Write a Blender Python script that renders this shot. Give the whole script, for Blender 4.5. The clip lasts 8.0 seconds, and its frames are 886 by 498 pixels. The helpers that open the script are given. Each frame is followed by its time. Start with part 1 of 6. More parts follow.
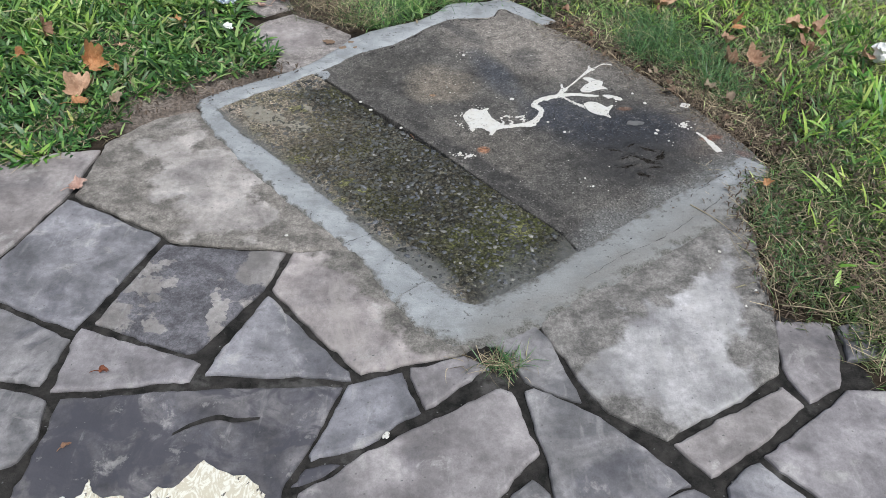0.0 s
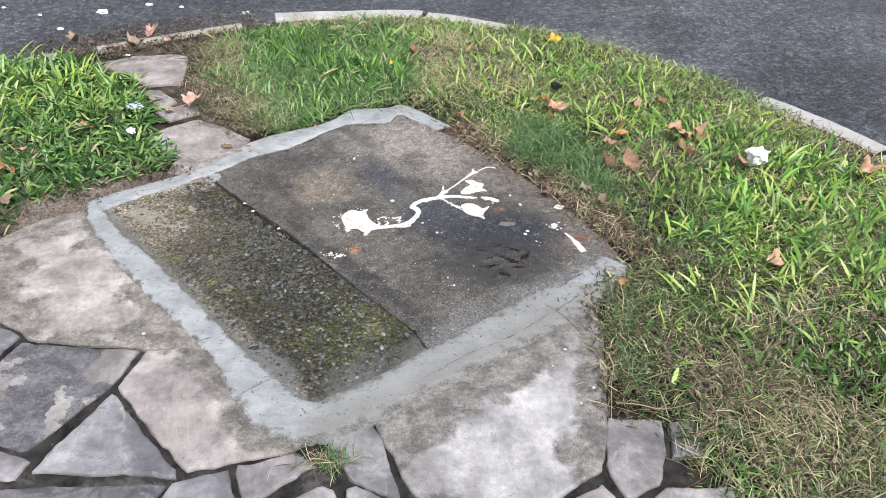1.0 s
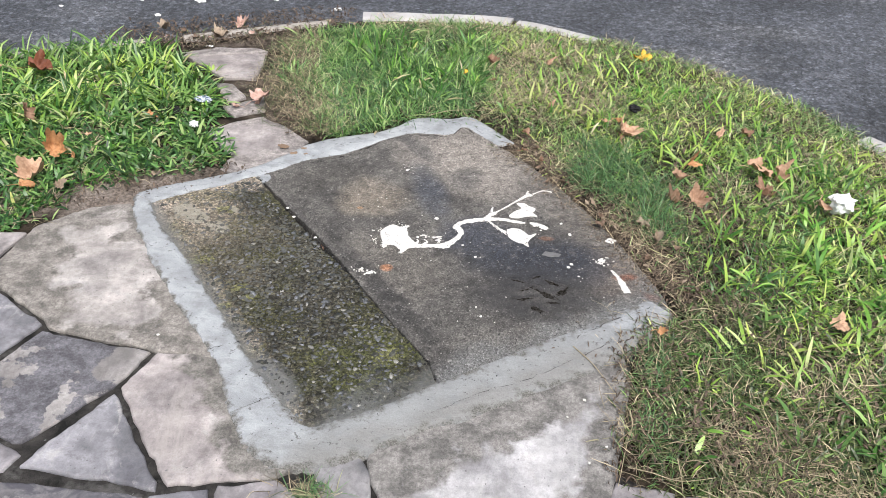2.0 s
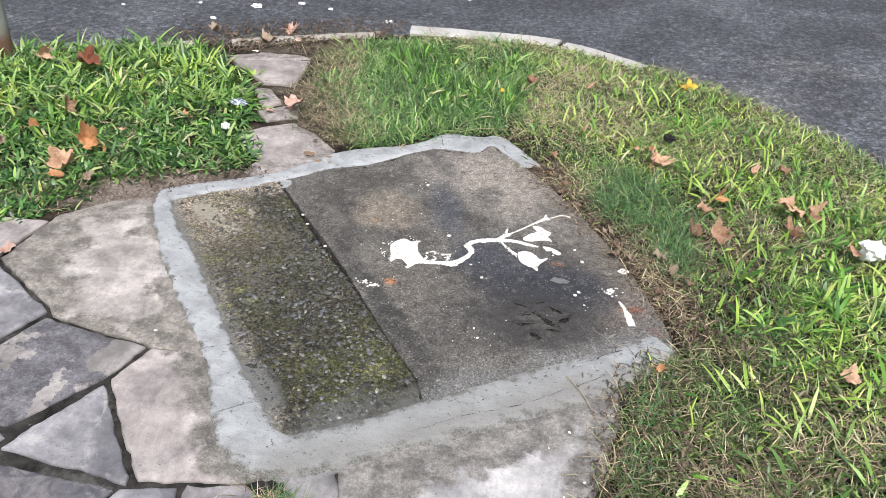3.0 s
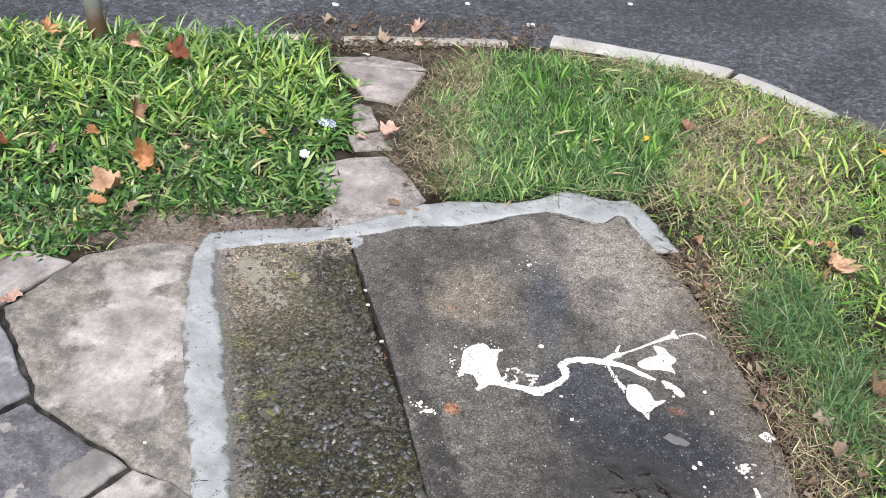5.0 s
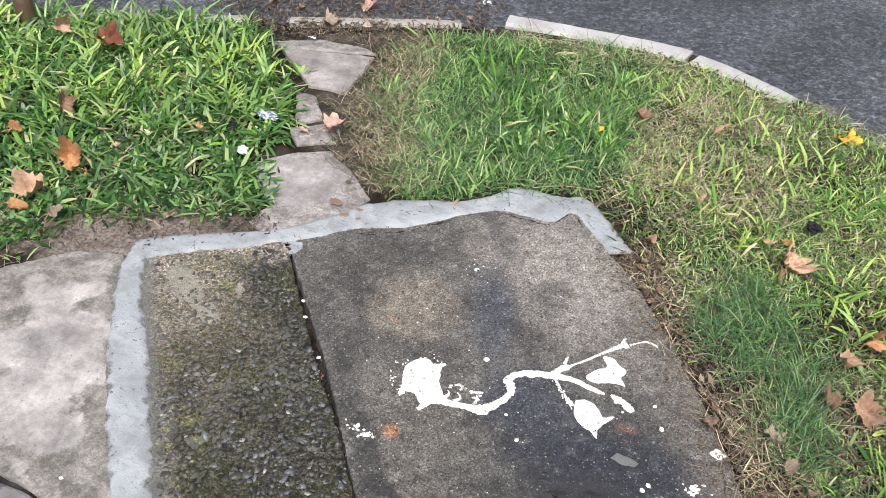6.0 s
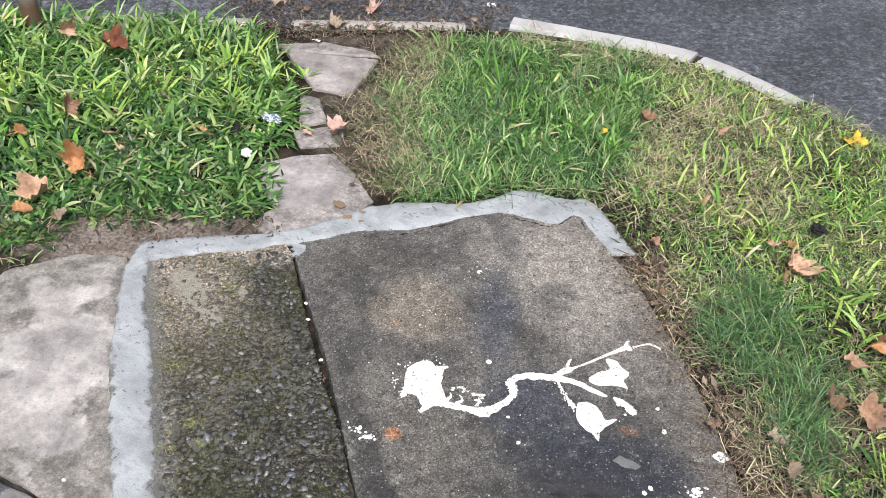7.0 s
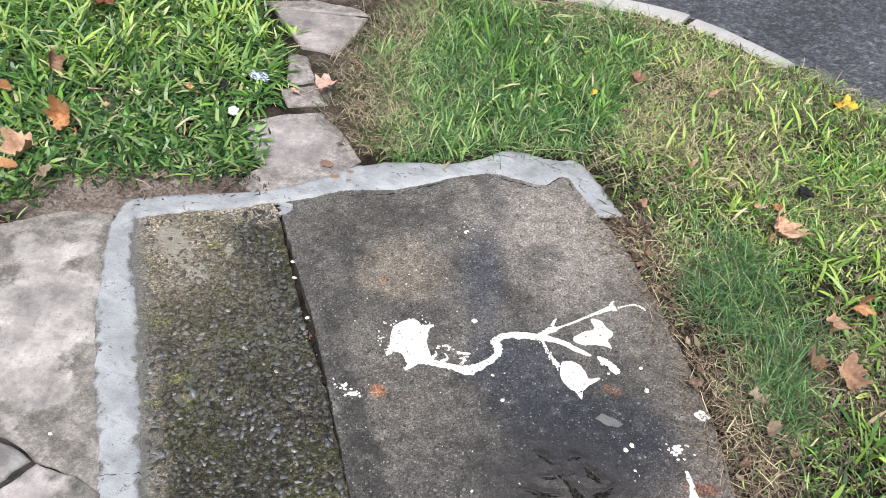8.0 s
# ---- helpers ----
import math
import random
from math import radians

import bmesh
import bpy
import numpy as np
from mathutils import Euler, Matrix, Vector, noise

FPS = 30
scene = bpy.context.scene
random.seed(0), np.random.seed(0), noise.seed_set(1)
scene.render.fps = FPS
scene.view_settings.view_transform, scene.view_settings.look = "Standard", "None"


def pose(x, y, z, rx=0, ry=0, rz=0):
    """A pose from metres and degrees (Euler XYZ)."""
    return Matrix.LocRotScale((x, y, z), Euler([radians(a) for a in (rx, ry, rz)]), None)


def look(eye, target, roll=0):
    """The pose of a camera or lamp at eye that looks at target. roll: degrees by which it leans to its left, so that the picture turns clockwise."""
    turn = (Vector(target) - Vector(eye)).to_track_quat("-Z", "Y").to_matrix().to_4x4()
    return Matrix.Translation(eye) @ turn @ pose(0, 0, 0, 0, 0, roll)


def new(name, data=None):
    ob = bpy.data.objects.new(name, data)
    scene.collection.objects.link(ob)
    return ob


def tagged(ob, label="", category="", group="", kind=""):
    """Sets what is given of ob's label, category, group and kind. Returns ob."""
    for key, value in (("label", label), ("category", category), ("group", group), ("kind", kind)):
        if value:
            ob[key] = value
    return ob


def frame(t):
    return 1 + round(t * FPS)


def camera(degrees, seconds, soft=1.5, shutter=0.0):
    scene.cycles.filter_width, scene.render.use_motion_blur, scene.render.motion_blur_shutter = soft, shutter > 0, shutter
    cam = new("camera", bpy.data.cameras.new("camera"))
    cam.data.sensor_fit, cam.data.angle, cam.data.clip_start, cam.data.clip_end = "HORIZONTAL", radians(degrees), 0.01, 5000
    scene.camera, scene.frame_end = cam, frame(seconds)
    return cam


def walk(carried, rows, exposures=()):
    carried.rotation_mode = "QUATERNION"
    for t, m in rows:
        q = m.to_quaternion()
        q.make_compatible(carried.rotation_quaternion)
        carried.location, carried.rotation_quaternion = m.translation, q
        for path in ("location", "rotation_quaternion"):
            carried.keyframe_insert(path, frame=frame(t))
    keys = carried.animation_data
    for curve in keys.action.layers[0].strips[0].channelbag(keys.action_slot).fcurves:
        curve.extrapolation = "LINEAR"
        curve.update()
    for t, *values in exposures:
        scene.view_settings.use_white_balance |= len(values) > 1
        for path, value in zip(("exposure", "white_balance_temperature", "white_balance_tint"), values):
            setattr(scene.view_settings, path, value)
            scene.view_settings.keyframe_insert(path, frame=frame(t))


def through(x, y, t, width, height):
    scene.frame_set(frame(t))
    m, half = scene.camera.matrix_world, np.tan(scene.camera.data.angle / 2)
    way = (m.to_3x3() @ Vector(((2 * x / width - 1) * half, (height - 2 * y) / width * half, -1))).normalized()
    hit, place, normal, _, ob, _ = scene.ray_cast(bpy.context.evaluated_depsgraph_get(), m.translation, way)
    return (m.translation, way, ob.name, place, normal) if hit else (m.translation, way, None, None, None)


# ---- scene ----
cam = camera(54.9, 8.0, soft=0.5)
PATH = [
    (0, (-0.006, 0.001, 1.482), (-0.007, 1.525, 0.187), 1.9),
    (0.5, (0.261, -0.064, 1.554), (0.279, 1.559, 0.386), 1.4),
    (1, (0.387, -0.04, 1.549), (0.391, 1.616, 0.429), 2.0),
    (1.5, (0.487, 0.11, 1.544), (0.377, 1.752, 0.408), 2.6),
    (2, (0.607, 0.13, 1.561), (0.356, 1.757, 0.426), 2.4),
    (2.2, (0.659, 0.114, 1.576), (0.355, 1.735, 0.444), 2.4),
    (3.3, (0.782, 0.261, 1.553), (0.366, 1.872, 0.443), 4.2),
    (3.5, (0.765, 0.32, 1.549), (0.349, 1.926, 0.432), 5.0),
    (4, (0.691, 0.5, 1.549), (0.126, 2.047, 0.414), 6.5),
    (4.2, (0.697, 0.562, 1.548), (0.049, 2.076, 0.413), 6.4),
    (5.3, (0.659, 1.057, 1.522), (-0.019, 2.474, 0.283), 4.0),
    (5.5, (0.669, 1.102, 1.52), (0.026, 2.518, 0.263), 4.0),
    (6, (0.661, 1.112, 1.558), (0.061, 2.543, 0.295), 5.4),
    (6.5, (0.677, 1.108, 1.561), (0.075, 2.548, 0.31), 5.5),
    (7, (0.673, 1.118, 1.56), (0.056, 2.543, 0.3), 4.9),
    (7.5, (0.681, 1.12, 1.553), (0.073, 2.524, 0.265), 5.3),
    (8, (0.69, 1.115, 1.551), (0.118, 2.503, 0.23), 6.0),
]
walk(cam, [(t, look(eye, target, roll)) for t, eye, target, roll in PATH],
     exposures=[(0.0, -0.04, 6280, 7), (0.5, 0.25, 6340, 7.5), (1.0, 0.46, 6480, 9.5), (4.0, 0.51, 6600, 10), (5.5, 0.48, 6520, 10), (8.0, 0.48, 6500, 10)])

# ---- world and light: a bright overcast day ----
world = bpy.data.worlds.new("overcast_sky")
scene.world = world
world.use_nodes = True
wn, wl = world.node_tree.nodes, world.node_tree.links
wn.clear()
sky = wn.new("ShaderNodeTexSky")
sky.sky_type, sky.sun_disc = "NISHITA", False
sky.sun_elevation, sky.sun_rotation = radians(58), radians(150)
sky.dust_density = 4.0
grey = wn.new("ShaderNodeHueSaturation")
grey.inputs["Saturation"].default_value = 0.52
bg = wn.new("ShaderNodeBackground")
bg.inputs["Strength"].default_value = 0.122
wo = wn.new("ShaderNodeOutputWorld")
wl.new(sky.outputs[0], grey.inputs["Color"])
wl.new(grey.outputs[0], bg.inputs[0])
wl.new(bg.outputs[0], wo.inputs[0])
sun_data = bpy.data.lights.new("sun", "SUN")
sun_data.energy, sun_data.angle, sun_data.color = 2.45, radians(19), (1.0, 0.988, 0.985)
sun = new("sun", sun_data)
sun.matrix_world = look((0.5 * 12, -0.85 * 12, 19), (0, 2, 0))


# ---- materials ----
class Mat:
    """A small writer of procedural node materials."""

    def __init__(self, name):
        self.m = bpy.data.materials.new(name)
        self.m.use_nodes = True
        self.t = self.m.node_tree
        self.b = self.t.nodes["Principled BSDF"]
        geo = self.t.nodes.new("ShaderNodeNewGeometry")
        self.pos, self.island = geo.outputs["Position"], geo.outputs["Random Per Island"]
        self.rand = self.t.nodes.new("ShaderNodeObjectInfo").outputs["Random"]

    def put(self, socket, value):
        if hasattr(value, "is_output"):
            self.t.links.new(value, socket)
        else:
            socket.default_value = (*value, 1) if isinstance(value, tuple) and len(value) == 3 and len(socket.default_value) == 4 else value

    def noise(self, scale, detail=5, rough=0.6, vec=None, distort=0.0, squash=None):
        n = self.t.nodes.new("ShaderNodeTexNoise")
        n.inputs["Scale"].default_value, n.inputs["Detail"].default_value = scale, detail
        n.inputs["Roughness"].default_value, n.inputs["Distortion"].default_value = rough, distort
        v = vec or self.pos
        if squash:
            mp = self.t.nodes.new("ShaderNodeMapping")
            mp.inputs["Scale"].default_value = squash
            self.t.links.new(v, mp.inputs[0])
            v = mp.outputs[0]
        self.t.links.new(v, n.inputs["Vector"])
        return n.outputs[0]

    def cells(self, scale, feature="F1", out="Distance"):
        n = self.t.nodes.new("ShaderNodeTexVoronoi")
        n.feature = feature
        n.inputs["Scale"].default_value = scale
        self.t.links.new(self.pos, n.inputs["Vector"])
        return n.outputs[out]

    def ramp(self, fac, *stops):
        n = self.t.nodes.new("ShaderNodeValToRGB")
        e = n.color_ramp.elements
        while len(e) < len(stops):
            e.new(0.5)
        for el, (p, c) in zip(e, stops):
            el.position, el.color = p, (*c, 1) if isinstance(c, tuple) else (c, c, c, 1)
        self.put(n.inputs[0], fac)
        return n.outputs[0]

    def mix(self, fac, a, b, kind="MIX"):
        n = self.t.nodes.new("ShaderNodeMix")
        n.data_type, n.blend_type = "RGBA", kind
        self.put(n.inputs[0], fac)
        self.put(n.inputs[6], a)
        self.put(n.inputs[7], b)
        return n.outputs[2]

    def math(self, op, a, b=0.0, clamp=False):
        n = self.t.nodes.new("ShaderNodeMath")
        n.operation, n.use_clamp = op, clamp
        self.put(n.inputs[0], a)
        self.put(n.inputs[1], b)
        return n.outputs[0]

    def spot(self, x, y, rx, ry, turn=0.0, wobble=0.5, scale=6.0, soft=0.2, power=2.0):
        """1 inside a ragged oval on the ground, 0 outside."""
        mp = self.t.nodes.new("ShaderNodeMapping")
        mp.vector_type = "TEXTURE"
        mp.inputs["Location"].default_value = (x, y, 0)
        mp.inputs["Rotation"].default_value = (0, 0, radians(turn))
        mp.inputs["Scale"].default_value = (rx, ry, 100)
        self.t.links.new(self.pos, mp.inputs[0])
        s = self.t.nodes.new("ShaderNodeSeparateXYZ")
        self.t.links.new(mp.outputs[0], s.inputs[0])
        ax = self.math("POWER", self.math("ABSOLUTE", s.outputs[0]), power)
        ay = self.math("POWER", self.math("ABSOLUTE", s.outputs[1]), power)
        d = self.math("ADD", ax, ay)
        d = self.math("ADD", d, self.math("MULTIPLY", self.math("SUBTRACT", self.noise(scale, 6, 0.6), 0.5), 2 * wobble))
        return self.ramp(d, (max(0.0, 0.6 - soft), 1.0), (min(1.0, 0.6 + soft), 0.0))

    def beside(self, a, b, width, wobble=0.4, scale=9.0, soft=0.4):
        """1 on the line from a to b, fading to 0 at that width beside it."""
        ux, uy = b[0] - a[0], b[1] - a[1]
        l = math.hypot(ux, uy)
        s = self.t.nodes.new("ShaderNodeSeparateXYZ")
        self.t.links.new(self.pos, s.inputs[0])
        dx = self.math("MULTIPLY", self.math("SUBTRACT", s.outputs[0], a[0]), -uy / l)
        dy = self.math("MULTIPLY", self.math("SUBTRACT", s.outputs[1], a[1]), ux / l)
        d = self.math("DIVIDE", self.math("ABSOLUTE", self.math("ADD", dx, dy)), width)
        d = self.math("ADD", d, self.math("MULTIPLY", self.math("SUBTRACT", self.noise(scale, 6, 0.6), 0.5), 2 * wobble))
        return self.ramp(d, (0.6 - soft, 1.0), (min(1.0, 0.6 + soft), 0.0))

    def grain(self, c, scale, lo, hi, rough=0.8, spread=(0.36, 0.64)):
        """Speckles a colour between two multiples of itself."""
        return self.mix(1.0, c, self.ramp(self.noise(scale, 2, 0.55), (spread[0], lo), (spread[1], hi)), "MULTIPLY")

    def grit(self, c, scale, *stops):
        """Multiplies a colour sand grain by sand grain, each grain with a tone of its own."""
        return self.mix(1.0, c, self.ramp(self.cells(scale, out="Color"), *stops), "MULTIPLY")

    def bump(self, height, strength=0.4, distance=0.004, before=None):
        n = self.t.nodes.new("ShaderNodeBump")
        n.inputs["Strength"].default_value, n.inputs["Distance"].default_value = strength, distance
        self.put(n.inputs["Height"], height)
        if before:
            self.t.links.new(before, n.inputs["Normal"])
        return n.outputs[0]

    def done(self, color, rough=0.8, normal=None, specular=0.4, **more):
        self.put(self.b.inputs["Base Color"], color)
        self.put(self.b.inputs["Roughness"], rough)
        self.b.inputs["Specular IOR Level"].default_value = specular
        if normal:
            self.t.links.new(normal, self.b.inputs["Normal"])
        for k, v in more.items():
            self.put(self.b.inputs[k.replace("_", " ")], v)
        return self.m


def asphalt():
    k = Mat("asphalt")
    grain, chips, patch = k.noise(120, 3, 0.6), k.cells(60), k.noise(0.9, 3, 0.55, distort=0.8)
    c = k.mix(k.ramp(patch, (0.38, 0.0), (0.62, 1.0)), (0.043, 0.046, 0.055), (0.088, 0.093, 0.108))
    c = k.mix(k.ramp(k.noise(2.2, 4, 0.6, squash=(0.35, 1.0, 1.0)), (0.52, 0.0), (0.70, 0.5)), c, (0.145, 0.147, 0.155))
    c = k.grit(c, 75, (0.25, 0.6), (0.5, 0.95), (0.75, 1.5))
    c = k.grit(c, 36, (0.3, 0.72), (0.5, 0.95), (0.72, 1.4))
    c = k.grit(c, 150, (0.3, 0.7), (0.7, 1.4))
    c = k.grain(c, 26, 0.72, 1.25)
    c = k.mix(k.ramp(k.noise(110, 1, 0.5), (0.70, 0.0), (0.76, 0.7)), c, (0.40, 0.39, 0.39))
    n = k.bump(chips, 0.7, 0.018)
    n = k.bump(grain, 0.9, 0.008, n)
    return k.done(c, k.ramp(patch, (0.3, 0.66), (0.7, 0.42)), n, 0.65)


def soil():
    k = Mat("soil")
    a, b = k.noise(14, 5, 0.6), k.noise(120, 4, 0.65)
    # near-black base tone puts the shade between grass blades into the soil colour
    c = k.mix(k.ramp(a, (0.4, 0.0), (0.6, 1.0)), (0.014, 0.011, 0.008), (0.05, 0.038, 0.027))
    bare = k.mix(k.ramp(a, (0.4, 0.0), (0.6, 1.0)), (0.150, 0.122, 0.102), (0.235, 0.200, 0.175))
    c = k.mix(k.spot(-0.86, 2.48, 0.48, 0.19, 25, 0.8, 8, 0.3), c, bare)
    path = k.mix(k.ramp(a, (0.4, 0.0), (0.6, 1.0)), (0.055, 0.043, 0.034), (0.130, 0.106, 0.088))
    c = k.mix(k.spot(-0.66, 3.40, 0.20, 0.52, 28, 0.8, 8, 0.3), c, path)
    c = k.mix(k.spot(-0.95, 3.98, 0.42, 0.14, 32, 0.8, 8, 0.3), c, path)
    c = k.grain(c, 110, 0.62, 1.35)
    return k.done(c, 0.95, k.bump(b, 0.7, 0.006, k.bump(a, 0.6, 0.02)), 0.2)


def joint_fill():
    k = Mat("joint_fill")
    a, b = k.noise(25, 6, 0.65), k.noise(300, 3, 0.7)
    c = k.mix(k.ramp(a, (0.35, 0.0), (0.65, 1.0)), (0.016, 0.016, 0.0155), (0.062, 0.058, 0.055))
    c = k.mix(k.ramp(k.noise(9, 5, 0.65), (0.56, 0.0), (0.66, 0.6)), c, (0.15, 0.145, 0.14))
    c = k.mix(k.ramp(b, (0.62, 0.0), (0.75, 0.4)), c, (0.12, 0.115, 0.11))
    return k.done(c, 0.95, k.bump(b, 0.8, 0.006), 0.1)


def concrete_kerb():
    k = Mat("kerb_concrete")
    a, b = k.noise(4, 5, 0.6), k.noise(240, 4, 0.7)
    c = k.mix(k.ramp(a, (0.35, 0.0), (0.65, 1.0)), (0.38, 0.366, 0.36), (0.52, 0.506, 0.50))
    c = k.mix(k.ramp(k.noise(24, 5, 0.65), (0.58, 0.0), (0.70, 0.5)), c, (0.30, 0.285, 0.265))
    c = k.mix(k.ramp(b, (0.60, 0.0), (0.8, 0.4)), c, (0.25, 0.24, 0.23))
    return k.done(c, 0.85, k.bump(b, 0.5, 0.003), 0.3)


def stone_base(k, lo=(0.138, 0.139, 0.146), hi=(0.285, 0.281, 0.285), dark=0.7):
    """Riven paving stone: soft clouds, veils, flaked ledges, scratches and a few pits."""
    a, b, d = k.noise(5, 4, 0.55, distort=0.9), k.noise(24, 5, 0.6), k.noise(200, 3, 0.6)
    c = k.mix(k.ramp(a, (0.40, 0.0), (0.60, 1.0)), lo, hi)
    tint = k.ramp(k.rand, (0.0, (0.88, 0.92, 1.06)), (0.3, (0.97, 0.97, 1.02)), (0.6, (1.05, 1.03, 1.03)), (0.85, (1.06, 1.03, 1.04)), (1.0, (0.80, 0.81, 0.86)))
    c = k.mix(1.0, c, tint, "MULTIPLY")
    c = k.mix(k.ramp(k.noise(3.2, 5, 0.62, distort=1.2), (0.52, 0.0), (0.62, dark)), c, (0.098, 0.096, 0.112))
    c = k.mix(k.ramp(k.noise(9, 6, 0.68, distort=0.6), (0.57, 0.0), (0.64, 0.55)), c, (0.40, 0.385, 0.375))
    c = k.mix(k.ramp(k.noise(13, 7, 0.72, distort=0.4), (0.57, 0.0), (0.62, 0.6 * dark)), c, (0.100, 0.096, 0.098))
    scratch = k.noise(34, 4, 0.6, squash=(1.0, 0.16, 1.0))
    c = k.mix(k.ramp(scratch, (0.60, 0.0), (0.68, 0.22)), c, (0.46, 0.45, 0.44))
    c = k.grain(c, 4.5, 0.82, 1.16)
    c = k.grain(c, 13, 0.80, 1.2)
    c = k.grain(c, 60, 0.90, 1.09)
    c = k.grit(c, 330, (0.2, 0.93), (0.8, 1.07))
    c = k.mix(k.ramp(k.cells(34), (0.05, 0.6), (0.10, 0.0)), c, (0.09, 0.086, 0.082))
    n = k.bump(a, 0.4, 0.014)
    n = k.bump(b, 0.5, 0.006, n)
    n = k.bump(d, 0.3, 0.0015, n)
    return c, n


def stone(name="paving_stone", *tones):
    k = Mat(name)
    c, n = stone_base(k, *tones)
    return k.done(c, 0.68, n, 0.45)


def stone_dark(name, f=1.0):
    k = Mat(name)
    c, n = stone_base(k, (0.085 * f, 0.083 * f, 0.092 * f), (0.235 * f, 0.222 * f, 0.222 * f))
    m = k.ramp(k.noise(8, 4, 0.6, distort=1.2), (0.46, 0.0), (0.54, 0.85))
    c = k.mix(m, c, (0.062 * f, 0.061 * f, 0.075 * f))
    c = k.mix(k.ramp(k.noise(19, 6, 0.7), (0.60, 0.0), (0.66, 0.5)), c, (0.33, 0.32, 0.31))
    return k.done(c, 0.68, n, 0.45)


def stone_patched(name, pale, film, spots=(), lines=(), wiped=0.55):
    """A stone whose clean pale face shows through a ragged grey film of cement and dirt, on ovals or away from lines."""
    k = Mat(name)
    c, n = stone_base(k, tuple(v * 0.82 for v in pale), tuple(v * 1.18 for v in pale), 0.25)
    dirt = k.mix(k.ramp(k.noise(16, 5, 0.65), (0.40, 0.0), (0.60, 1.0)), tuple(v * 0.66 for v in film), tuple(v * 1.3 for v in film))
    dirt = k.grain(dirt, 70, 0.85, 1.15)
    dirt = k.grit(dirt, 300, (0.2, 0.82), (0.8, 1.2))
    clean = 0.0 if spots else 1.0
    for s in spots:
        clean = k.math("MAXIMUM", clean, k.spot(*s))
    for s in lines:
        clean = k.math("MINIMUM", clean, k.math("SUBTRACT", 1.0, k.beside(*s)))
    wipe = k.noise(7, 6, 0.7, distort=0.7, squash=(1.0, 0.35, 1.0))
    c = k.mix(k.ramp(wipe, (0.50, 0.0), (0.62, wiped)), c, tuple(v * 1.22 for v in pale))
    c = k.mix(k.ramp(wipe, (0.34, wiped), (0.46, 0.0)), c, tuple(v * 0.62 for v in pale))
    fine = k.bump(k.noise(110, 5, 0.7), 0.7, 0.005, n)
    return k.done(k.mix(clean, dirt, c), 0.8, fine, 0.35)


def slab_smooth():
    k = Mat("weathered_concrete")
    a, b, d = k.noise(4.5, 4, 0.6, distort=0.6), k.noise(40, 5, 0.65), k.noise(220, 4, 0.7)

    def stain(c, at, strength, colour):
        return k.mix(k.math("MULTIPLY", k.spot(*at), strength), c, colour)

    c = k.mix(k.ramp(a, (0.40, 0.0), (0.60, 1.0)), (0.066, 0.062, 0.058), (0.140, 0.131, 0.120))
    c = stain(c, (0.27, 2.97, 0.42, 0.27, -35, 0.7, 5, 0.45), 0.95, (0.285, 0.256, 0.228))
    c = stain(c, (-0.04, 2.62, 0.16, 0.14, -30, 0.8, 7, 0.4), 0.75, (0.235, 0.200, 0.160))
    c = stain(c, (0.12, 2.25, 0.24, 0.15, -40, 0.9, 7, 0.45), 0.4, (0.180, 0.162, 0.140))
    c = stain(c, (0.80, 2.34, 0.13, 0.16, 30, 0.8, 8, 0.4), 0.6, (0.180, 0.150, 0.130))
    c = stain(c, (0.70, 2.66, 0.13, 0.22, 35, 0.9, 7, 0.4), 0.5, (0.185, 0.165, 0.145))
    # rain-washed soot
    c = stain(c, (0.57, 2.37, 0.28, 0.17, 12, 0.8, 5, 0.4), 0.95, (0.032, 0.035, 0.045))
    c = stain(c, (0.37, 2.46, 0.15, 0.14, 0, 0.8, 6, 0.4), 0.85, (0.048, 0.053, 0.068))
    c = stain(c, (0.15, 2.72, 0.075, 0.23, 22, 0.8, 5, 0.4), 0.85, (0.072, 0.077, 0.091))
    c = stain(c, (0.27, 2.82, 0.08, 0.11, 0, 0.8, 7, 0.4), 0.6, (0.068, 0.067, 0.068))
    c = stain(c, (0.05, 3.02, 0.05, 0.16, 40, 0.9, 9, 0.4), 0.6, (0.080, 0.078, 0.078))
    c = stain(c, (-0.25, 2.72, 0.18, 0.12, 45, 0.8, 7, 0.4), 0.7, (0.070, 0.065, 0.058))
    c = stain(c, (0.13, 2.11, 0.40, 0.040, -46.5, 0.9, 9, 0.4), 0.8, (0.044, 0.042, 0.041))
    c = stain(c, (0.34, 2.02, 0.22, 0.10, 40, 0.9, 8, 0.4), 0.5, (0.060, 0.057, 0.053))
    c = stain(c, (0.108, 2.223, 0.025, 0.022, 0, 0.35, 40, 0.35), 0.9, (0.40, 0.18, 0.09))
    c = stain(c, (0.842, 2.337, 0.05, 0.022, 20, 0.6, 25, 0.35), 0.85, (0.19, 0.085, 0.055))
    c = stain(c, (0.925, 2.252, 0.04, 0.022, -30, 0.6, 25, 0.35), 0.85, (0.17, 0.08, 0.055))
    c = stain(c, (0.585, 2.50, 0.03, 0.016, 10, 0.6, 30, 0.35), 0.7, (0.21, 0.11, 0.07))
    c = stain(c, (-0.06, 2.545, 0.014, 0.011, 0, 0.5, 40, 0.3), 0.8, (0.42, 0.26, 0.15))
    c = k.mix(k.ramp(b, (0.55, 0.0), (0.66, 0.4)), c, (0.050, 0.047, 0.043))
    c = k.mix(k.ramp(k.noise(15, 6, 0.7), (0.56, 0.0), (0.68, 0.35)), c, (0.22, 0.205, 0.183))
    c = k.grain(c, 30, 0.82, 1.2)
    c = k.mix(k.math("MULTIPLY", k.beside((0.20, 1.58), (0.88, 2.14), 0.13, 1.3, 8), 0.7), c, (0.185, 0.188, 0.187))
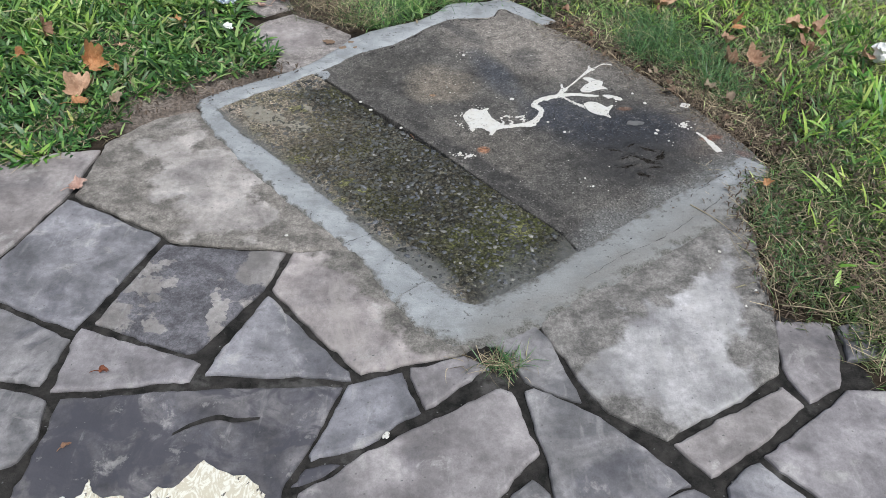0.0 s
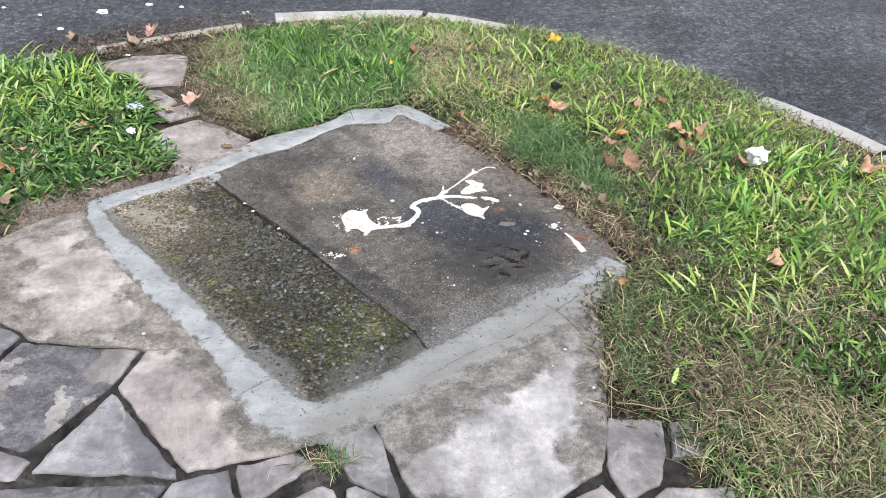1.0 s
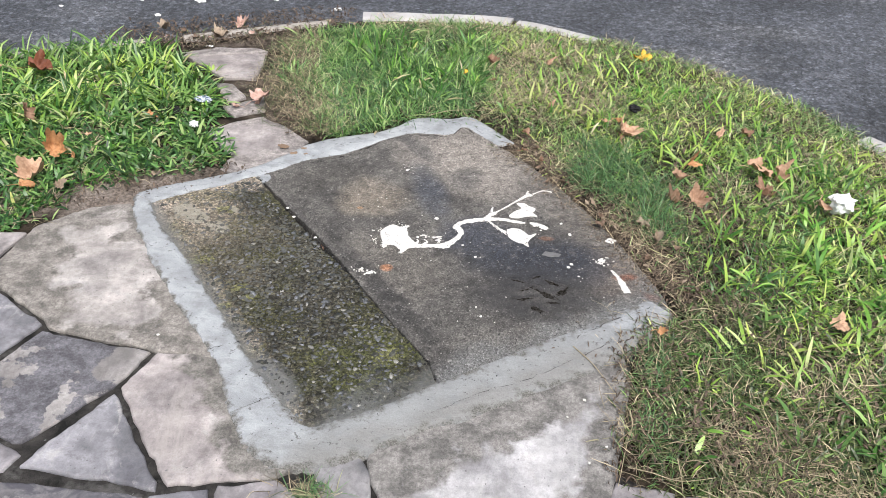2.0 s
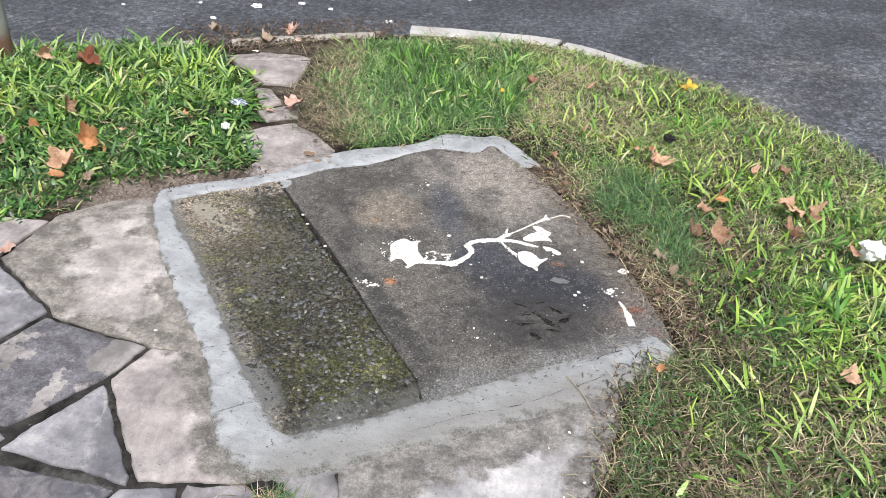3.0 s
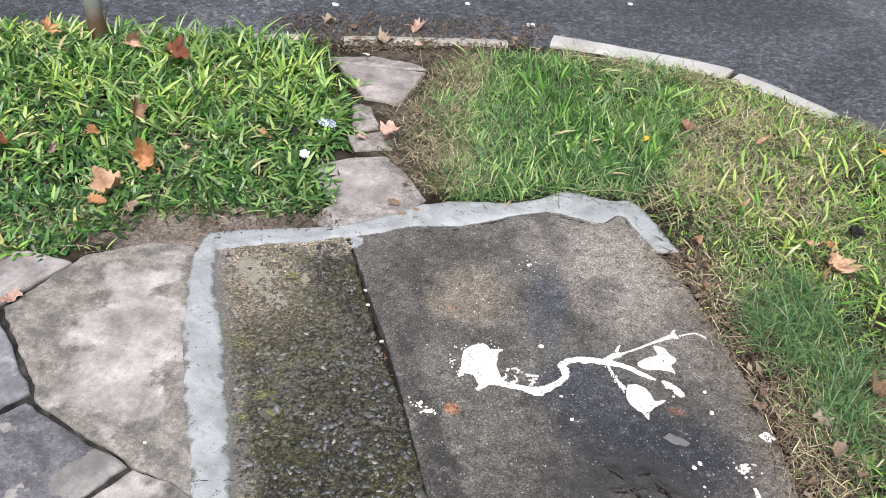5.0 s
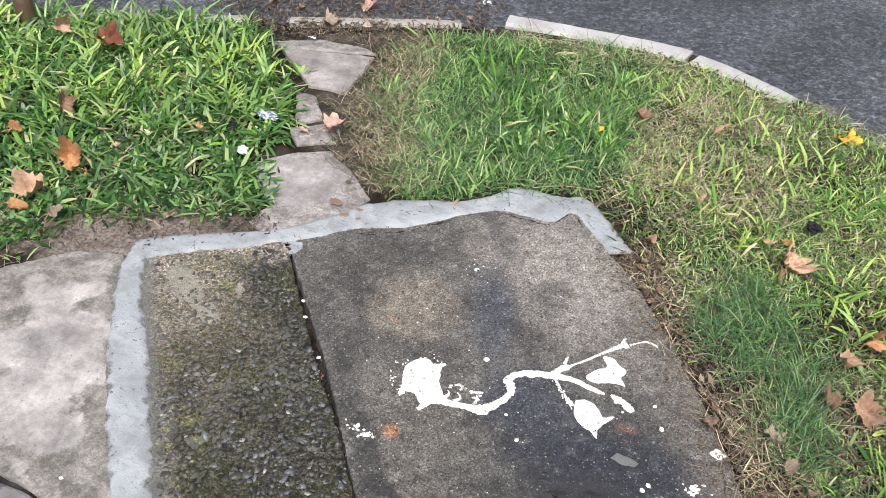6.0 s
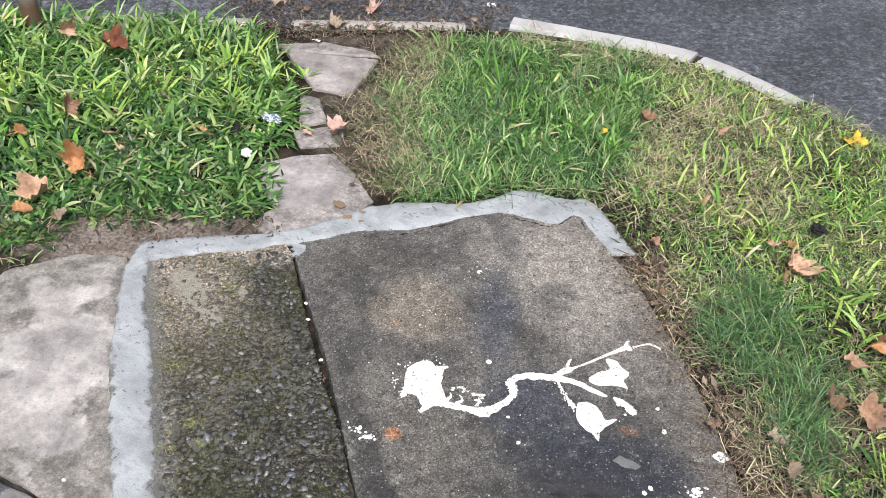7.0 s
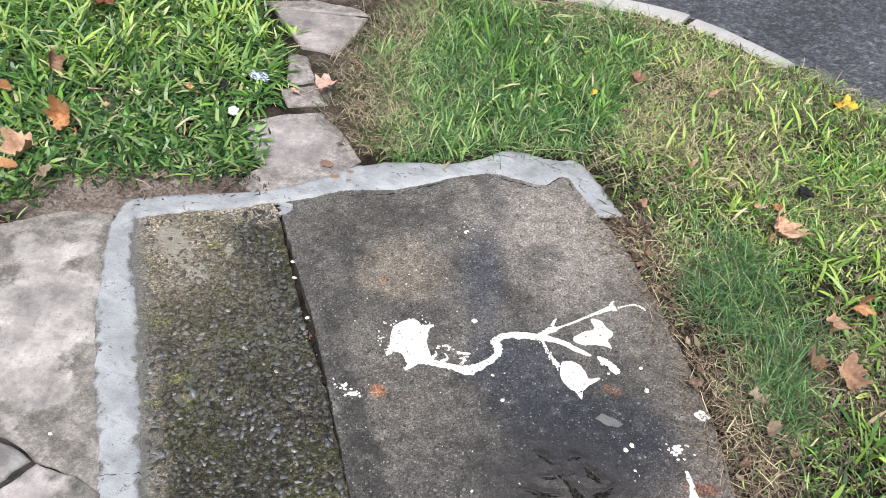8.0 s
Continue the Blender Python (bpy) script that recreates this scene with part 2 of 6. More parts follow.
    # sand grains, pale grit and dark pores
    c = k.grit(c, 240, (0.15, 0.58), (0.45, 0.98), (0.72, 1.12), (0.86, 1.65))
    c = k.grit(c, 420, (0.25, 0.7), (0.75, 1.3))
    c = k.mix(k.ramp(k.cells(44), (0.07, 0.65), (0.12, 0.0)), c, (0.44, 0.42, 0.385))
    c = k.mix(k.ramp(k.cells(95), (0.10, 0.8), (0.22, 0.0)), c, (0.034, 0.032, 0.030))
    c = k.mix(k.ramp(k.cells(82), (0.11, 0.55), (0.18, 0.0)), c, (0.36, 0.35, 0.33))
    c = k.mix(k.ramp(k.cells(19), (0.05, 0.55), (0.085, 0.0)), c, (0.34, 0.33, 0.315))
    c = k.mix(k.ramp(k.cells(31), (0.09, 0.75), (0.15, 0.0)), c, (0.026, 0.025, 0.024))
    c = stain(c, (0.575, 2.20, 0.22, 0.16, 20, 0.9, 10, 0.4), 0.72, (0.036, 0.035, 0.037))
    n = k.bump(a, 0.4, 0.012)
    n = k.bump(d, 0.9, 0.004, k.bump(b, 0.7, 0.008, n))
    return k.done(c, 0.80, n, 0.42)


def slab_matrix():
    k = Mat("mossy_washed_concrete")
    a, b, d = k.noise(7, 5, 0.65), k.noise(55, 5, 0.65), k.noise(220, 4, 0.7)
    c = k.mix(k.ramp(b, (0.38, 0.0), (0.62, 1.0)), (0.024, 0.022, 0.018), (0.135, 0.124, 0.092))
    tan = k.mix(k.ramp(b, (0.36, 0.0), (0.60, 1.0)), (0.40, 0.335, 0.265), (0.62, 0.535, 0.440))
    skin = k.mix(k.ramp(k.noise(60, 4, 0.6), (0.4, 0.0), (0.6, 1.0)), (0.44, 0.405, 0.325), (0.55, 0.51, 0.43))

    def over(c, at, strength, colour):
        return k.mix(k.math("MULTIPLY", k.spot(*at), strength), c, colour)

    # pale cement skin left in the corner and along two sides
    c = over(c, (-0.62, 2.40, 0.27, 0.20, -45, 0.7, 9, 0.3), 1.0, tan)
    c = k.mix(k.math("MULTIPLY", k.beside((-0.74, 2.44), (-0.47, 2.67), 0.10, 0.9, 9), 0.9), c, tan)
    c = k.mix(k.math("MULTIPLY", k.beside((-0.71, 2.38), (-0.36, 1.98), 0.06, 1.0, 9), 0.8), c, tan)
    c = over(c, (-0.42, 2.03, 0.09, 0.30, 42, 1.4, 9, 0.3), 0.5, (0.22, 0.195, 0.125))
    c = over(c, (-0.50, 2.26, 0.34, 0.24, -45, 1.3, 8, 0.4), 0.55, (0.205, 0.178, 0.128))
    # yellow-green lichen and moss
    moss = k.math("MULTIPLY", k.ramp(a, (0.47, 0.0), (0.58, 1.0)), k.ramp(d, (0.38, 0.1), (0.58, 1.0)))
    c = k.mix(k.math("MULTIPLY", moss, 0.65), c, (0.098, 0.100, 0.030))
    c = over(c, (0.15, 1.80, 0.24, 0.13, 40, 1.6, 9, 0.3), 0.42, (0.125, 0.142, 0.032))
    c = k.mix(k.ramp(k.noise(17, 5, 0.7), (0.63, 0.0), (0.67, 0.75)), c, (0.25, 0.24, 0.11))
    for x, y, r in ((-0.50, 2.43, 0.05), (-0.295, 2.03, 0.035), (-0.305, 1.935, 0.03), (-0.25, 1.99, 0.028), (-0.46, 2.14, 0.045), (0.20, 1.83, 0.05)):
        c = over(c, (x, y, r, r * 0.65, 25, 1.3, 30, 0.25), 0.7, (0.27, 0.27, 0.115))
    c = k.grain(c, 80, 0.7, 1.3)
    c = k.grain(c, 6, 0.85, 1.12)
    c = k.grit(c, 190, (0.2, 0.55), (0.5, 0.97), (0.85, 1.6))
    c = k.grit(c, 380, (0.25, 0.7), (0.75, 1.35))
    c = over(c, (-0.625, 2.395, 0.08, 0.05, -40, 1.1, 25, 0.2), 0.9, skin)
    c = over(c, (-0.57, 2.37, 0.06, 0.04, -40, 1.1, 25, 0.2), 0.85, skin)
    c = over(c, (-0.487, 2.325, 0.06, 0.036, -30, 1.0, 30, 0.2), 0.95, skin)
    c = over(c, (-0.47, 2.44, 0.03, 0.016, -30, 1.0, 30, 0.2), 0.8, skin)
    c = k.mix(k.ramp(k.cells(60), (0.06, 0.8), (0.12, 0.0)), c, (0.40, 0.39, 0.33))
    c = k.mix(k.math("MULTIPLY", k.beside((0.06, 1.47), (0.40, 1.76), 0.12, 1.5, 9), 0.8), c, (0.23, 0.235, 0.23))
    c = k.mix(k.math("MULTIPLY", k.beside((0.02, 1.53), (-0.20, 1.77), 0.06, 0.9, 9), 0.8), c, (0.24, 0.245, 0.24))
    c = over(c, (-0.075, 1.66, 0.12, 0.085, -45, 0.9, 12, 0.3), 0.85, (0.25, 0.255, 0.25))
    n = k.bump(d, 0.9, 0.006, k.bump(b, 0.9, 0.012))
    return k.done(c, 0.85, n, 0.35)


def pebble():
    k = Mat("aggregate_pebble")
    c = k.ramp(k.island, (0.0, (0.022, 0.022, 0.020)), (0.34, (0.048, 0.048, 0.044)), (0.58, (0.080, 0.079, 0.070)), (0.70, (0.105, 0.112, 0.130)), (0.86, (0.165, 0.173, 0.195)), (0.96, (0.19, 0.185, 0.165)), (1.0, (0.42, 0.41, 0.38)))
    c = k.mix(k.math("MULTIPLY", k.rand, 0.3), c, (0.105, 0.112, 0.130))
    grown = k.math("MULTIPLY", k.ramp(k.noise(9, 5, 0.65), (0.42, 0.25), (0.58, 1.0)), k.ramp(k.noise(90, 4, 0.65), (0.44, 0.0), (0.58, 0.9)))
    c = k.mix(k.math("MULTIPLY", grown, 0.6), c, (0.082, 0.080, 0.036))
    c = k.grain(c, 6, 0.78, 1.15)
    c = k.mix(k.math("MULTIPLY", k.spot(-0.50, 2.27, 0.30, 0.22, -45, 1.2, 8, 0.4), 0.35), c, (0.185, 0.160, 0.118))
    c = k.grit(c, 420, (0.25, 0.75), (0.75, 1.3))
    return k.done(c, 0.40, k.bump(k.noise(400, 3, 0.6), 0.4, 0.001), 0.5)


def mortar():
    k = Mat("fresh_cement_mortar")
    a, b, d = k.noise(9, 4, 0.6, distort=0.6), k.noise(45, 5, 0.65), k.noise(230, 3, 0.65)
    c = k.mix(k.ramp(a, (0.38, 0.0), (0.62, 1.0)), (0.275, 0.289, 0.302), (0.385, 0.402, 0.418))
    c = k.mix(k.ramp(b, (0.56, 0.0), (0.68, 0.3)), c, (0.22, 0.225, 0.225))
    c = k.mix(k.math("MULTIPLY", k.spot(0.45, 1.68, 0.75, 0.24, 41, 1.0, 6, 0.35), 0.6), c, (0.225, 0.228, 0.222))
    c = k.mix(k.math("MULTIPLY", k.spot(-0.48, 2.86, 0.10, 0.035, 35, 1.6, 22, 0.3), 0.7), c, (0.29, 0.20, 0.135))
    c = k.mix(k.math("MULTIPLY", k.beside((0.10, 1.40), (0.97, 2.10), 0.075, 1.3, 7), 0.45), c, (0.205, 0.192, 0.176))
    at = k.t.nodes.new("ShaderNodeAttribute")
    at.attribute_name = "thin"
    worn = k.math("ADD", at.outputs["Fac"], k.math("MULTIPLY", k.math("SUBTRACT", k.noise(24, 6, 0.65), 0.5), 2.4))
    soot = k.mix(k.ramp(d, (0.4, 0.0), (0.6, 1.0)), (0.085, 0.082, 0.074), (0.19, 0.185, 0.172))
    c = k.mix(k.ramp(worn, (0.45, 0.0), (0.85, 1.0)), c, soot)
    c = k.grain(c, 330, 0.9, 1.08)
    c = k.mix(k.ramp(k.noise(75, 4, 0.65), (0.62, 0.0), (0.67, 0.75)), c, (0.085, 0.083, 0.08))
    ridge = k.noise(14, 5, 0.65, squash=(1.0, 1.7, 1.0))
    c = k.mix(k.ramp(ridge, (0.54, 0.0), (0.64, 0.5)), c, (0.215, 0.222, 0.226))
    n = k.bump(ridge, 0.5, 0.010)
    n = k.bump(d, 0.3, 0.0015, k.bump(b, 0.35, 0.005, k.bump(a, 0.4, 0.012, n)))
    return k.done(c, 0.8, n, 0.35)


def paint():
    k = Mat("white_house_paint")
    a, b = k.noise(35, 6, 0.7), k.noise(260, 4, 0.7)
    c = k.mix(k.ramp(a, (0.4, 0.0), (0.75, 1.0)), (0.70, 0.69, 0.66), (0.62, 0.59, 0.53))
    c = k.mix(k.ramp(b, (0.60, 0.0), (0.70, 0.8)), c, (0.32, 0.29, 0.24))
    c = k.mix(k.ramp(k.noise(85, 4, 0.65, distort=1.0), (0.61, 0.0), (0.65, 0.8)), c, (0.16, 0.145, 0.13))
    return k.done(c, 0.5, k.bump(b, 0.3, 0.001, k.bump(a, 0.4, 0.003)), 0.4)


def paint_cream():
    k = Mat("cream_flaking_paint")
    a = k.noise(30, 5, 0.6, distort=2.5, squash=(1, 0.45, 1))
    c = k.mix(k.ramp(a, (0.40, 0.0), (0.47, 1.0), (0.53, 1.0), (0.58, 0.0)), (0.80, 0.78, 0.69), (0.62, 0.57, 0.45))
    c = k.mix(k.ramp(k.noise(24, 4, 0.6, distort=2.0), (0.645, 0.0), (0.67, 1.0)), c, (0.09, 0.08, 0.07))
    return k.done(c, 0.55, k.bump(a, 0.5, 0.004), 0.4)


def leafy(name, stops, through=0.24, rough=0.38, patch=None):
    """Grass and weeds: a colour for each blade, some light shining through."""
    k = Mat(name)
    c = k.ramp(k.island, *stops)
    if patch:
        c = k.mix(k.ramp(k.noise(2.4, 3, 0.6), (0.44, 0.0), (0.66, 0.42)), c, patch)
    c = k.mix(k.ramp(k.noise(160, 3, 0.6), (0.5, 0.0), (0.8, 0.35)), c, (0.20, 0.21, 0.06))
    k.done(c, rough, None, 0.45)
    tr = k.t.nodes.new("ShaderNodeBsdfTranslucent")
    k.put(tr.inputs[0], c)
    mx = k.t.nodes.new("ShaderNodeMixShader")
    mx.inputs[0].default_value = through
    k.t.links.new(k.b.outputs[0], mx.inputs[1])
    k.t.links.new(tr.outputs[0], mx.inputs[2])
    k.t.links.new(mx.outputs[0], k.t.nodes["Material Output"].inputs[0])
    return k.m


def dry(name, lo, hi, rough=0.8, mottle=0.0):
    k = Mat(name)
    c = k.mix(k.island, lo, hi)
    c = k.mix(k.ramp(k.noise(90, 5, 0.7), (0.45, 0.0), (0.75, 0.6)), c, tuple(v * 0.45 for v in lo))
    if mottle:
        c = k.mix(k.ramp(k.noise(28, 4, 0.6, distort=0.8), (0.44, 0.0), (0.62, mottle)), c, tuple(v * f for v, f in zip(lo, (0.50, 0.40, 0.36))))
        c = k.mix(k.ramp(k.noise(45, 3, 0.6), (0.56, 0.0), (0.68, mottle)), c, tuple(min(0.8, v * 1.25 + 0.04) for v in hi))
    return k.done(c, rough, k.bump(k.noise(60, 4, 0.7), 0.5, 0.006, k.bump(k.noise(220, 4, 0.7), 0.4, 0.002)), 0.3)


def hollow_shade():
    k = Mat("shaded_hollow_floor")
    # near-black colour stands in for the shade inside the chipped hollows
    c = k.mix(k.ramp(k.noise(120, 4, 0.7), (0.4, 0.0), (0.6, 1.0)), (0.008, 0.007, 0.006), (0.048, 0.044, 0.040))
    return k.done(c, 1.0, k.bump(k.noise(160, 4, 0.7), 0.8, 0.004), 0.0)


def old_post():
    k = Mat("weathered_post")
    s = k.t.nodes.new("ShaderNodeSeparateXYZ")
    k.t.links.new(k.pos, s.inputs[0])
    low = k.math("ADD", s.outputs[2], k.math("MULTIPLY", k.noise(30, 6, 0.7), 0.08))
    c = k.mix(k.noise(25, 6, 0.7), (0.13, 0.145, 0.13), (0.24, 0.25, 0.235))
    c = k.mix(k.ramp(low, (0.09, 1.0), (0.17, 0.0)), c, (0.12, 0.07, 0.045))
    return k.done(c, 0.6, k.bump(k.noise(120, 5, 0.7), 0.4, 0.002), 0.4)


def foil():
    k = Mat("printed_foil")
    c = k.mix(k.ramp(k.noise(130, 3, 0.5), (0.45, 0.0), (0.55, 1.0)), (0.72, 0.75, 0.80), (0.16, 0.22, 0.36))
    return k.done(c, 0.35, k.bump(k.noise(90, 3, 0.5), 0.6, 0.004), 0.5)


def tissue():
    k = Mat("white_tissue")
    return k.done(k.mix(k.noise(60, 4, 0.6), (0.86, 0.86, 0.85), (0.74, 0.75, 0.75)), 0.9, k.bump(k.noise(90, 4, 0.6), 0.4, 0.004), 0.2)


M_ROAD, M_SOIL, M_JOINT, M_KERB = asphalt(), soil(), joint_fill(), concrete_kerb()
M_STONE, M_DARK = stone(), stone_dark("dark_stained_stone")
M_LILAC = stone("bluish_lilac_stone", (0.142, 0.144, 0.156), (0.265, 0.266, 0.285), 0.6)
M_PINK = stone("pinkish_grey_stone", (0.205, 0.190, 0.186), (0.335, 0.312, 0.304), 0.35)
M_MID = stone_patched("blotched_lilac_stone", (0.275, 0.263, 0.255), (0.138, 0.134, 0.148), ((-0.45, 1.65, 0.10, 0.14, -20, 2.2, 11, 0.10), (-0.77, 1.45, 0.11, 0.05, -20, 2.4, 14, 0.10), (-0.75, 1.60, 0.06, 0.10, 20, 3.2, 17, 0.10), (-0.55, 1.46, 0.03, 0.12, 10, 3.0, 22, 0.10)))
M_PALE_P = stone_patched("cement_smeared_stone", (0.41, 0.403, 0.40), (0.205, 0.195, 0.185), (), (((0.25, 1.50), (0.84, 2.04), 0.26, 1.3, 5, 0.10), ((0.87, 2.0), (0.81, 1.40), 0.14, 1.3, 6, 0.12), ((0.33, 1.21), (0.60, 1.10), 0.12, 1.3, 8, 0.3)))
M_PALE_B = stone_patched("worn_pale_stone", (0.43, 0.408, 0.386), (0.222, 0.205, 0.187), ((-0.72, 2.02, 0.17, 0.34, 33, 1.9, 7, 0.16, 2.2), (-0.60, 1.88, 0.14, 0.11, 0, 2.2, 9, 0.16)), (), 0.38)
M_PALE_F = stone_patched("pinkish_smeared_stone", (0.36, 0.328, 0.314), (0.178, 0.167, 0.153), (), (((-0.22, 1.74), (0.07, 1.37), 0.17, 1.3, 7, 0.12),))
M_STEP = stone_patched("path_stone", (0.365, 0.332, 0.318), (0.29, 0.263, 0.250), ((-0.62, 2.95, 0.16, 0.16, 0, 1.2, 9, 0.3), (-0.95, 3.68, 0.3, 0.2, 0, 1.2, 9, 0.3)), (), 0.2)
M_SLAB, M_MATRIX, M_PEBBLE, M_MORTAR = slab_smooth(), slab_matrix(), pebble(), mortar()
M_PAINT, M_CREAM = paint(), paint_cream()
# blade tones: the darkest and palest also carry shade and highlights in the colour
M_BROAD = leafy("broad_grass", ((0.0, (0.018, 0.062, 0.017)), (0.35, (0.075, 0.186, 0.046)), (0.7, (0.237, 0.424, 0.106)), (0.93, (0.428, 0.578, 0.223)), (1.0, (0.642, 0.500, 0.323))), rough=0.38, patch=(0.023, 0.072, 0.017))
M_LIME = leafy("yellow_green_grass", ((0.0, (0.111, 0.234, 0.043)), (0.5, (0.347, 0.540, 0.087)), (0.85, (0.591, 0.703, 0.186)), (1.0, (0.660, 0.592, 0.432))), patch=(0.139, 0.327, 0.080))
M_FINE = leafy("fine_grass", ((0.0, (0.038, 0.113, 0.031)), (0.5, (0.205, 0.405, 0.122)), (0.85, (0.432, 0.648, 0.224)), (1.0, (0.691, 0.659, 0.408))), patch=(0.065, 0.162, 0.039))
M_TUFT = leafy("soft_dark_grass", ((0.0, (0.022, 0.067, 0.026)), (0.5, (0.095, 0.215, 0.081)), (0.9, (0.185, 0.353, 0.129)), (1.0, (0.430, 0.430, 0.237))))
M_LUSH = leafy("lush_grass", ((0.0, (0.022, 0.089, 0.016)), (0.35, (0.094, 0.277, 0.046)), (0.7, (0.272, 0.544, 0.090)), (0.93, (0.471, 0.690, 0.191)), (1.0, (0.586, 0.586, 0.201))), through=0.3, rough=0.34, patch=(0.053, 0.157, 0.024))
M_DEEP = leafy("deep_green_leaves", ((0.0, (0.011, 0.040, 0.015)), (0.5, (0.044, 0.132, 0.036)), (0.88, (0.121, 0.286, 0.073)), (1.0, (0.330, 0.506, 0.182))), through=0.2)
M_OLIVE = leafy("dull_olive_grass", ((0.0, (0.014, 0.029, 0.011)), (0.45, (0.060, 0.100, 0.031)), (0.85, (0.140, 0.191, 0.064)), (1.0, (0.357, 0.323, 0.204))))
M_STEM = dry("brown_dead_stems", (0.050, 0.038, 0.028), (0.40, 0.32, 0.22))
M_STRAW = dry("dry_straw", (0.085, 0.066, 0.040), (0.72, 0.61, 0.41))
M_LITTER = dry("leaf_crumbs", (0.045, 0.034, 0.026), (0.19, 0.14, 0.105))
M_LEAF_TAN = dry("tan_leaf", (0.50, 0.315, 0.20), (0.58, 0.38, 0.26), 0.65, 0.6)
M_LEAF_ORANGE = dry("orange_leaf", (0.46, 0.235, 0.105), (0.54, 0.29, 0.14), 0.6, 0.6)
M_LEAF_BROWN = dry("brown_leaf", (0.235, 0.135, 0.085), (0.29, 0.17, 0.11), 0.6, 0.6)
M_LEAF_RED = dry("dark_red_leaf", (0.15, 0.05, 0.025), (0.18, 0.06, 0.03), 0.6, 0.6)
M_LEAF_PINK = dry("faded_pink_leaf", (0.50, 0.33, 0.27), (0.56, 0.38, 0.32), 0.7, 0.6)
M_LEAF_YELLOW = dry("yellow_leaf", (0.66, 0.40, 0.04), (0.72, 0.46, 0.06), 0.6, 0.6)
M_LEAF_FADED = dry("faded_brown_leaf", (0.35, 0.215, 0.14), (0.42, 0.27, 0.18), 0.7, 0.6)
M_LEAF_DULL = dry("dull_brown_leaf", (0.17, 0.115, 0.08), (0.23, 0.16, 0.115), 0.75, 0.6)
M_LEAF_GREY = dry("grey_brown_leaf", (0.30, 0.24, 0.18), (0.34, 0.27, 0.2), 0.7, 0.6)
M_POST, M_FOIL, M_TISSUE, M_CHIP = old_post(), foil(), tissue(), dry("grey_chip", (0.15, 0.15, 0.15), (0.20, 0.20, 0.20))
M_KERB_OLD = dry("dirty_kerb_concrete", (0.36, 0.33, 0.295), (0.41, 0.38, 0.345))
M_MUD = dry("dried_mud", (0.23, 0.155, 0.105), (0.27, 0.19, 0.13))
M_GOUGE = hollow_shade()
M_BLACK = dry("black_clod", (0.015, 0.015, 0.017), (0.02, 0.02, 0.02), 0.7)


# ---- mesh helpers ----
rng = np.random.default_rng(7)


def part(name, bm, material, parent=None, label=""):
    """Links a bmesh as one mesh object, under a thing or under a part."""
    me = bpy.data.meshes.new(name)
    bm.to_mesh(me)
    bm.free()
    me.materials.append(material)
    ob = new(name, me)
    if parent:
        ob.parent = parent
    return tagged(ob, label)


def from_arrays(name, verts, faces, material, smooth=False):
    """One mesh from numpy arrays: faces is a list of arrays, each of faces with the same number of corners."""
    me = bpy.data.meshes.new(name)
    loops = np.concatenate([f.ravel() for f in faces]).astype(np.int32)
    sizes = np.concatenate([np.full(len(f), f.shape[1]) for f in faces]).astype(np.int32)
    me.vertices.add(len(verts))
    me.vertices.foreach_set("co", np.ascontiguousarray(verts, dtype=np.float32).ravel())
    me.loops.add(len(loops))
    me.loops.foreach_set("vertex_index", loops)
    me.polygons.add(len(sizes))
    me.polygons.foreach_set("loop_start", np.concatenate(([0], np.cumsum(sizes)[:-1])).astype(np.int32))
    me.update(calc_edges=True)
    if smooth:
        me.polygons.foreach_set("use_smooth", np.ones(len(sizes), dtype=bool))
    me.materials.append(material)
    return new(name, me)


def inside(pts, poly):
    """Which of the points (n, 2) lie inside the outline."""
    x, y = pts[:, 0], pts[:, 1]
    res = np.zeros(len(pts), dtype=bool)
    for (x0, y0), (x1, y1) in zip(poly, poly[1:] + poly[:1]):
        if y0 != y1:
            res ^= ((y0 > y) != (y1 > y)) & (x < (x1 - x0) * (y - y0) / (y1 - y0) + x0)
    return res


def hashy(x, y, s=0.0):
    return noise.noise(Vector((x, y, s)))


def rough_outline(poly, step=0.025, amp=0.004, freq=22.0, seed=0.0, grow=0.0):
    """The outline with its edges split up and made uneven."""
    out = []
    way = 1 if area(list(poly)) > 0 else -1
    for (x0, y0), (x1, y1) in zip(poly, list(poly[1:]) + [poly[0]]):
        l = math.hypot(x1 - x0, y1 - y0)
        n = max(1, round(l / step))
        nx, ny = (y1 - y0) / l, -(x1 - x0) / l
        for i in range(n):
            f = i / n
            x, y = x0 + (x1 - x0) * f, y0 + (y1 - y0) * f
            d = amp * (hashy(x * freq, y * freq, seed) + 0.6 * hashy(x * freq * 3, y * freq * 3, seed + 5))
            d += way * grow
            out.append((x + nx * d, y + ny * d))
    return out


def area(poly):
    return 0.5 * sum(a[0] * b[1] - b[0] * a[1] for a, b in zip(poly, poly[1:] + poly[:1]))


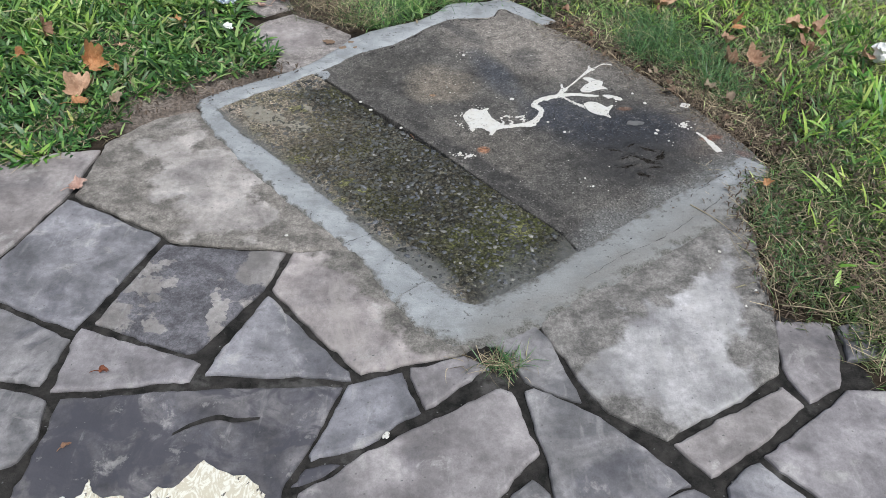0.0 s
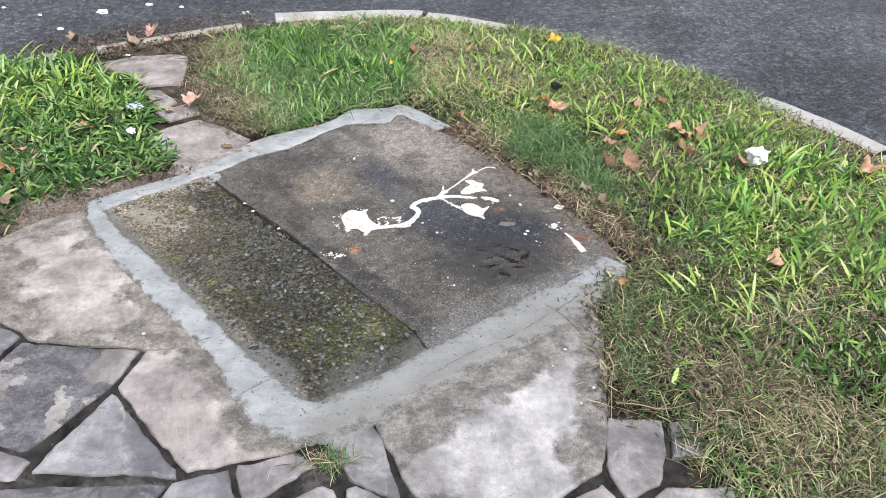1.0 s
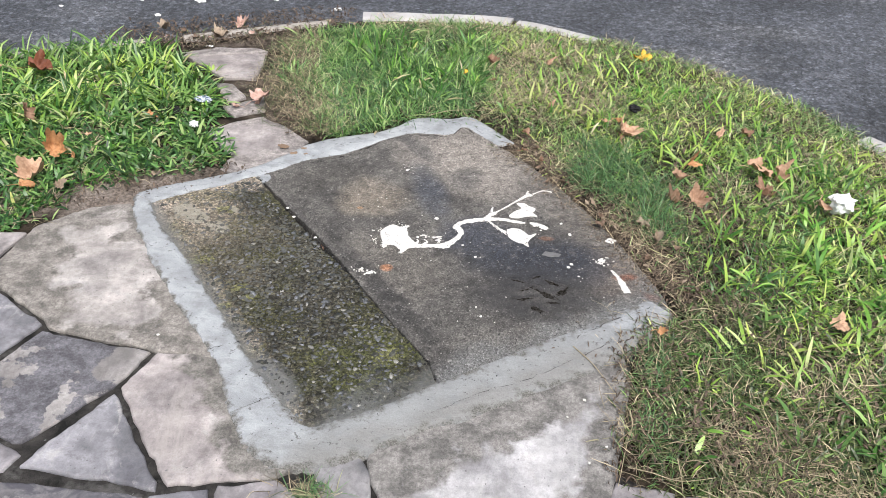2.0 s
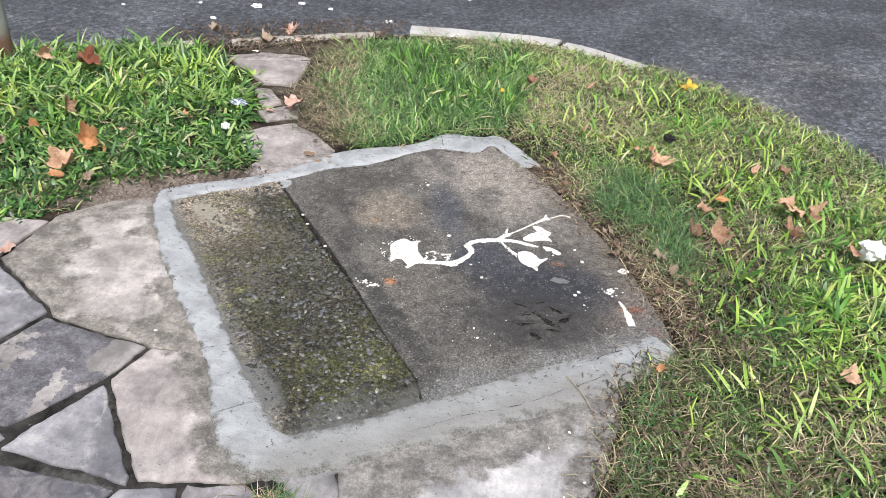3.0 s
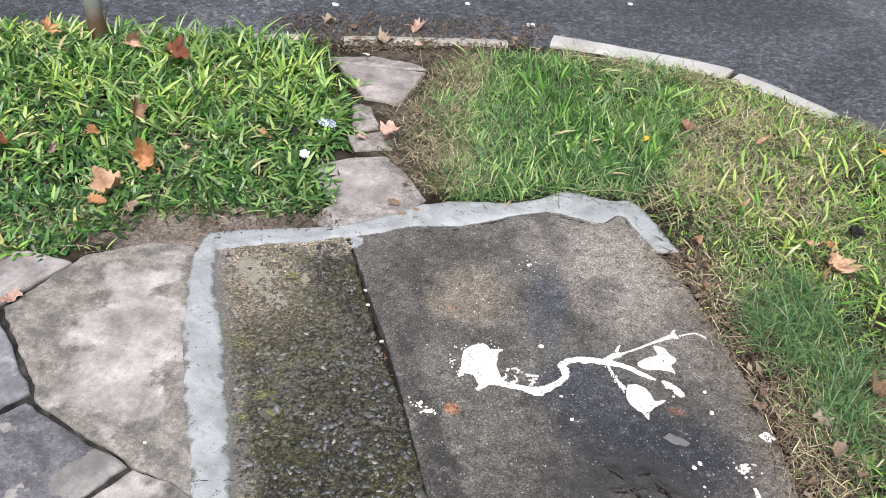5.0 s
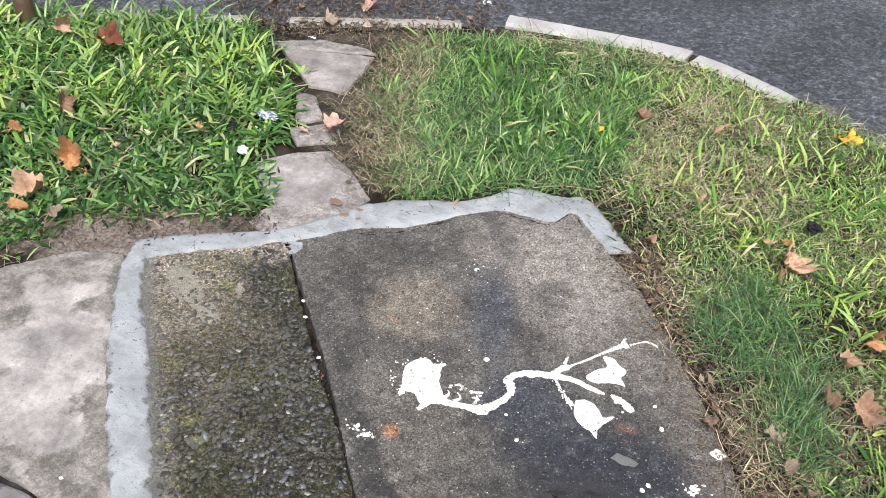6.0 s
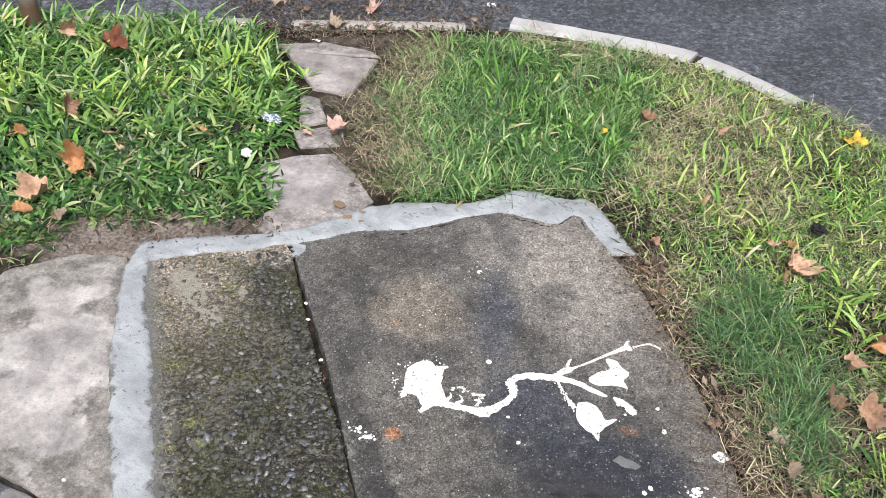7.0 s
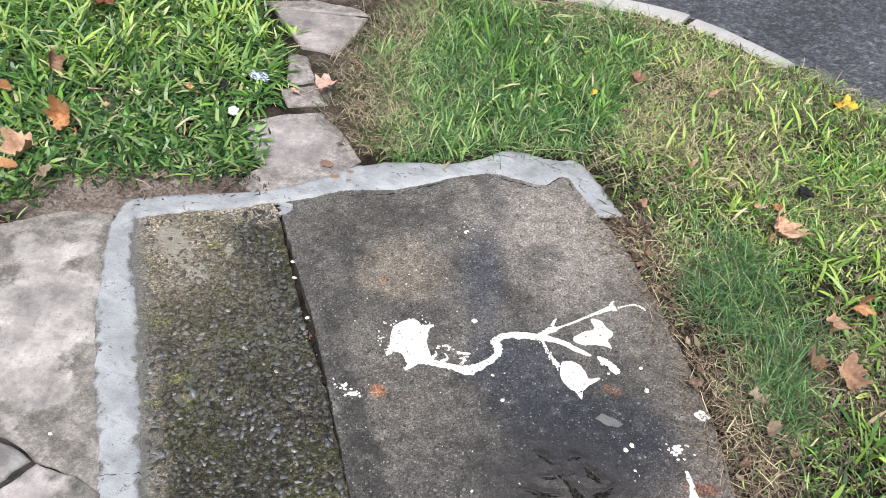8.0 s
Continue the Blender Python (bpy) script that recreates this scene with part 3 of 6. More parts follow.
def prism(poly, z0, z1, bevel=0.004, lean=(0.0, 0.0)):
    """A flat piece with worn upper edges."""
    if area(poly) < 0:
        poly = poly[::-1]
    n = len(poly)
    cx, cy = sum(p[0] for p in poly) / n, sum(p[1] for p in poly) / n
    bm = bmesh.new()
    rings = [[], [], [], []]
    for i, (x, y) in enumerate(poly):
        ax, ay = poly[i - 1]
        bx, by = poly[(i + 1) % n]
        tx, ty = bx - ax, by - ay
        l = math.hypot(tx, ty) or 1.0
        nx, ny = -ty / l, tx / l
        tilt = (x - cx) * lean[0] + (y - cy) * lean[1]
        for r, (ins, z) in enumerate(((0, z0), (0, z1 - bevel + tilt), (bevel * 0.45, z1 - bevel * 0.3 + tilt), (bevel * 1.3, z1 + tilt))):
            rings[r].append(bm.verts.new((x + nx * ins, y + ny * ins, z)))
    for a, b in zip(rings, rings[1:]):
        for i in range(n):
            bm.faces.new((a[i], a[(i + 1) % n], b[(i + 1) % n], b[i]))
    top = bm.faces.new(rings[3])
    bmesh.ops.triangulate(bm, faces=[top])
    return bm


def spline(pts, per=8):
    """A smooth line through the points (tuples of any length)."""
    p = [pts[0]] + list(pts) + [pts[-1]]
    out = []
    for i in range(1, len(p) - 2):
        for s in range(per):
            t = s / per
            out.append(tuple(0.5 * (2 * b + (c - a) * t + (2 * a - 5 * b + 4 * c - d) * t * t + (3 * b - a - 3 * c + d) * t ** 3)
                             for a, b, c, d in zip(p[i - 1], p[i], p[i + 1], p[i + 2])))
    return out + [tuple(pts[-1])]


def tube(bm, pts, radii, sides=6):
    rings = []
    for i, p in enumerate(pts):
        t = (Vector(pts[min(i + 1, len(pts) - 1)]) - Vector(pts[max(i - 1, 0)])).normalized()
        u = t.orthogonal().normalized()
        v = t.cross(u)
        rings.append([bm.verts.new(Vector(p) + radii[i] * (math.cos(a) * u + math.sin(a) * v)) for a in (2 * math.pi * j / sides for j in range(sides))])
    for a, b in zip(rings, rings[1:]):
        for j in range(sides):
            bm.faces.new((a[j], a[(j + 1) % sides], b[(j + 1) % sides], b[j]))
    bm.faces.new(rings[0][::-1])
    bm.faces.new(rings[-1])


# ---- ground, road, kerb ----
KERB_LEFT = [(-9.0, -0.95), (-5.0, 1.58), (-2.486, 3.305), (-1.529, 3.912), (-0.592, 4.509)]
KERB_BEND = [(-0.582, 4.612), (-0.17, 4.694), (0.252, 4.735), (0.725, 4.565), (1.219, 4.272), (1.579, 3.994), (1.939, 3.655), (2.248, 3.233), (2.62, 2.5), (2.86, 1.6), (2.98, 0.2), (3.0, -2.0), (3.0, -9.0)]
BEND = spline(KERB_BEND, 6)
VERGE = KERB_LEFT + BEND + [(-9.0, -9.0)]


LINE = np.array(KERB_LEFT[1:] + BEND[:-6])


def fall(pts):
    """How far the verge falls towards the kerb at the points (n, 2)."""
    p = np.asarray(pts, dtype=float).reshape(-1, 1, 2)
    u, v = LINE[None, :-1], LINE[None, 1:]
    w = v - u
    t = np.clip(((p - u) * w).sum(2) / (w * w).sum(2), 0, 1)
    d = np.sqrt((((u + t[..., None] * w) - p) ** 2).sum(2)).min(1)
    return -0.045 * np.clip(1 - d / 1.0, 0, 1)


def road():
    bm = bmesh.new()
    bmesh.ops.create_grid(bm, x_segments=2, y_segments=2, size=400, matrix=Matrix.Translation((0, 0, -0.155)))
    tagged(part("road", bm, M_ROAD), "dark grey worn asphalt road with pale chips", "road", kind="structure")


SLABS = [(-0.80, 2.42), (-0.46, 2.72), (-0.02, 3.17), (0.20, 3.30), (0.42, 3.1), (0.97, 2.25), (0.05, 1.43)]
PAVED = [(-2.6, 1.75), (-1.25, 2.05), (-1.0, 2.17), (-0.9, 2.27), (-0.8, 2.33), (0.0, 2.0), (0.90, 2.05), (0.80, 1.75), (0.80, 1.56), (0.97, 1.495), (1.02, 1.25), (1.3, 0.9), (1.45, -1.1), (-2.75, -1.1)]


def soil_height(x, y):
    return -0.012 + 0.012 * hashy(x * 3, y * 3) + 0.004 * hashy(x * 14, y * 14, 3)


def ground():
    """The verge: one sheet of soil, lower beneath the paving, ending behind the kerb."""
    xs = np.concatenate(([-9.0, -7.5, -6.0, -5.0], np.arange(-4, 3.03, 0.055)))
    ys = np.concatenate(([-9.0, -6.0, -4.0, -2.0, -1.0], np.arange(-0.4, 4.86, 0.055)))
    gx, gy = np.meshgrid(xs, ys)
    p = np.stack((gx.ravel(), gy.ravel()), 1)
    keep = inside(p, VERGE)
    low = inside(p, SLABS) | inside(p, PAVED)
    z = np.array([soil_height(a, b) for a, b in p]) + fall(p)
    z = np.where(low, -0.035, z)
    n = len(xs)
    i = (np.arange(len(ys) - 1)[:, None] * n + np.arange(n - 1)[None, :]).ravel()
    q = np.stack((i, i + 1, i + n + 1, i + n), 1)
    q = q[keep[q].all(1)]
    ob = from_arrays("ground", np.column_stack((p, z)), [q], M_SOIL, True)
    tagged(ob, "brown bare soil of the verge with crumbs", "soil", kind="structure")


def kerb_stone(line, width, top, parent, material=None):
    """One length of kerb along a line on the road side, with rounded arrises."""
    prof = ((0, -0.25), (0, top - 0.03), (0.008, top - 0.008), (0.03, top), (width - 0.02, top + 0.004), (width, top - 0.01), (width, -0.25))
    bm = bmesh.new()
    rings = []
    for i, (x, y) in enumerate(line):
        ax, ay = line[max(i - 1, 0)]
        bx, by = line[min(i + 1, len(line) - 1)]
        l = math.hypot(bx - ax, by - ay)
        nx, ny = (by - ay) / l, -(bx - ax) / l
        rings.append([bm.verts.new((x + nx * d, y + ny * d, z + 0.003 * hashy(x * 9, y * 9, d * 20))) for d, z in prof])
    for a, b in zip(rings, rings[1:]):
        for j in range(len(prof) - 1):
            bm.faces.new((a[j], a[j + 1], b[j + 1], b[j]))
    bm.faces.new(rings[0])
    bm.faces.new(rings[-1][::-1])
    bmesh.ops.recalc_face_normals(bm, faces=bm.faces)
    part("kerb_stone", bm, material or M_KERB, parent)


def cut(line, a, b):
    """The stretch of a line between two x values, with fine steps."""
    fine = [(p[0] + (q[0] - p[0]) * s / 6, p[1] + (q[1] - p[1]) * s / 6) for p, q in zip(line, line[1:]) for s in range(6)]
    return [p for p in fine if a <= p[0] <= b]


def kerb():
    base = tagged(new("kerb"), "pale grey concrete kerb stones curving round the corner", "kerb", kind="structure")
    for a, b in ((-9, -5.0), (-4.99, -3.3), (-3.29, -2.28), (-2.27, -1.48), (-1.46, -0.59)):
        line = cut(KERB_LEFT, a, b)
        if len(line) > 1:
            kerb_stone(line, 0.085, -0.034, base, M_KERB_OLD)
    for a, b in ((-0.59, 0.250), (0.268, 0.735), (0.745, 1.28), (1.29, 1.89), (1.90, 2.27), (2.28, 2.75)):
        kerb_stone(cut(BEND, a, b), 0.135, -0.065 if 0.7 < a < 1.7 else -0.046 if a > 0.26 else -0.040, base)


# ---- crazy paving ----
def paving():
    base = tagged(new("pavement"), "crazy paving of irregular grey and pinkish stones", "pavement", kind="structure")
    bm = bmesh.new()
    bm.faces.new([bm.verts.new((x, y, -0.011)) for x, y in PAVED])
    bmesh.ops.subdivide_edges(bm, edges=bm.edges, cuts=2)
    part("joint_filling", bm, M_JOINT, base, "dark recessed joint filling")

    laid = []

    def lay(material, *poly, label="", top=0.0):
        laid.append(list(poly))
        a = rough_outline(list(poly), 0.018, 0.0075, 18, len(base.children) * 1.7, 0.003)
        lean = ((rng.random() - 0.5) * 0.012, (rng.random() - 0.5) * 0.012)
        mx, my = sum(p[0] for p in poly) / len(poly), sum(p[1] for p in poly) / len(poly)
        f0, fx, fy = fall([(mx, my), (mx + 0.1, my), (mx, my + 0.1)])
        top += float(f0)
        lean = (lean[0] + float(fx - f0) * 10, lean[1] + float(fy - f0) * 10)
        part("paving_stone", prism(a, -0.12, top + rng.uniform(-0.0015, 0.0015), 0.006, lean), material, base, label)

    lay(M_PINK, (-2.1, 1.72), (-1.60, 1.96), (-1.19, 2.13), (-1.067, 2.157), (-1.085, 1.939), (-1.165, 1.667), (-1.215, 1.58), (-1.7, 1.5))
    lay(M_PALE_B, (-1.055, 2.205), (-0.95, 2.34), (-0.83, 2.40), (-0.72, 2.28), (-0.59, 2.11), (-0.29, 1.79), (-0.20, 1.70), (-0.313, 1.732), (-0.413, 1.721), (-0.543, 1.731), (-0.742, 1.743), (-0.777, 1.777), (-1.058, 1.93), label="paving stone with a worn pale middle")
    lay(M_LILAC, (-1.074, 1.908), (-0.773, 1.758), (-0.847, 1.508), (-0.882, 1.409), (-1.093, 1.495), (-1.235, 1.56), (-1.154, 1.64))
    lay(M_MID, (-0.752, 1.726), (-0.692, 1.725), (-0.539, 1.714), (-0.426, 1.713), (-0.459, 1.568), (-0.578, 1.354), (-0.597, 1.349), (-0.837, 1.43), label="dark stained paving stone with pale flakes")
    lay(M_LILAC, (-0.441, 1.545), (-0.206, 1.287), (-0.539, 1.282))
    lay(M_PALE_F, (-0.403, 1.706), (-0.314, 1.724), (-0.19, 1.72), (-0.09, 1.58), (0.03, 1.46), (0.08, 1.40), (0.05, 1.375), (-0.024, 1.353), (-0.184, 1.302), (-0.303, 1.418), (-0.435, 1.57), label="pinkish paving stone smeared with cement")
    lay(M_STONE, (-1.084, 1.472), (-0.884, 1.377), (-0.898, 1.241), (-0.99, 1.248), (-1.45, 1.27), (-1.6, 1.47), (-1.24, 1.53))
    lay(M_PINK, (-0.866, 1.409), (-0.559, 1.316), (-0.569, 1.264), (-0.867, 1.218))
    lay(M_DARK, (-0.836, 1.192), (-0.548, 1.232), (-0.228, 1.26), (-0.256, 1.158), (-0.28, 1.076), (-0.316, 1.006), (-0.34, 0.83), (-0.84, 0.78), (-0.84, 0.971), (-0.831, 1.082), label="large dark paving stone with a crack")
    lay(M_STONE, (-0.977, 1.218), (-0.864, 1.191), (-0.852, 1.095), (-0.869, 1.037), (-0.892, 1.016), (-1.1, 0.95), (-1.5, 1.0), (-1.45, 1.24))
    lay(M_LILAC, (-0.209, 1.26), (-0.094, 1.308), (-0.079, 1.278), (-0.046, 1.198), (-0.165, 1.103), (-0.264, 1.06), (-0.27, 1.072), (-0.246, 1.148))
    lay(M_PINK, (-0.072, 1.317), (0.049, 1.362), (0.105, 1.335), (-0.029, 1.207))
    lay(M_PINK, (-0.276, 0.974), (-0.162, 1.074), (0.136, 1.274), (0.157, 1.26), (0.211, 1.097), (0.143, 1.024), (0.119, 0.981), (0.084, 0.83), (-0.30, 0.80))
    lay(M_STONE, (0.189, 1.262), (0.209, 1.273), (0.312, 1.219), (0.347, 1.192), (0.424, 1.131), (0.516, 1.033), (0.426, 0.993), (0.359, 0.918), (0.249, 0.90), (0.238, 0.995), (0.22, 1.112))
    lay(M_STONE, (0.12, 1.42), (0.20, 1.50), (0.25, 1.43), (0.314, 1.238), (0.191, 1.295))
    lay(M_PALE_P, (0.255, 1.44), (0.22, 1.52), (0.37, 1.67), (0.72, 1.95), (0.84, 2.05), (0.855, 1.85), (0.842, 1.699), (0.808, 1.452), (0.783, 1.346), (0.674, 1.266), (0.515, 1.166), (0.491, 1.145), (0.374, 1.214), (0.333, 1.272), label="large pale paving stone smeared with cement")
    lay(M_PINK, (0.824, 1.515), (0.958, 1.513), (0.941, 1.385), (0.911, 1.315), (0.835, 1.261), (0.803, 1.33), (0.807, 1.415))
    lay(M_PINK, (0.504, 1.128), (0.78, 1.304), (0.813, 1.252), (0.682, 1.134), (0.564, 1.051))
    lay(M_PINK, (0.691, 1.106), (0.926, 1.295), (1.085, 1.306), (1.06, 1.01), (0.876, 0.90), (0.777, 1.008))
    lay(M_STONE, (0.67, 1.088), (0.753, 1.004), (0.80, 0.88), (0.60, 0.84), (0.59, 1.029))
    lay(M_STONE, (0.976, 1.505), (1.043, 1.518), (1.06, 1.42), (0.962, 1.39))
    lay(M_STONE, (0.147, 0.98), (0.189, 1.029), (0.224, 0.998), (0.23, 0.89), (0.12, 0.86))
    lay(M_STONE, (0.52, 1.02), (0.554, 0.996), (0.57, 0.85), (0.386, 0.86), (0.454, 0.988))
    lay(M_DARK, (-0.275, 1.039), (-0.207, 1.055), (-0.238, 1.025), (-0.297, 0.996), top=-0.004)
    # more of the same paving behind and beside
    r = np.random.default_rng(77)
    cols, rows_ = 13, 8
    gx = [[-3.0 + 0.36 * i + r.uniform(-0.09, 0.09) + 0.12 * (j % 2) for i in range(cols + 1)] for j in range(rows_ + 1)]
    gy = [[-1.0 + 0.34 * j + r.uniform(-0.08, 0.08) for i in range(cols + 1)] for j in range(rows_ + 1)]
    for j in range(rows_):
        for i in range(cols):
            q = [(gx[j][i], gy[j][i]), (gx[j][i + 1], gy[j][i + 1]), (gx[j + 1][i + 1], gy[j + 1][i + 1]), (gx[j + 1][i], gy[j + 1][i])]
            mx, my = sum(p[0] for p in q) / 4, sum(p[1] for p in q) / 4
            for f, dy in ((0.93, 0.0), (0.7, -0.05), (0.5, -0.09), (0.4, 0.08)):
                t = [(mx + (x - mx) * f, my + dy + (y - my) * f) for x, y in q]
                probe = np.array([(a[0] + (b[0] - a[0]) * u, a[1] + (b[1] - a[1]) * u) for a, b in zip(t, t[1:] + t[:1]) for u in (0, 0.25, 0.5, 0.75)] + [(mx, my + dy)])
                unseen = probe[:, 1].max() < 0.84 or probe[:, 0].max() < -1.3 or probe[:, 0].min() > 1.12
                if unseen and inside(probe, PAVED).all() and not any(inside(probe, w).any() or inside(np.array(w), t).any() for w in laid):
                    lay(M_STONE, *t)
                    break
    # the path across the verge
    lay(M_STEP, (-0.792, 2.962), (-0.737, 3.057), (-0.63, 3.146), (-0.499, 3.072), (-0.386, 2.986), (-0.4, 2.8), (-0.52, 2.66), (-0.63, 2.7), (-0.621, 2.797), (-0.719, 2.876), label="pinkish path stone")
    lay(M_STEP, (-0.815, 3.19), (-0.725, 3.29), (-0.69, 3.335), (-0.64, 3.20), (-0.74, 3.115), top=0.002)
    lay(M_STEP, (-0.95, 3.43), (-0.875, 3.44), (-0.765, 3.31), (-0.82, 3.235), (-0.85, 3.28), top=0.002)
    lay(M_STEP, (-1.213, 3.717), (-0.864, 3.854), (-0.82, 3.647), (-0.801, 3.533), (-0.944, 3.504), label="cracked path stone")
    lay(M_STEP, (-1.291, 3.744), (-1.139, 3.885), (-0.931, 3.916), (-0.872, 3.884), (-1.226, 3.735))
    for line in ([(-0.566, 1.107), (-0.53, 1.135), (-0.481, 1.156), (-0.44, 1.150), (-0.39, 1.158)],):
        bm = bmesh.new()
        s = spline(line, 6)
        w = [0.0035 + 0.006 * math.sin(math.pi * i / (len(s) - 1)) * (0.6 + 0.5 * hashy(i * 0.7, 0)) for i in range(len(s))]
        va = [bm.verts.new((x, y + b, 0.0030)) for (x, y), b in zip(s, w)]
        vb = [bm.verts.new((x, y - b, 0.0030)) for (x, y), b in zip(s, w)]
        for i in range(len(s) - 1):
            bm.faces.new((vb[i], vb[i + 1], va[i + 1], va[i]))
        part("crack", bm, M_JOINT, base, "dark open crack")


# ---- the two old concrete slabs and the new mortar round them ----
JOINT = [(-0.445, 2.635), (-0.31, 2.487), (-0.156, 2.322), (-0.098, 2.266), (0.017, 2.155), (0.15, 2.005), (0.32, 1.825)]


def slabs():
    left = JOINT + [(0.36, 1.73), (0.16, 1.53), (0.05, 1.46), (-0.07, 1.60), (-0.19, 1.74), (-0.33, 1.88), (-0.44, 2.01), (-0.53, 2.11), (-0.68, 2.26), (-0.79, 2.42), (-0.50, 2.68)]
    gap = [0.007, 0.013, 0.023, 0.016, 0.005, 0.0015, 0.0008]
    right = [(x + g * 0.73, y + g * 0.68) for (x, y), g in zip(JOINT, gap)][::-1]
    right += [(-0.46, 2.72), (-0.36, 2.84), (-0.24, 2.92), (-0.17, 3.0), (-0.03, 3.16), (0.14, 3.19), (0.19, 3.27), (0.34, 3.12), (0.44, 3.04), (0.64, 2.80), (0.76, 2.63), (0.86, 2.46), (0.945, 2.29), (0.98, 2.19), (0.90, 2.18), (0.60, 1.92), (0.38, 1.71)]
    a = part("washed_concrete_slab", prism(rough_outline(left, 0.010, 0.0055, 34, 2.0), -0.06, 0.001, 0.003), M_MATRIX)
    tagged(a, "old exposed-aggregate concrete slab, dark with moss and lichen", "slab")
    b = part("smooth_concrete_slab", prism(rough_outline(right, 0.010, 0.0045, 34, 7.0), -0.06, 0.003, 0.003), M_SLAB)
    tagged(b, "weathered grey-brown concrete slab with dark stains", "slab")
    return a


def stone_form(n, seed, angular=False):
    """Unit pebbles: a squashed, dented twenty-sided form, as arrays; angular ones are cut off flat on top."""
    bm = bmesh.new()
    bmesh.ops.create_icosphere(bm, subdivisions=1, radius=1.0)
    v = np.array([p.co[:] for p in bm.verts])
    f = np.array([[q.index for q in p.verts] for p in bm.faces])
    bm.free()
    r = np.random.default_rng(seed)
    if not angular:
        return v[None] * (1 + 0.22 * r.standard_normal((n, len(v), 1)).clip(-1.2, 1.2)), f
    v = v[None] * (1 + 0.36 * r.standard_normal((n, len(v), 1)).clip(-1.3, 1.3))
    cap = 0.34 + r.uniform(-0.45, 0.45, (n, 1)) * v[:, :, 0] + r.uniform(-0.45, 0.45, (n, 1)) * v[:, :, 1]
    v[:, :, 2] = np.minimum(v[:, :, 2], cap)
    return v, f


def scattered(name, xy, z, size, flat, material, seed, parent=None, angular=False):
    """Many little stones as one mesh."""
    r = np.random.default_rng(seed)
    n = len(xy)
    v, f = stone_form(n, seed, angular)
    s = size[:, None] * np.stack((r.uniform(0.9, 1.6, n), r.uniform(0.6, 1.0, n), flat * r.uniform(0.7, 1.2, n)), 1)
    v = v * s[:, None, :]
    a = r.uniform(0, 2 * np.pi, n)
    ca, sa = np.cos(a)[:, None], np.sin(a)[:, None]
    x, y = v[:, :, 0] * ca - v[:, :, 1] * sa, v[:, :, 0] * sa + v[:, :, 1] * ca
    v = np.stack((x + xy[:, :1], y + xy[:, 1:], v[:, :, 2] + z), 2)
    fa = (f[None] + (np.arange(n) * v.shape[1])[:, None, None]).reshape(-1, 3)
    ob = from_arrays(name, v.reshape(-1, 3), [fa], material, not angular)
    if parent:
        ob.parent = parent
    return tagged(ob, kind="stuff")


def aggregate(slab):
    """Pebbles standing proud of the washed slab; fewer in the lichened corner."""
    r = np.random.default_rng(11)
    field = [(-0.74, 2.42), (-0.49, 2.64), (-0.45, 2.61), (0.0, 2.16), (0.30, 1.83), (0.29, 1.70), (0.13, 1.58), (0.06, 1.54), (-0.03, 1.63), (-0.30, 1.92), (-0.50, 2.15)]
    p = np.stack((r.uniform(-0.8, 0.35, 20000), r.uniform(1.5, 2.7, 20000)), 1)
    p = p[inside(p, field)]
    keep = []
    cell = {}
    for x, y in p:
        c = (int(x / 0.0135), int(y / 0.0135))
        n = 0.5 + 0.5 * hashy(x * 7, y * 7, 9)
        corner = math.exp(-(((x + 0.62) / 0.19) ** 2 + ((y - 2.40) / 0.17) ** 2))
        front = math.exp(-(((x - 0.1) / 0.12) ** 2 + ((y - 1.58) / 0.09) ** 2))
        smear = math.exp(-(((x + 0.075) / 0.10) ** 2 + ((y - 1.66) / 0.09) ** 2))
        if c not in cell and r.random() < (0.25 + 0.95 * n) * (1 - 0.96 * corner) * (1 - 0.7 * front) * (1 - 0.9 * smear):
            cell[c] = 1
            keep.append((x, y))
    keep = np.array(keep)
    size = r.uniform(0.0030, 0.0068, len(keep)) * r.choice([0.75, 1.0, 1.0, 1.2, 1.55], len(keep))
    zone = (keep[:, 0] > -0.33) & (keep[:, 0] < -0.13) & (keep[:, 1] > 1.85)
    pick = np.flatnonzero(zone)[:300]
    rest = np.ones(len(keep), dtype=bool)
    rest[pick] = False
    scattered("aggregate", keep[rest], 0.0014, size[rest], 0.75, M_PEBBLE, 5, slab, True)
    v, f = stone_form(12, 8, True)
    shapes = []
    for i in range(12):
        me = bpy.data.meshes.new("pebble")
        me.from_pydata([tuple(q) for q in v[i] * np.array((1.25, 0.8, 0.75))], [], f.tolist())
        me.materials.append(M_PEBBLE)
        shapes.append(me)
    for j in pick:
        ob = new("pebble", shapes[j % 12])
        ob.parent = slab
        ob.matrix_basis = pose(keep[j][0], keep[j][1], 0.0014, 0, 0, r.uniform(0, 360)) @ Matrix.Scale(size[j], 4)


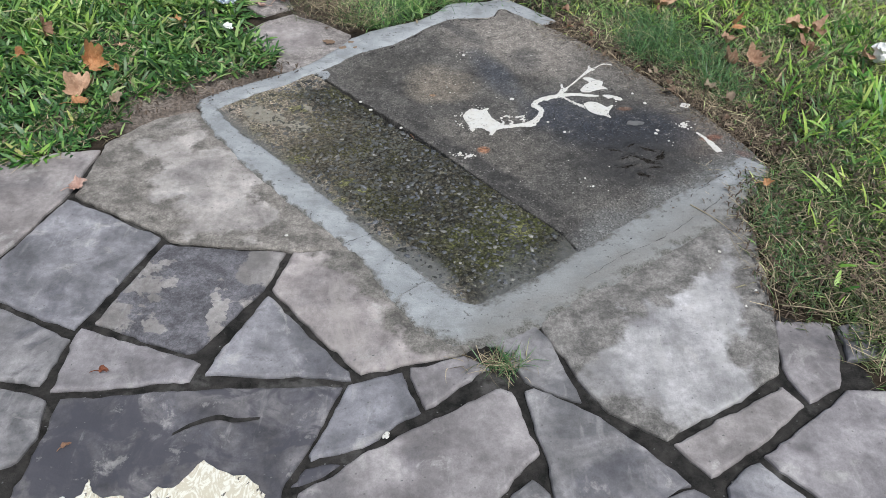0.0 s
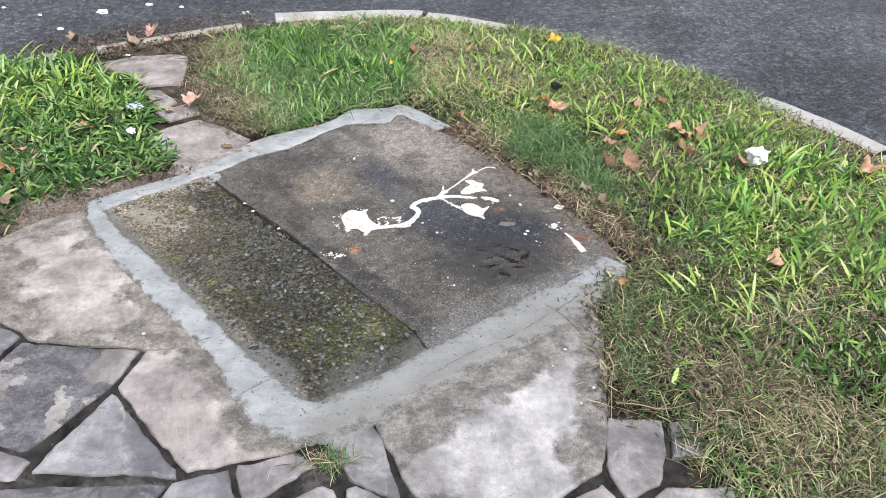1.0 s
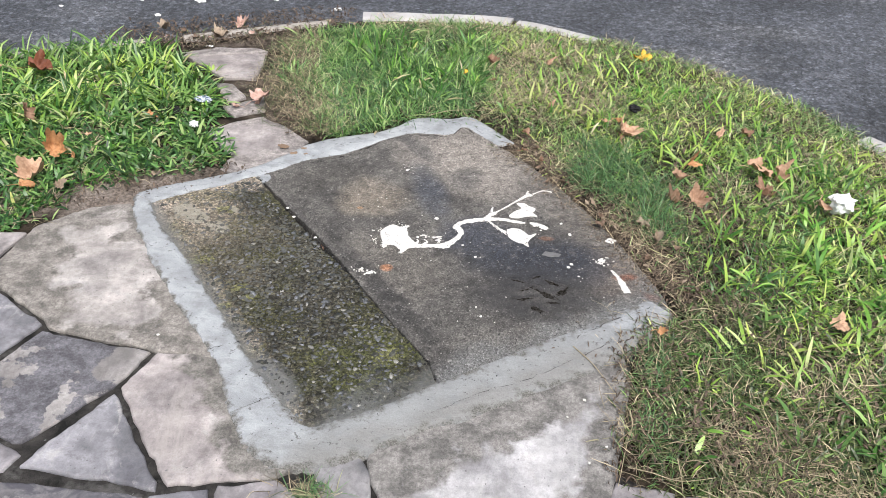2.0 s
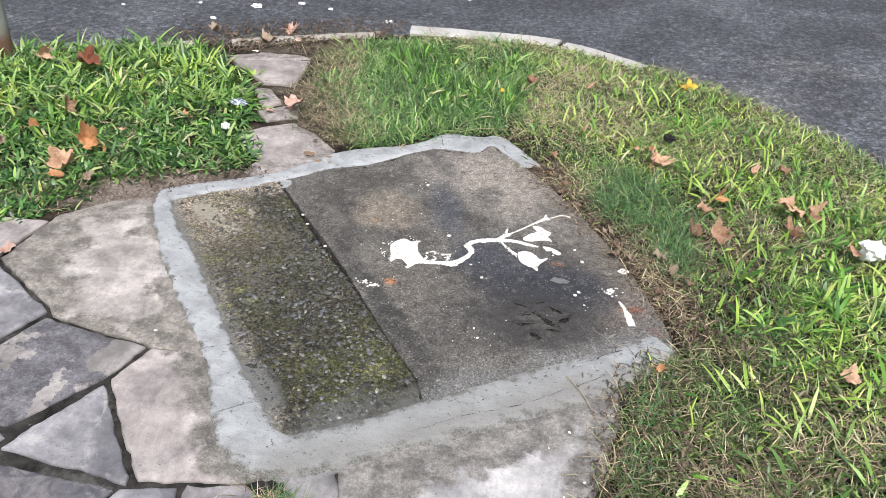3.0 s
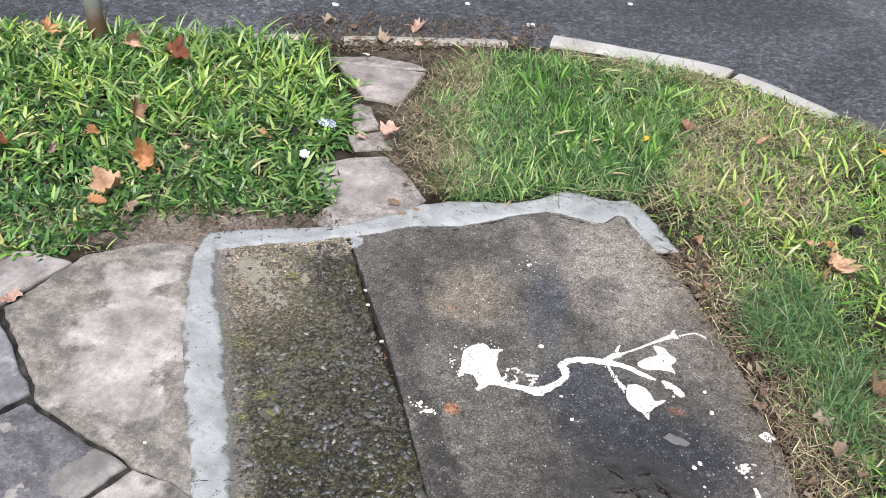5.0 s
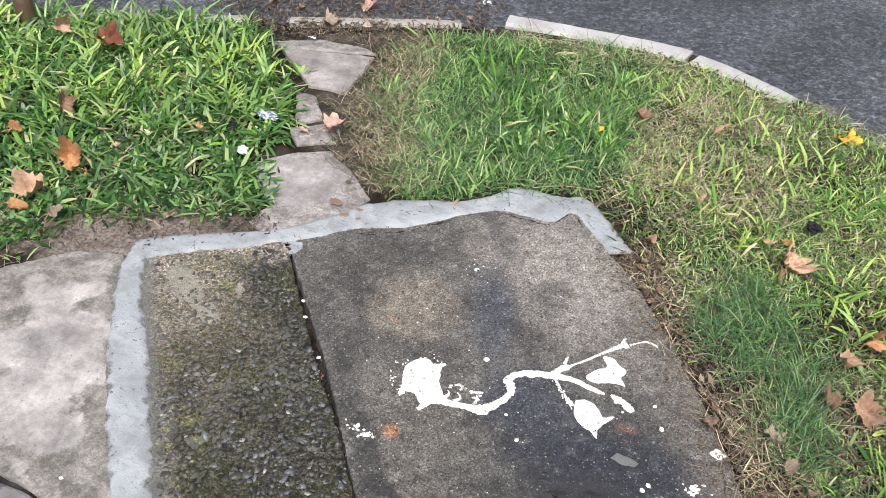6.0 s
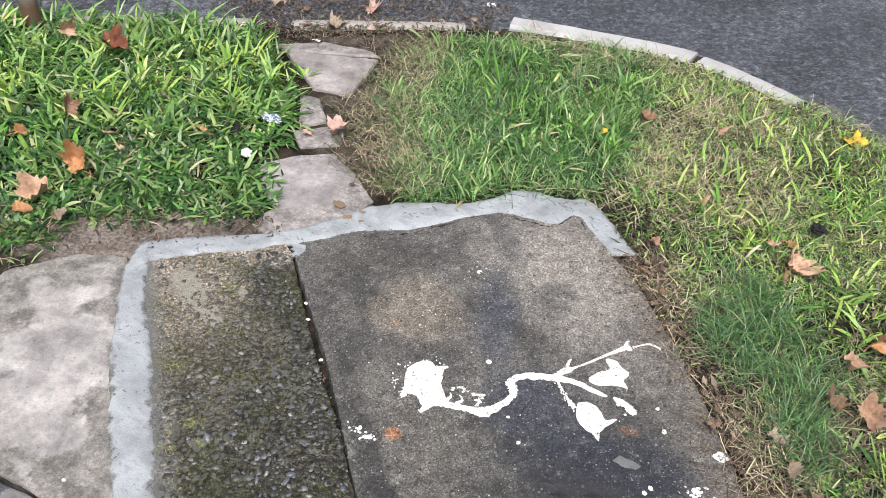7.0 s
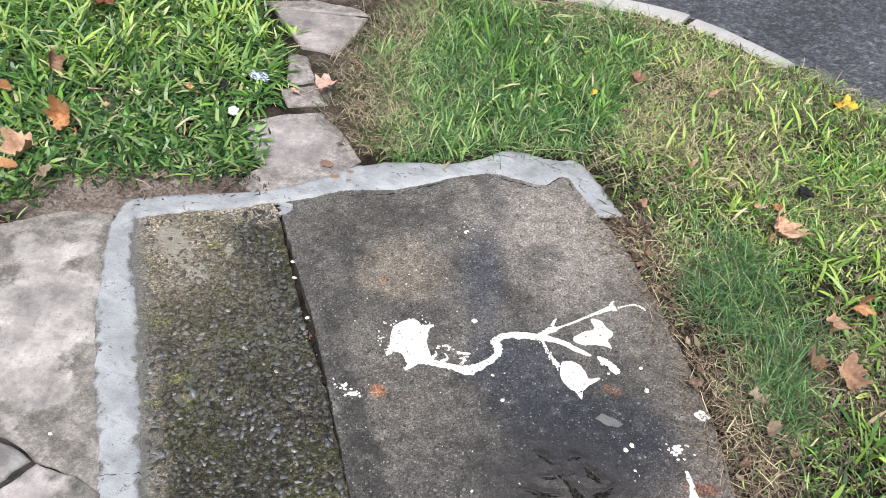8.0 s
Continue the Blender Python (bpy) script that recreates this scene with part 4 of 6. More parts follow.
def mortar_band(pairs, parent, height, seed, feather=(7.0, 7.0), capped=False):
    """Trowelled mortar between an outer and an inner edge."""
    s = spline(pairs, 14)
    cols = 9
    verts, faces, thin = [], [], []
    for i, (ox, oy, ix, iy) in enumerate(s):
        w = math.hypot(ix - ox, iy - oy)
        for j in range(cols):
            f = j / (cols - 1)
            wob = 0.0
            if j in (0, cols - 1):
                wob = 0.016 * hashy(i * 0.19, j, seed) + 0.010 * hashy(i * 0.7, j, seed) + 0.007 * hashy(i * 1.7, j, seed)
            g = f + wob / max(w, 0.02)
            x, y = ox + (ix - ox) * g, oy + (iy - oy) * g
            dome = min(1.0, math.sin(math.pi * min(max(f, 0.0), 1.0)) * 1.9)
            z = 0.002 + height * dome + 0.0014 * dome * hashy(x * 16, y * 16, seed) + 0.0006 * dome * hashy(x * 55, y * 55, seed)
            verts.append((x, y, z if 0 < j < cols - 1 and not (capped and i == 0) else -0.004))
            thin.append(max(0.0, 1.0 - feather[0] * f) if f < 0.5 else max(0.0, 1.0 - feather[1] * (1 - f)))
    for i in range(len(s) - 1):
        for j in range(cols - 1):
            a = i * cols + j
            faces.append((a, a + 1, a + cols + 1, a + cols))
    bm = bmesh.new()
    vs = [bm.verts.new(v) for v in verts]
    for f in faces:
        bm.faces.new([vs[k] for k in f])
    bmesh.ops.recalc_face_normals(bm, faces=bm.faces)
    if sum(f.normal.z for f in bm.faces) < 0:
        bmesh.ops.reverse_faces(bm, faces=bm.faces)
    for f in bm.faces:
        f.smooth = True
    ob = part("mortar_band", bm, M_MORTAR, parent)
    ob.data.attributes.new("thin", "FLOAT", "POINT").data.foreach_set("value", thin)


def crack(pts, width, parent, z, seed, material=None):
    """A dark ragged open crack, as a thin strip lying in the surface."""
    s = spline(pts, 12)
    bm = bmesh.new()
    rows = []
    for i, (x, y) in enumerate(s):
        a, b = s[max(i - 1, 0)], s[min(i + 1, len(s) - 1)]
        l = math.hypot(b[0] - a[0], b[1] - a[1]) or 1
        nx, ny = -(b[1] - a[1]) / l, (b[0] - a[0]) / l
        o = 0.006 * hashy(i * 0.3, seed) + 0.006 * hashy(i * 0.9, seed) + 0.004 * hashy(i * 2.3, seed)
        w = width * max(0.02, 0.35 + 1.5 * hashy(i * 0.37, seed + 4) + 0.6 * hashy(i * 1.4, seed)) * min(1.0, 4 * math.sin(math.pi * i / (len(s) - 1)) + 0.05)
        rows.append([bm.verts.new((x + nx * (o + d), y + ny * (o + d), z)) for d in (w, -w)])
    for a, b in zip(rows, rows[1:]):
        bm.faces.new((a[1], b[1], b[0], a[0]))
    part("crack", bm, material or M_JOINT, parent, "dark hairline crack")


def mortar_surround():
    base = tagged(new("mortar_surround"), "fresh blue-grey cement mortar trowelled round the slabs", "mortar", kind="structure")
    mortar_band([(0.41, 3.155, 0.345, 3.11), (0.31, 3.26, 0.264, 3.178), (0.206, 3.345, 0.19, 3.233), (0.13, 3.319, 0.149, 3.15), (-0.013, 3.284, 0.01, 3.125),
                 (-0.065, 3.197, -0.08, 3.06), (-0.14, 3.12, -0.152, 2.971), (-0.27, 3.05, -0.217, 2.89), (-0.37, 2.96, -0.332, 2.815), (-0.453, 2.82, -0.42, 2.715),
                 (-0.549, 2.695, -0.50, 2.645), (-0.79, 2.516, -0.72, 2.447), (-0.84, 2.45, -0.752, 2.41)], base, 0.006, 1.0, capped=True)
    mortar_band([(-0.84, 2.45, -0.752, 2.41), (-0.805, 2.36, -0.72, 2.36), (-0.738, 2.257, -0.65, 2.28), (-0.60, 2.08, -0.506, 2.14), (-0.45, 1.915, -0.395, 2.02), (-0.288, 1.756, -0.22, 1.82),
                 (-0.20, 1.64, -0.13, 1.72), (-0.14, 1.525, -0.03, 1.63)], base, 0.0045, 4.0, (3.4, 3.2))
    mortar_band([(-0.14, 1.525, -0.03, 1.63), (-0.07, 1.44, 0.03, 1.58), (0.02, 1.385, 0.08, 1.55), (0.17, 1.415, 0.14, 1.585),
                 (0.325, 1.54, 0.27, 1.69), (0.584, 1.73, 0.51, 1.91), (0.835, 1.945, 0.74, 2.105), (0.99, 2.17, 0.90, 2.24)], base, 0.0030, 4.5, (2.5, 2.5))
    mortar_band([(-0.47, 2.675, -0.43, 2.69), (-0.452, 2.65, -0.42, 2.665), (-0.440, 2.622, -0.428, 2.633)], base, 0.003, 6.0)
    # inner edge: dark strips draw cracks and also the shadow of the broken rim
    crack([(-0.32, 2.80), (-0.22, 2.875), (-0.15, 2.96), (-0.08, 3.05)], 0.0035, base, 0.0065, 1.0)
    crack([(0.0, 3.12), (0.08, 3.13), (0.15, 3.145), (0.19, 3.225), (0.25, 3.18)], 0.0032, base, 0.0065, 2.0)
    crack([(0.34, 1.62), (0.48, 1.74), (0.60, 1.82), (0.74, 1.95), (0.86, 2.07)], 0.0009, base, 0.0075, 3.0)
    crack([(0.72, 2.03), (0.82, 2.12), (0.92, 2.20)], 0.0014, base, 0.0075, 4.0)
    crack([(-0.28, 1.74), (-0.22, 1.78), (-0.17, 1.80)], 0.0014, base, 0.008, 5.0)
    for x, y, dx, dy in ((-0.03, 3.22, 0.05, 0.02), (0.10, 3.27, 0.07, -0.01), (0.17, 3.28, 0.03, 0.03), (-0.25, 2.97, 0.06, 0.03), (-0.55, 2.66, 0.05, 0.03), (-0.70, 2.52, 0.05, 0.03), (0.24, 3.24, 0.04, -0.05)):
        crack([(x, y), (x + dx * 0.4, y + dy * 0.7), (x + dx, y + dy)], 0.0016, base, 0.0095, x * 30)
    crack([(0.05, 3.03), (0.16, 2.97), (0.24, 3.02)], 0.0012, base, 0.0036, 6.0)
    crack([(0.22, 3.12), (0.30, 3.02), (0.36, 2.98)], 0.0012, base, 0.0036, 7.0)


def gouge(x, y, length, width, turn, seed):
    """A chipped hollow: a raised broken lip round a ragged floor coloured dark for depth."""
    n = 26
    bm, floor = bmesh.new(), bmesh.new()
    ct, st = math.cos(radians(turn)), math.sin(radians(turn))
    rings = [[], [], []]
    for i in range(n):
        a = 2 * math.pi * i / n
        c, s = math.cos(a), math.sin(a)
        k = 1 + 0.75 * hashy(1.9 * c + seed, 1.9 * s, seed) + 0.75 * hashy(6 * c, 6 * s, seed + 2)
        lip = 0.0085 + 0.006 * hashy(3 * c, 3 * s, seed + 5)
        for ring, e, z in zip(rings, (0.0, 0.0022, 0.024), (0.0085, lip + 0.0025, 0.0026)):
            px, py = (length / 2 * k + e) * c, (width / 2 * k + e) * s
            ring.append((x + px * ct - py * st, y + px * st + py * ct, z))
    vs = [[bm.verts.new(p) for p in ring] for ring in rings]
    for u, v in zip(vs, vs[1:]):
        for i in range(n):
            bm.faces.new((u[i], v[i], v[(i + 1) % n], u[(i + 1) % n]))
    floor.faces.new([floor.verts.new((p[0], p[1], 0.0085 + 0.0001 * seed)) for p in rings[0]])
    ob = part("chipped_hollow", bm, M_SLAB)
    tagged(ob, "dark chipped hollow gouged in the weathered concrete", "gouge", "chipped hollows")
    part("hollow_floor", floor, M_GOUGE, ob, "near-black hollow floor with its shade painted in")


def broken_patch(x, y, rx, ry, turn):
    """A patch of slab whose skin has spalled off: jagged plates and ridges."""
    n, m = 64, 52
    ct, st = math.cos(radians(turn)), math.sin(radians(turn))
    bm = bmesh.new()
    grid = []
    for j in range(m):
        for i in range(n):
            u, v = 2 * i / (n - 1) - 1, 2 * j / (m - 1) - 1
            px, py = x + u * rx * ct - v * ry * st, y + u * rx * st + v * ry * ct
            fade = max(0.0, 1 - (u * u + v * v) * (1 + 0.7 * hashy(px * 14, py * 14, 2)))
            plate = noise.cell(Vector((px * 34 + 0.8 * hashy(px * 30, py * 30), py * 34 + 0.8 * hashy(px * 30, py * 30, 4), 1.0)))
            ridge = 1 - abs(hashy(px * 26, py * 26, 7)) * 2.2
            h = 0.0036 * max(0.0, ridge) ** 2 + 0.0030 * plate + 0.0010 * hashy(px * 110, py * 110, 3)
            grid.append(bm.verts.new((px, py, 0.0012 + min(1.0, 2.2 * fade) * (h + 0.0008))))
    for j in range(m - 1):
        for i in range(n - 1):
            a = j * n + i
            bm.faces.new((grid[a], grid[a + 1], grid[a + n + 1], grid[a + n]))
    tagged(part("spalled_patch", bm, M_SLAB), "dark broken patch of spalled concrete on the slab", "spall")


def gouges():
    broken_patch(0.575, 2.185, 0.125, 0.085, 24)
    broken_patch(0.50, 2.255, 0.055, 0.030, -20)
    gouge(0.607, 2.188, 0.105, 0.020, -26, 1.0)
    gouge(0.625, 2.245, 0.050, 0.014, -20, 9.0)
    gouge(0.555, 2.205, 0.060, 0.010, 35, 11.0)
    gouge(0.63, 2.150, 0.040, 0.010, 10, 12.0)
    gouge(0.652, 2.205, 0.060, 0.020, 55, 3.0)
    gouge(0.588, 2.108, 0.048, 0.017, -30, 4.0)
    gouge(0.545, 2.150, 0.050, 0.014, 18, 5.0)
    gouge(0.519, 2.236, 0.040, 0.008, -12, 6.0)
    gouge(0.572, 2.268, 0.030, 0.008, 40, 8.0)


# ---- spilt paint ----
def drop(x, y, rx, ry, parent, turn=0.0, ragged=0.2, material=None, z=0.0032, seed=0.0, name="drop"):
    n = 14 if rx < 0.02 else 72
    ring = []
    for i in range(n):
        a = 2 * math.pi * i / n
        k = 1 + ragged * (hashy(2.2 * math.cos(a) + seed, 2.2 * math.sin(a), seed) + (0.55 * hashy(3.6 * math.cos(a), 3.6 * math.sin(a), seed + 3) + 0.14 * hashy(9 * math.cos(a), 9 * math.sin(a), seed + 6) if n > 20 else 0))
        px, py = rx * k * math.cos(a), ry * k * math.sin(a)
        ct, st = math.cos(radians(turn)), math.sin(radians(turn))
        ring.append((x + px * ct - py * st, y + px * st + py * ct))
    bm = bmesh.new()
    rows = [[bm.verts.new((x + (px - x) * s, y + (py - y) * s, z + h)) for px, py in ring] for s, h in ((1.0, -0.001), (0.9, 0.001), (0.5, 0.0016))]
    for u, v in zip(rows, rows[1:]):
        for i in range(n):
            bm.faces.new((u[i], u[(i + 1) % n], v[(i + 1) % n], v[i]))
    bm.faces.new(rows[2])
    part(name, bm, material or M_PAINT, parent)


def run(pts, parent, seed=0.0, z=0.0032):
    """A run of paint: x, y and half width along it."""
    s = spline(pts, 9)
    bm = bmesh.new()
    rows = []
    for i, (x, y, w) in enumerate(s):
        a, b = s[max(i - 1, 0)], s[min(i + 1, len(s) - 1)]
        l = math.hypot(b[0] - a[0], b[1] - a[1]) or 1
        nx, ny = -(b[1] - a[1]) / l, (b[0] - a[0]) / l
        w1 = w * (1 + 0.45 * hashy(i * 0.33, seed) + 0.3 * hashy(i * 1.3, seed) + 0.25 * hashy(i * 2.9, seed))
        w2 = w * (1 + 0.45 * hashy(i * 0.33, seed + 9) + 0.3 * hashy(i * 1.3, seed + 9) + 0.25 * hashy(i * 2.9, seed + 9))
        rows.append([bm.verts.new((x + nx * d, y + ny * d, z + h)) for d, h in ((w1, -0.001), (w1 * 0.85, 0.0012), (0, 0.0018), (-w2 * 0.85, 0.0012), (-w2, -0.001))])
    for a, b in zip(rows, rows[1:]):
        for j in range(4):
            bm.faces.new((a[j + 1], a[j], b[j], b[j + 1]))
    part("paint_run", bm, M_PAINT, parent)


def splash(outline, parent, seed, z=0.0032):
    """A puddle of paint with a swollen rim, fine splashed edges and a few bare spots."""
    rim = rough_outline(spline(outline + outline[:1], 5)[:-1], 0.004, 0.0028, 60, seed)
    if area(rim) < 0:
        rim = rim[::-1]
    n = len(rim)
    bm = bmesh.new()
    rows = [[], []]
    for i, (x, y) in enumerate(rim):
        ax, ay = rim[i - 2]
        bx, by = rim[(i + 2) % n]
        l = math.hypot(bx - ax, by - ay) or 1.0
        for row, inset, h in zip(rows, (0.0, 0.0), (-0.001, 0.0012)):
            row.append(bm.verts.new((x - (by - ay) / l * inset, y + (bx - ax) / l * inset, z + h)))
    for i in range(n):
        bm.faces.new((rows[0][i], rows[0][(i + 1) % n], rows[1][(i + 1) % n], rows[1][i]))
    bmesh.ops.triangulate(bm, faces=[bm.faces.new(rows[1])])
    part("puddle", bm, M_PAINT, parent)


def paint_spill():
    base = tagged(new("paint_spill"), "spilt dried white paint splashed over the concrete slab", "paint")
    splash([(0.060, 2.366), (0.044, 2.412), (0.055, 2.446), (0.078, 2.466), (0.100, 2.458), (0.118, 2.462), (0.130, 2.440), (0.138, 2.415), (0.158, 2.388), (0.180, 2.366), (0.160, 2.347), (0.138, 2.328), (0.120, 2.334), (0.110, 2.346), (0.094, 2.350), (0.080, 2.345)], base, 2.0)
    for line in ([(0.110, 2.452, 0.010), (0.122, 2.466, 0.005), (0.128, 2.472, 0.003)], [(0.074, 2.358, 0.012), (0.074, 2.338, 0.008), (0.071, 2.328, 0.003)], [(0.140, 2.340, 0.012), (0.136, 2.320, 0.007), (0.133, 2.308, 0.003)]):
        run(line, base, 50 * line[0][0])
    for i in range(26):
        a = rng.uniform(1.2, 4.6)
        drop(0.095 + 0.068 * math.cos(a) * rng.uniform(0.85, 1.25), 2.405 + 0.066 * math.sin(a) * rng.uniform(0.85, 1.25), rng.uniform(0.0012, 0.0042), 0.002, base, rng.uniform(0, 180), 0.4, seed=i * 1.7)
    run([(0.150, 2.362, 0.016), (0.177, 2.362, 0.011), (0.231, 2.375, 0.010), (0.263, 2.384, 0.016), (0.285, 2.412, 0.011), (0.304, 2.459, 0.009), (0.297, 2.486, 0.012), (0.283, 2.500, 0.011), (0.293, 2.527, 0.010),
         (0.327, 2.551, 0.012), (0.378, 2.572, 0.012), (0.426, 2.583, 0.009), (0.472, 2.579, 0.008), (0.500, 2.578, 0.005), (0.508, 2.578, 0.002)], base, 1.0)
    run([(0.522, 2.583, 0.003), (0.532, 2.580, 0.008), (0.552, 2.575, 0.011), (0.575, 2.563, 0.012), (0.584, 2.555, 0.005)], base, 2.0)
    run([(0.372, 2.575, 0.009), (0.383, 2.599, 0.009), (0.394, 2.614, 0.010), (0.404, 2.624, 0.004)], base, 3.0)
    run([(0.388, 2.62, 0.005), (0.386, 2.64, 0.004), (0.388, 2.652, 0.0015)], base, 14.0)
    run([(0.401, 2.622, 0.0035), (0.429, 2.661, 0.0030), (0.464, 2.714, 0.0042), (0.485, 2.744, 0.007), (0.501, 2.767, 0.008), (0.512, 2.757, 0.006)], base, 16.0)
    run([(0.498, 2.765, 0.005), (0.495, 2.782, 0.004), (0.500, 2.792, 0.001)], base, 17.0)
    run([(0.514, 2.772, 0.004), (0.528, 2.788, 0.002), (0.548, 2.806, 0.003), (0.572, 2.806, 0.0035), (0.582, 2.80, 0.001)], base, 13.0)
    run([(0.382, 2.566, 0.005), (0.395, 2.552, 0.003), (0.406, 2.544, 0.0012)], base, 4.0)
    run([(0.418, 2.532, 0.001), (0.430, 2.519, 0.005), (0.451, 2.502, 0.007)], base, 4.7)
    for i in range(30):
        f = rng.random()
        drop(0.380 + 0.075 * f + rng.normal(0, 0.005), 2.566 - 0.072 * f + rng.normal(0, 0.005), rng.uniform(0.001, 0.0045), 0.002, base, -45 + rng.normal(0, 15), 0.4, seed=i * 1.1)
    splash([(0.452, 2.521), (0.471, 2.537), (0.499, 2.532), (0.526, 2.508), (0.549, 2.520), (0.541, 2.500), (0.526, 2.466), (0.533, 2.437), (0.512, 2.450), (0.480, 2.462), (0.459, 2.485)], base, 6.0)
    splash([(0.447, 2.615), (0.464, 2.646), (0.485, 2.668), (0.464, 2.697), (0.491, 2.703), (0.509, 2.690), (0.533, 2.677), (0.528, 2.648), (0.544, 2.627), (0.522, 2.624), (0.478, 2.603), (0.455, 2.602)], base, 9.5)
    run([(0.172, 2.372, 0.006), (0.176, 2.390, 0.003), (0.169, 2.398, 0.001)], base, 20.0)
    run([(0.196, 2.374, 0.006), (0.205, 2.392, 0.003), (0.192, 2.403, 0.0015)], base, 21.0)
    run([(0.240, 2.388, 0.004), (0.243, 2.408, 0.003), (0.236, 2.418, 0.001)], base, 22.0)
    run([(0.176, 2.420, 0.002), (0.186, 2.428, 0.004), (0.196, 2.424, 0.004), (0.194, 2.412, 0.002)], base, 23.0)
    run([(0.225, 2.424, 0.0015), (0.236, 2.430, 0.002), (0.247, 2.434, 0.001)], base, 24.0)
    for i in range(9):
        drop(0.168 + 0.085 * rng.random(), 2.405 + 0.024 * rng.random(), 0.004 + 0.006 * rng.random(), 0.0028, base, 40 * rng.uniform(0.4, 1.0), 0.3, seed=i)
    for x, y, r in ((0.66, 2.541, 0.0075), (0.627, 2.602, 0.006), (0.371, 2.342, 0.006), (0.321, 2.399, 0.005), (0.674, 2.371, 0.007), (0.539, 2.567, 0.006), (0.045, 2.841, 0.009), (0.666, 2.352, 0.007),
                    (-0.001, 2.567, 0.003), (0.209, 2.538, 0.009), (0.563, 2.545, 0.004), (0.60, 2.22, 0.004), (0.50, 2.14, 0.004), (0.43, 2.05, 0.005), (0.41, 2.09, 0.004), (0.70, 2.31, 0.004)):
        drop(x, y, r, r * 0.8, base, rng.uniform(0, 180), 0.3, seed=x * 50)
    drop(0.795, 2.534, 0.019, 0.015, base, 20, 0.5, seed=3.0)
    for i in range(26):
        drop(0.765 + 0.016 * rng.standard_normal(), 2.405 + 0.012 * rng.standard_normal(), rng.uniform(0.0015, 0.007), 0.003, base, rng.uniform(0, 180), 0.4, seed=i * 1.3)
    run([(0.80, 2.365, 0.004), (0.822, 2.33, 0.007), (0.84, 2.285, 0.012), (0.85, 2.255, 0.010)], base, 8.0)
    for i in range(14):
        drop(0.045 + 0.018 * rng.standard_normal(), 2.19 + 0.010 * rng.standard_normal(), rng.uniform(0.0015, 0.006), 0.003, base, rng.uniform(0, 180), 0.4, seed=i * 2.1)
    drop(0.062, 2.186, 0.013, 0.007, base, 30, 0.5, seed=4.4)
    drop(0.036, 2.199, 0.009, 0.006, base, 80, 0.5, seed=5.4)
    for i in range(14):
        drop(0.045 + 0.035 * rng.standard_normal(), 2.86 + 0.035 * rng.standard_normal(), rng.uniform(0.001, 0.003), 0.0015, base, rng.uniform(0, 180), 0.3, seed=i * 2.7)
    for i in range(60):
        x, y = rng.uniform(-0.1, 0.8), rng.uniform(2.0, 2.9)
        if x + y < 3.15 and x - 0.93 * (2.64 - y) > -0.40:
            drop(x, y, rng.uniform(0.001, 0.0026), 0.0015, base, rng.uniform(0, 180), 0.3, seed=i)
    for x, y in ((-0.30, 2.487), (-0.262, 2.438), (-0.155, 2.335)):
        drop(x, y, 0.006, 0.0045, base, rng.uniform(0, 180), 0.4, seed=x * 40)
    mud = tagged(new("mud_stains"), "dried brown mud blotches on mortar and path stone", "mud")
    for x, y, r in ((-0.455, 2.905, 0.022), (-0.375, 2.905, 0.012), (-0.40, 2.86, 0.016), (-0.355, 2.865, 0.009)):
        drop(x, y, r, r * 0.7, mud, rng.uniform(0, 180), 0.5, M_MUD, 0.0075, x * 20, "blotch")
    old = tagged(new("paint_stain"), "cream flaking old paint on a dark paving stone", "paint")
    part("paint_film", prism(rough_outline([(-0.60, 0.92), (-0.56, 0.975), (-0.53, 0.978), (-0.50, 1.02), (-0.484, 1.045), (-0.44, 1.02), (-0.39, 1.015), (-0.345, 0.97), (-0.34, 0.87), (-0.58, 0.85)], 0.012, 0.010, 40, 3), 0.002, 0.0045, 0.0012), M_CREAM, old)
    part("paint_film", prism(rough_outline([(-0.725, 0.94), (-0.705, 0.955), (-0.70, 0.992), (-0.69, 0.965), (-0.66, 0.95), (-0.62, 0.955), (-0.60, 0.90), (-0.70, 0.90)], 0.008, 0.005, 60, 5), 0.002, 0.0045, 0.0012), M_CREAM, old)
    for x, y, r in ((-0.432, 1.777, 0.005), (-0.199, 1.695, 0.007), (-0.175, 1.70, 0.004), (-0.115, 1.124, 0.010), (0.80, 1.62, 0.004), (0.74, 1.77, 0.005), (0.70, 1.70, 0.003), (0.76, 1.56, 0.004), (-0.74, 0.945, 0.006)):
        drop(x, y, r, r * 0.7, old, rng.uniform(0, 180), 0.4, seed=x * 31, z=0.003)


road()
ground()
kerb()
paving()
washed = slabs()
aggregate(washed)
mortar_surround()
gouges()
paint_spill()


# ---- grass ----
LAWN_WEST = [(-1.07, 2.20), (-1.05, 2.31), (-1.11, 2.47), (-0.90, 2.55), (-0.82, 2.66), (-0.69, 2.68), (-0.62, 2.78), (-0.69, 2.87), (-0.83, 2.96), (-0.80, 3.06), (-0.85, 3.20), (-0.95, 3.38), (-1.18, 3.64), (-1.42, 3.80),
             (-1.56, 3.83), (-2.5, 3.27), (-4.2, 2.06), (-4.2, 1.3), (-2.6, 1.75), (-1.9, 1.93), (-1.36, 2.03), (-1.24, 2.08)]
MOUND = [(-0.32, 3.03), (-0.12, 3.14), (-0.07, 3.26), (0.2, 3.36), (0.30, 3.6), (0.20, 4.2), (0.0, 4.54), (-0.25, 4.47), (-0.55, 4.33), (-0.80, 4.12), (-0.78, 3.98), (-0.74, 3.68), (-0.58, 3.42), (-0.47, 3.22), (-0.38, 3.10)]
